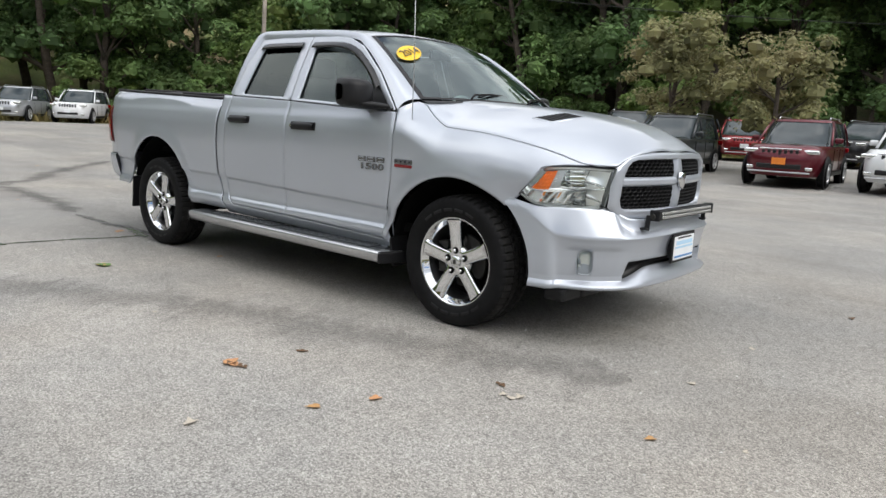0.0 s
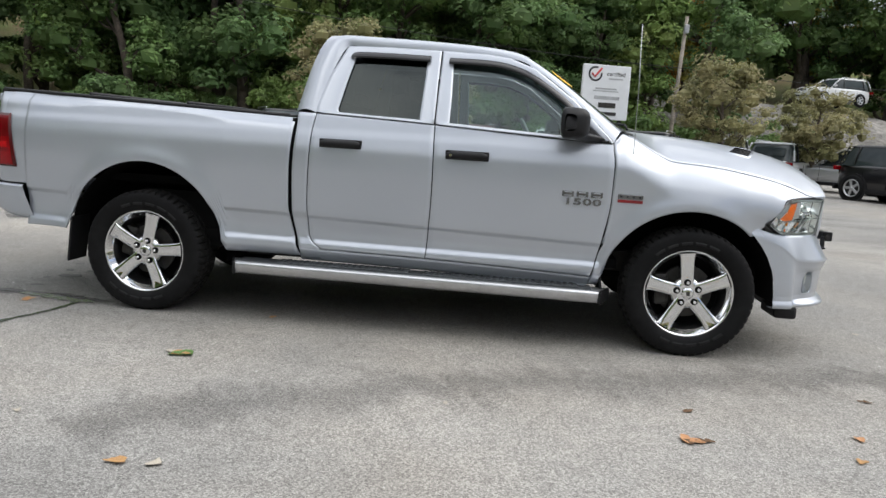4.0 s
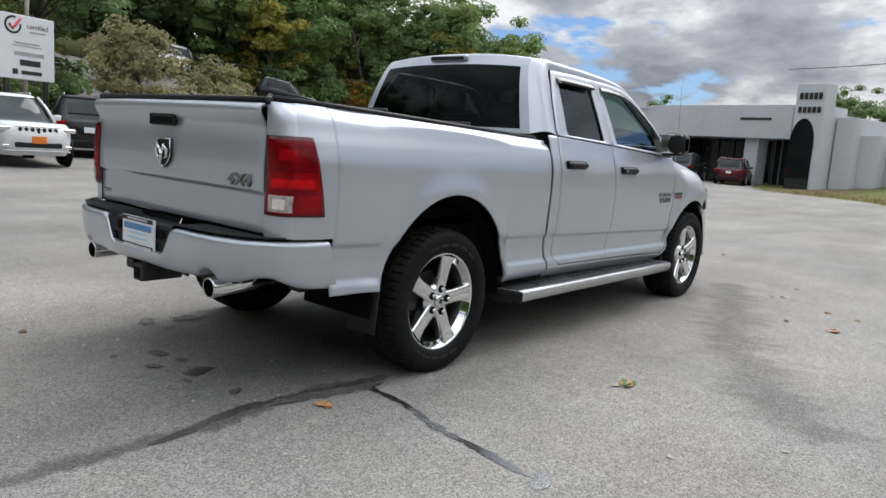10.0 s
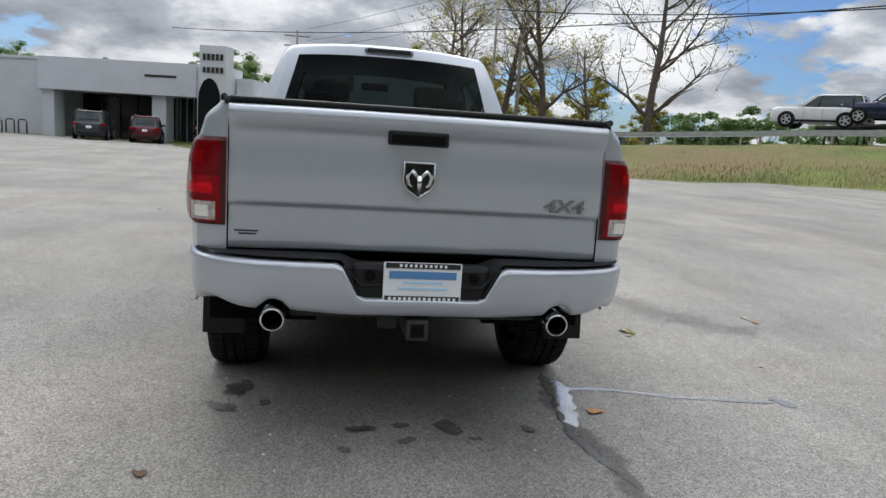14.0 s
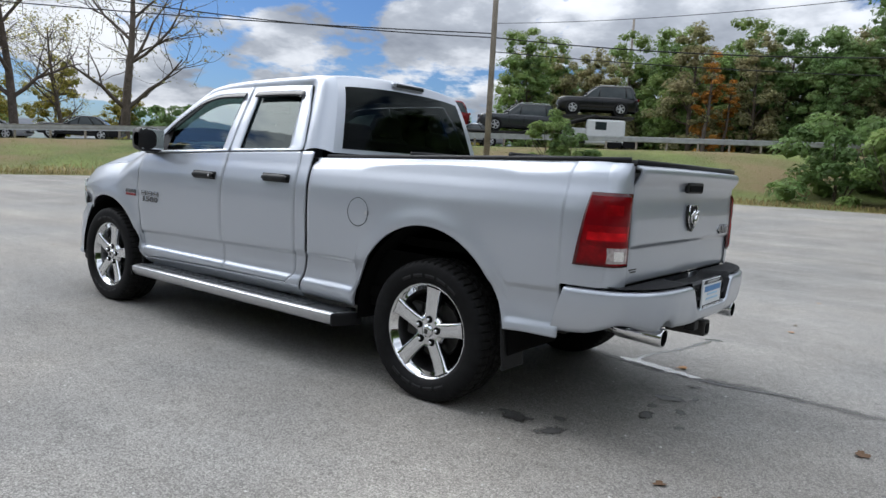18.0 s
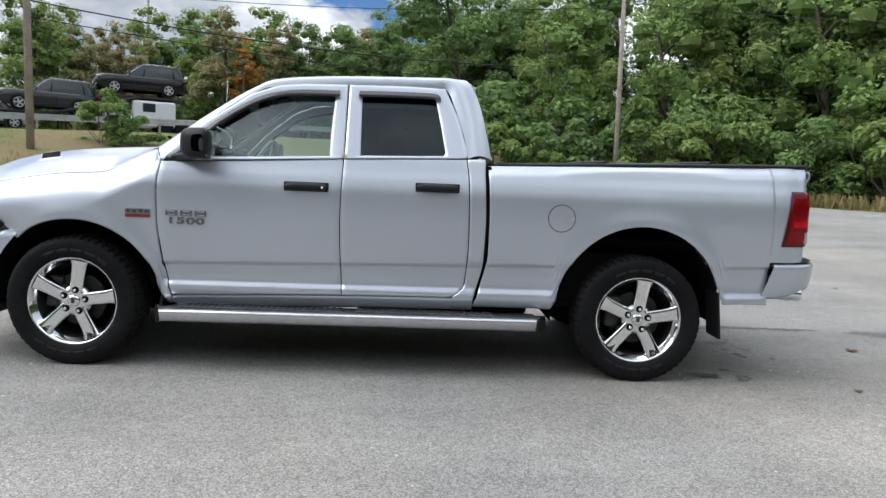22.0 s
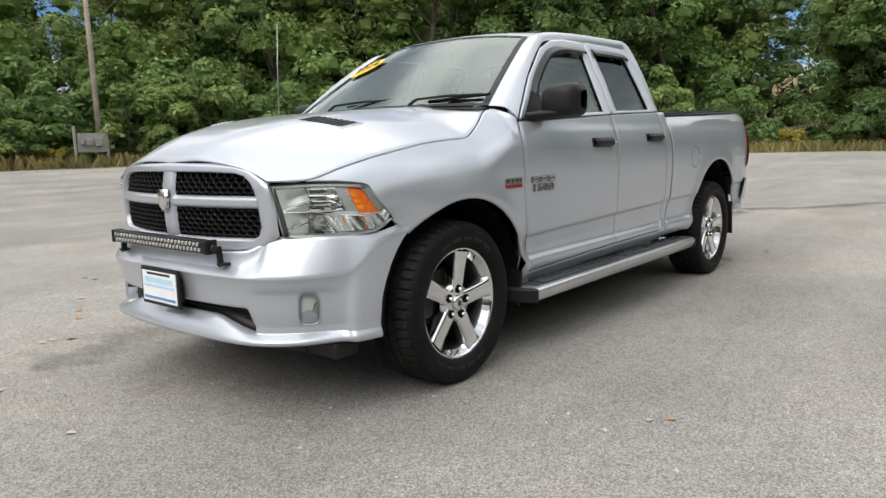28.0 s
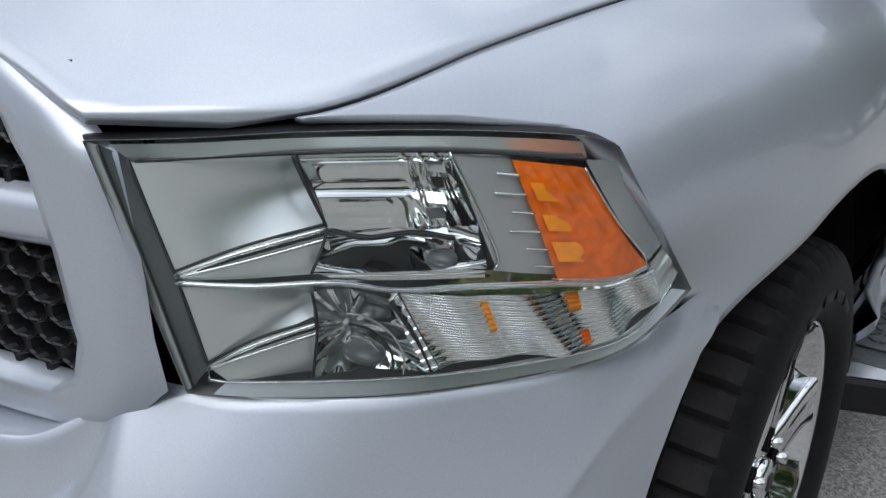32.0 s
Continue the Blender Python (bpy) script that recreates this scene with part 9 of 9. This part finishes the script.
# on the rock slope
def on_ledge(s, off, kind, paint, label, heading, roll=0.0):
    x, y, nn = line_at([(p[0], p[1]) for p in LEDGE], s)
    _, z, _ = near_line(x, y, LEDGE)
    car(kind, paint, label, x + nn[0] * off, y + nn[1] * off, heading, z + 0.25, roll=roll)


on_ledge(0.40, 0.0, "large_suv", "white", "white SUV parked on the ledge above the rock", -160)
on_ledge(0.62, 1.0, "large_suv", "black", "black SUV parked nose-down on the rock slope", -25, 9)
on_ledge(0.66, -2.0, "large_suv", "black", "black SUV parked higher on the rock slope", -25, 9)
on_ledge(0.90, 1.0, "suv", "white", "white SUV at the foot of the rock slope", -20, 10)


# on the road
fine_road = []
for k in range(1201):
    x, y, nn = line_at([(p[0], p[1]) for p in ROAD], k / 1200)
    fine_road.append((x, y, near_line(x, y, ROAD)[1], nn))


def on_road(az, lift, kind, paint, label, flip=False, off=0.0, eye=(-5.0, 2.7)):
    a = radians(az)
    best = None
    for x, y, z, n in fine_road:
        d = abs(math.atan2(y - eye[1], x - eye[0]) - a)
        if best is None or d < best[0]:
            best = (d, x, y, z, n)
    _, x, y, z, n = best
    head = math.degrees(math.atan2(n[1], n[0])) + (90 if flip else -90)
    return car(kind, paint, label, x + n[0] * off, y + n[1] * off, head, z + 0.05 + lift), (x, y, z, head)


on_road(-2.5, 0.0, "suv", "black", "black SUV on the road", True, eye=(-5.6, -1.5))
on_road(-7.5, 0.0, "suv", "white", "white SUV on the road", True, eye=(-5.6, -1.5))
on_road(-13.0, 0.0, "sedan", "silver", "silver saloon on the road", True, eye=(-5.6, -1.5))
on_road(-18.5, 0.0, "sedan", "black", "dark saloon on the road", False, eye=(-5.6, -1.5))
# car carrier
tr = empty("car_carrier", "white cab car-carrier lorry with a dark open trailer", "truck")
deck = []
for az, lift, kind, paint, label in ((-39.9, 1.0, "large_suv", "white", "white SUV on the car carrier's upper deck"), (-44.1, 1.15, "large_suv", "blue", "navy SUV on the car carrier's upper deck"),
                                     (-49.1, 1.15, "suv", "red", "maroon SUV on the car carrier's upper deck"), (-55.8, 0.95, "large_suv", "grey", "dark grey SUV on the car carrier's upper deck"), (-62.3, 2.15, "large_suv", "black", "black SUV above the car carrier's cab")):
    _, q = on_road(az, lift, kind, paint, label, False, 1.2)
    deck.append((q, lift))
on_road(-52.0, 0.02, "sedan", "silver", "silver saloon low on the car carrier", False, 1.2)
for (q0, l0), (q1, l1) in zip(deck, deck[1:]):
    n0 = 1.2
    for o in (-0.9, 0.9):
        def edge(q, l, o=o):
            a = radians(q[3])
            nx, ny = -math.sin(a), math.cos(a)
            nrm = Vector((q[0], q[1], 0))
            # off to the lot side, then across the deck
            k = 1.2
            sgn = 1
            best = min(road_pts, key=lambda p: (p[0] - q[0]) ** 2 + (p[1] - q[1]) ** 2)
            n = best[3]
            return (q[0] + n[0] * (k + o), q[1] + n[1] * (k + o), q[2] + l - 0.02)
        e0, e1 = edge(q0, l0), edge(q1, l1)
        tube("deck_rail", [e0, e1], 0.11, M["dark_metal"], tr, 6)
        for f in (0.15, 0.6):
            p = Vector(e0).lerp(Vector(e1), f)
            tube("deck_post", [p, (p.x, p.y, land(p.x, p.y) + 0.05)], 0.06, M["dark_metal"], tr, 6)
            tube("deck_brace", [p, Vector(e0).lerp(Vector(e1), f + 0.15) - Vector((0, 0, l0 + 0.1))], 0.045, M["dark_metal"], tr, 6)
q4 = deck[-1][0]
cabm = pose(q4[0], q4[1], q4[2], 0, 0, q4[3])
nb = min(road_pts, key=lambda p: (p[0] - q4[0]) ** 2 + (p[1] - q4[1]) ** 2)[3]
cabm = Matrix.Translation((nb[0] * 1.2, nb[1] * 1.2, 0)) @ cabm
def cabpart(name, size, at, mat, bevel):
    o = box(name, size, at, mat, tr, bevel)
    o.data.transform(cabm)
    return o


cabpart("cab", (2.4, 2.2, 1.5), (-0.6, 0, 1.15), PAINT["white"], 0.12)
cabpart("bonnet", (1.5, 1.7, 0.8), (1.3, 0, 0.95), PAINT["white"], 0.12)
cabpart("cab_window", (0.7, 2.24, 0.5), (-0.3, 0, 1.5), M["car_glass"], 0.02)
cabpart("head_rack", (4.6, 2.0, 0.12), (0.0, 0, 2.08), M["dark_metal"], 0.02)
cabpart("frame", (4.5, 1.0, 0.3), (0, 0, 0.6), M["dark_metal"], 0.02)
for dx in (1.5, -1.2, -2.2):
    for sy in (0.95, -0.95):
        o = cyl("wheel", 0.48, 0.3, (dx, sy, 0.48), M["rubber"], tr, "Y", 20, bevel=0.04)
        o.data.transform(cabm)


# ---------------------------------------------------------------- marks on the paving
M["tar"] = surface("water_film", (0.045, 0.045, 0.046), 0.2, coat=1.0, coat_rough=0.2, spec=1.0, ior=2.6, grain=(6, 0.2))
M["puddle"] = surface("puddle_water", (0.62, 0.61, 0.60), 0.2, 0.8, grain=(6, 0.2))
M["wet"] = surface("oil_stain", (0.085, 0.082, 0.078), 0.4, alpha=0.62, grain=(5, 0.4), stain=(40, 0.3), bump=(90, 0.3, 0.004))
M["damp"] = surface("dark_patch", (0.12, 0.115, 0.11), 0.6, alpha=0.55, grain=(3, 0.3), speckle=(120, 1.4, 0.6), bump=(160, 0.4, 0.006))
M["faint"] = surface("tyre_rubber_trace", (0.12, 0.115, 0.11), 0.85, alpha=0.3, grain=(3, 0.25), speckle=(120, 1.4, 0.6), bump=(160, 0.4, 0.006))
M["faint_thin"] = surface("thin_rubber_trace", (0.12, 0.115, 0.11), 0.85, alpha=0.3, grain=(3, 0.25), speckle=(120, 1.4, 0.6), bump=(160, 0.4, 0.006))
rng_g = np.random.default_rng(5)


def strip(name, pts, w, mat, label, category="crack", wob=0.03, lift=0.004, taper=True):
    """A ragged band along pts on the paving."""
    P = polyline([(x, y, 0) for x, y in pts], 14 * len(pts))
    n = len(P)
    rows = [[], []]
    for i, p in enumerate(P):
        d = (P[min(i + 1, n - 1)] - P[max(i - 1, 0)]).normalized()
        nx = Vector((-d.y, d.x, 0))
        ww = w * (0.75 + 0.9 * abs(noise.noise((p.x * 7, p.y * 7, 1)))) * (min(1, (min(i, n - 1 - i) + 0.3) / 5) if taper else 1)
        off = nx * wob * noise.noise((p.x * 3.1, p.y * 3.1, 9))
        for k, s in enumerate((1, -1)):
            q = p + off + nx * ww * 0.5 * s * (1 + 0.5 * noise.noise((p.x * 19, p.y * 19, k)))
            rows[k].append((q.x, q.y, land(q.x, q.y) + lift))
    mid_row = [tuple((Vector(a) + Vector(b)) / 2) for a, b in zip(*rows)]
    o = loft_rows(name, [rows[0], mid_row, rows[1]], mat)
    spread_uv(o, lambda i: 0.0 if n <= i < 2 * n else 1.0)
    return tagged(o, label, category, kind="structure")


def spread_uv(ob, edge):
    """How far each vertex lies from the heart of its mark, 0 to 1."""
    lay = ob.data.uv_layers.new(name="edge")
    for lp in ob.data.loops:
        lay.data[lp.index].uv = (edge(lp.vertex_index), 0.0)


def soften(m, alpha, scale, solid):
    """A stain that thins out raggedly towards its edge."""
    nt = m.node_tree
    N, L = nt.nodes.new, nt.links.new
    uv = N("ShaderNodeUVMap")
    uv.uv_map = "edge"
    sep = N("ShaderNodeSeparateXYZ")
    L(uv.outputs[0], sep.inputs[0])
    tc = N("ShaderNodeTexCoord")
    nz = N("ShaderNodeTexNoise")
    nz.inputs["Scale"].default_value, nz.inputs["Detail"].default_value, nz.inputs["Roughness"].default_value = scale, 6, 0.65
    L(tc.outputs["Object"], nz.inputs["Vector"])
    k = N("ShaderNodeMath")
    k.operation = "MULTIPLY_ADD"
    L(nz.outputs["Fac"], k.inputs[0])
    k.inputs[1].default_value = 1.6
    off = N("ShaderNodeMath")
    off.operation = "SUBTRACT"
    L(sep.outputs["X"], off.inputs[0])
    off.inputs[1].default_value = 0.8
    L(off.outputs[0], k.inputs[2])
    mr = N("ShaderNodeMapRange")
    mr.interpolation_type = "SMOOTHSTEP"
    mr.inputs["From Min"].default_value, mr.inputs["From Max"].default_value = 1.0, solid
    mr.inputs["To Min"].default_value, mr.inputs["To Max"].default_value = 0.0, alpha
    L(k.outputs[0], mr.inputs["Value"])
    L(mr.outputs["Result"], nt.nodes["Principled BSDF"].inputs["Alpha"])


def blot(name, x, y, rx, ry, turn, mat, label, category="stain", lift=0.003, rag=0.35, n=40):
    verts = [(x, y, land(x, y) + lift)]
    ct, st = math.cos(turn), math.sin(turn)
    for k in range(n):
        a = 2 * math.pi * k / n
        f = 1 + rag * noise.noise((math.cos(a) * 1.7 + x, math.sin(a) * 1.7 + y, 4)) + 0.5 * rag * noise.noise((math.cos(a) * 5 + x, math.sin(a) * 5, 7))
        px, py = rx * f * math.cos(a), ry * f * math.sin(a)
        qx, qy = x + px * ct - py * st, y + px * st + py * ct
        verts.append((qx, qy, land(qx, qy) + lift))
    faces = [(0, k + 1, (k + 1) % n + 1) for k in range(n)]
    o = link_mesh(name, verts, faces, mat)
    spread_uv(o, lambda i: 0.0 if i == 0 else 1.0)
    return tagged(o, label, category, kind="structure")


soften(M["wet"], 0.85, 16, 0.45)
soften(M["damp"], 0.50, 7, 0.20)
soften(M["faint"], 0.42, 3.5, 0.05)
soften(M["faint_thin"], 0.24, 3.5, 0.05)
soften(M["puddle"], 0.95, 14, 0.75)
soften(M["tar"], 0.95, 20, 0.80)
LIFTS = iter(range(1000))


def next_lift():
    return 0.0030 + 0.00035 * next(LIFTS)


strip("water_trickle", [(-2.12, -0.86), (-2.21, -0.92), (-2.26, -1.22), (-2.34, -1.50), (-2.40, -1.80), (-2.43, -2.04)], 0.05, M["tar"], "thin trickle of water on the asphalt", "water trickle", 0.03, next_lift())
blot("water_drop", -2.43, -2.08, 0.095, 0.04, 0.5, M["tar"], "small puddle at the end of the trickle", "puddle", next_lift())
strip("damp_band", [(-3.94, -0.80), (-3.50, -0.82), (-3.19, -0.83), (-2.81, -0.79), (-2.47, -0.79), (-2.05, -0.84)], 0.15, M["damp"], "dark damp seam across the asphalt", "seam", 0.06, next_lift())
strip("wet_streak", [(-1.98, -0.85), (-2.32, -0.82), (-2.53, -0.78), (-2.80, -0.76), (-3.12, -0.81), (-3.36, -0.82)], 0.075, M["wet"], "wet streak run out from under the truck", "stain", 0.05, next_lift())
strip("puddle", [(-2.10, -0.90), (-2.30, -0.87), (-2.48, -0.83), (-2.62, -0.81), (-2.74, -0.80)], 0.10, M["puddle"], "shallow ragged puddle behind the rear wheel", "puddle", 0.04, next_lift())
strip("tyre_mark", [(-6.75, -1.96), (-7.79, -0.35), (-8.29, 0.31), (-10.21, 1.61), (-11.89, 3.21)], 0.6, M["faint"], "dark curved tyre mark on the asphalt", "tyre mark", 0.1, next_lift())
strip("tyre_mark", [(-7.36, -0.48), (-6.09, -0.48), (-5.0, -0.60), (-4.1, -0.74)], 0.45, M["faint"], "dark curved tyre mark on the asphalt", "tyre mark", 0.1, next_lift())
strip("tyre_mark", [(3.02, -1.02), (1.67, -1.48), (0.92, -1.69), (0.30, -1.96), (-0.27, -2.29), (-0.69, -2.50), (-1.17, -2.75)], 0.70, M["faint_thin"], "faint dark tyre mark beside the truck", "tyre mark", 0.08, next_lift())
blot("oil_spot", -2.75, 0.21, 0.1, 0.045, 1.7, M["wet"], "dark oil spot on the asphalt", "stain", next_lift())
blot("oil_spot", -2.71, 0.02, 0.05, 0.03, 1.5, M["wet"], "dark oil spot on the asphalt", "stain", next_lift())
blot("oil_spot", -2.74, -0.19, 0.11, 0.06, 0, M["wet"], "dark oil spot on the asphalt", "stain", next_lift())
blot("oil_spot", -2.87, 0.01, 0.07, 0.03, 2.1, M["wet"], "dark oil spot on the asphalt", "stain", next_lift())
blot("oil_spot", -2.86, -0.29, 0.05, 0.02, 1.4, M["wet"], "dark oil spot on the asphalt", "stain", next_lift())
blot("oil_spot", -2.76, -0.55, 0.06, 0.03, 0.5, M["wet"], "dark oil spot on the asphalt", "stain", next_lift())
blot("oil_spot", -2.96, 0.28, 0.04, 0.03, 0.4, M["wet"], "dark oil spot on the asphalt", "stain", next_lift())
blot("oil_spot", -2.25, 0.78, 0.14, 0.07, 2.9, M["wet"], "dark oil stain beside the rear wheel", "stain", next_lift())
blot("oil_spot", -2.49, 0.83, 0.12, 0.05, 1.1, M["wet"], "dark oil stain beside the rear wheel", "stain", next_lift())
blot("oil_spot", -2.44, 0.64, 0.05, 0.03, 0, M["wet"], "dark oil stain beside the rear wheel", "stain", next_lift())
# fallen leaves
LEAF_MATS = [surface("dry_leaf_tan", (0.42, 0.24, 0.10), 0.8, grain=(60, 0.3)), surface("dry_leaf_orange", (0.48, 0.25, 0.12), 0.8, grain=(60, 0.3)), surface("dry_leaf_brown", (0.13, 0.075, 0.04), 0.85, grain=(60, 0.3)),
             surface("dry_leaf_green", (0.10, 0.18, 0.05), 0.8, grain=(60, 0.3)), surface("dry_leaf_pale", (0.45, 0.40, 0.33), 0.85, grain=(60, 0.3))]


def leaf_shape(seed, mat):
    rng = np.random.default_rng(seed)
    pts = []
    for k in range(15):
        a = 2 * math.pi * k / 15
        lobes = 1 + 0.28 * math.cos(3 * a) + 0.12 * rng.normal()
        pts.append((math.cos(a) * 0.5 * lobes, math.sin(a) * 0.34 * lobes))
    verts = [(0, 0, 0.05)] + [(x, y, 0.02 + 0.35 * abs(y) ** 1.2 + 0.12 * max(0, x) + 0.03 * rng.uniform()) for x, y in pts]
    faces = [(0, k + 1, (k + 1) % 15 + 1) for k in range(15)]
    o = link_mesh("fallen_leaf", verts, faces, mat, None, False)
    md = o.modifiers.new("thickness", "SOLIDIFY")
    md.thickness = 0.012
    return tagged(o, "dry fallen leaf lying on the asphalt", "leaf", "fallen leaves")


leaves = [leaf_shape(50 + k, LEAF_MATS[k % 5]) for k in range(5)]
used = set()


def drop_leaf(k, x, y, size, turn):
    m = pose(x, y, land(x, y) + 0.002, 0, 0, turn)
    if k not in used:
        used.add(k)
        leaves[k].matrix_world = m
        leaves[k].scale = (size * 0.75,) * 3
        return
    c = copy_thing(leaves[k], m)
    c.scale = (size * 0.75,) * 3


drop_leaf(1, 1.50, -2.30, 0.11, 104)
drop_leaf(1, 2.32, -2.10, 0.085, 267)
drop_leaf(4, 2.68, -1.64, 0.06, 263)
drop_leaf(0, 3.37, -1.59, 0.07, 243)
drop_leaf(2, 1.58, -1.94, 0.05, 84)
drop_leaf(4, 3.69, -1.42, 0.04, 94)
drop_leaf(2, 2.58, -1.54, 0.04, 26)
drop_leaf(2, 1.60, -1.93, 0.06, 42)
drop_leaf(2, 2.61, -1.55, 0.06, 331)
drop_leaf(3, -1.09, -1.80, 0.1, 339)
drop_leaf(3, -1.06, -1.77, 0.11, 166)
drop_leaf(1, 1.54, -2.31, 0.09, 342)
drop_leaf(4, -1.35, -2.68, 0.05, 309)
drop_leaf(4, -1.14, -1.75, 0.07, 148)
drop_leaf(3, -1.05, -1.78, 0.14, 194)
drop_leaf(0, -0.71, -3.02, 0.1, 195)
drop_leaf(0, -2.55, -0.94, 0.09, 19)
drop_leaf(4, -1.81, -2.34, 0.05, 45)
drop_leaf(2, 1.57, -2.30, 0.07, 351)
drop_leaf(1, -0.86, -0.88, 0.07, 60)
drop_leaf(4, 0.42, -2.13, 0.04, 86)
drop_leaf(0, -1.07, -1.79, 0.13, 0)
drop_leaf(2, 1.51, -2.32, 0.09, 44)
drop_leaf(1, -2.55, -0.97, 0.09, 135)
drop_leaf(2, -3.77, -0.06, 0.12, 285)
drop_leaf(2, -3.14, 1.03, 0.08, 59)
drop_leaf(4, -1.05, -1.76, 0.1, 214)
drop_leaf(2, 1.60, -2.29, 0.06, 345)
drop_leaf(2, 1.55, -3.55, 0.07, 131)
drop_leaf(0, -2.55, -0.99, 0.06, 354)
drop_leaf(4, -0.57, -3.01, 0.08, 219)
drop_leaf(2, -3.38, 0.99, 0.06, 25)
drop_leaf(4, 1.93, 1.79, 0.05, 50)
drop_leaf(4, 1.72, 1.89, 0.05, 5)
drop_leaf(4, 2.73, -1.65, 0.06, 170)
drop_leaf(2, 1.56, -3.73, 0.06, 1)
drop_leaf(4, -9.40, -40.00, 0.1, 88)
drop_leaf(4, 2.75, -1.61, 0.07, 286)
drop_leaf(2, -0.63, -10.08, 0.07, 245)
drop_leaf(0, 1.66, 1.96, 0.05, 310)
for k in range(150):
    a, r = rng_g.uniform(0, 2 * math.pi), 3.2 + 22 * rng_g.uniform() ** 1.3
    x, y = r * math.cos(a), r * math.sin(a)
    if abs(x) < 3.2 and abs(y) < 1.4 or r > lot_radius(a):
        continue
    drop_leaf(int(rng_g.choice([0, 2, 2, 2, 4, 4, 1])), x, y, rng_g.uniform(0.035, 0.085), rng_g.uniform(0, 360))
# loose stone chips
verts, faces = [], []
for k in range(2600):
    a, r = rng_g.uniform(0, 2 * math.pi), 2.0 + 7.5 * rng_g.uniform() ** 0.8
    x, y, s = r * math.cos(a), r * math.sin(a), rng_g.uniform(0.003, 0.008)
    b = len(verts)
    z = land(x, y)
    for dx, dy, dz in ((-1, -0.6, 0), (0.9, -0.8, 0), (0.8, 0.9, 0), (-0.8, 0.7, 0), (0.1, 0, 0.8)):
        verts.append((x + dx * s, y + dy * s, z + dz * s))
    faces += [(b, b + 1, b + 4), (b + 1, b + 2, b + 4), (b + 2, b + 3, b + 4), (b + 3, b, b + 4)]
M["chip"] = surface("stone_chip", (0.42, 0.41, 0.39), 0.9, island=0.45)
tagged(link_mesh("stone_chips", verts, faces, M["chip"], None, False), "loose pale stone chips scattered on the asphalt", "gravel", kind="stuff")

# grass and weeds on the verges and the bank
def blades(name, pts, hts, mat, label, lean=0.35):
    n = len(pts)
    rng = np.random.default_rng(3)
    p, h = np.array(pts), np.array(hts)[:, None]
    a = rng.uniform(0, 2 * math.pi, n)
    t = np.stack([np.cos(a), np.sin(a), 0 * a], 1)
    l = rng.normal(size=(n, 3)) * lean
    l[:, 2] = 1
    w = h * 0.10
    v = np.empty((n, 4, 3))
    v[:, 0], v[:, 1] = p - t * w, p + t * w
    mid = p + l * h * 0.55
    v[:, 2], v[:, 3] = mid + t * w * 0.8 + l * h * 0.45, mid - t * w * 0.2 + l * h * 0.4
    o = quad_object(name, v.reshape(-1, 3), mat, None)
    return tagged(o, label, "grass", kind="stuff")


G1 = leaf_material("grass_blade", (0.165, 0.205, 0.05), (0.25, 0.22, 0.085))
G2 = leaf_material("dry_grass", (0.30, 0.24, 0.11), (0.17, 0.17, 0.06))
pts, hts, pts2, hts2 = [], [], [], []
while len(pts) < 30000:
    a = rng_g.uniform(-1.75, 0.28)
    r = lot_radius(a) + 0.1 + 22 * rng_g.uniform() ** 1.4
    x, y = r * math.cos(a), r * math.sin(a)
    d, _, side = near_line(x, y, ROAD)
    if d < 4.2 or side > 0:
        continue
    pts.append((x, y, land(x, y)))
    hts.append(rng_g.uniform(0.035, 0.09))
while len(pts2) < 16000:
    a = rng_g.uniform(-math.pi, math.pi)
    r = lot_radius(a) - 0.3 + 4.0 * rng_g.uniform() ** 1.5
    x, y = r * math.cos(a), r * math.sin(a)
    if x > 36 and y > 6:
        continue
    k = 2.6 if (y < -10 and x < -4) or x < -20 else 1.0
    pts2.append((x, y, land(x, y)))
    hts2.append(rng_g.uniform(0.08, 0.22) * k)
blades("bank_grass", pts, hts, G1, "mown green grass on the bank")
blades("verge_weeds", pts2, hts2, G2, "dry weeds along the edge of the asphalt")
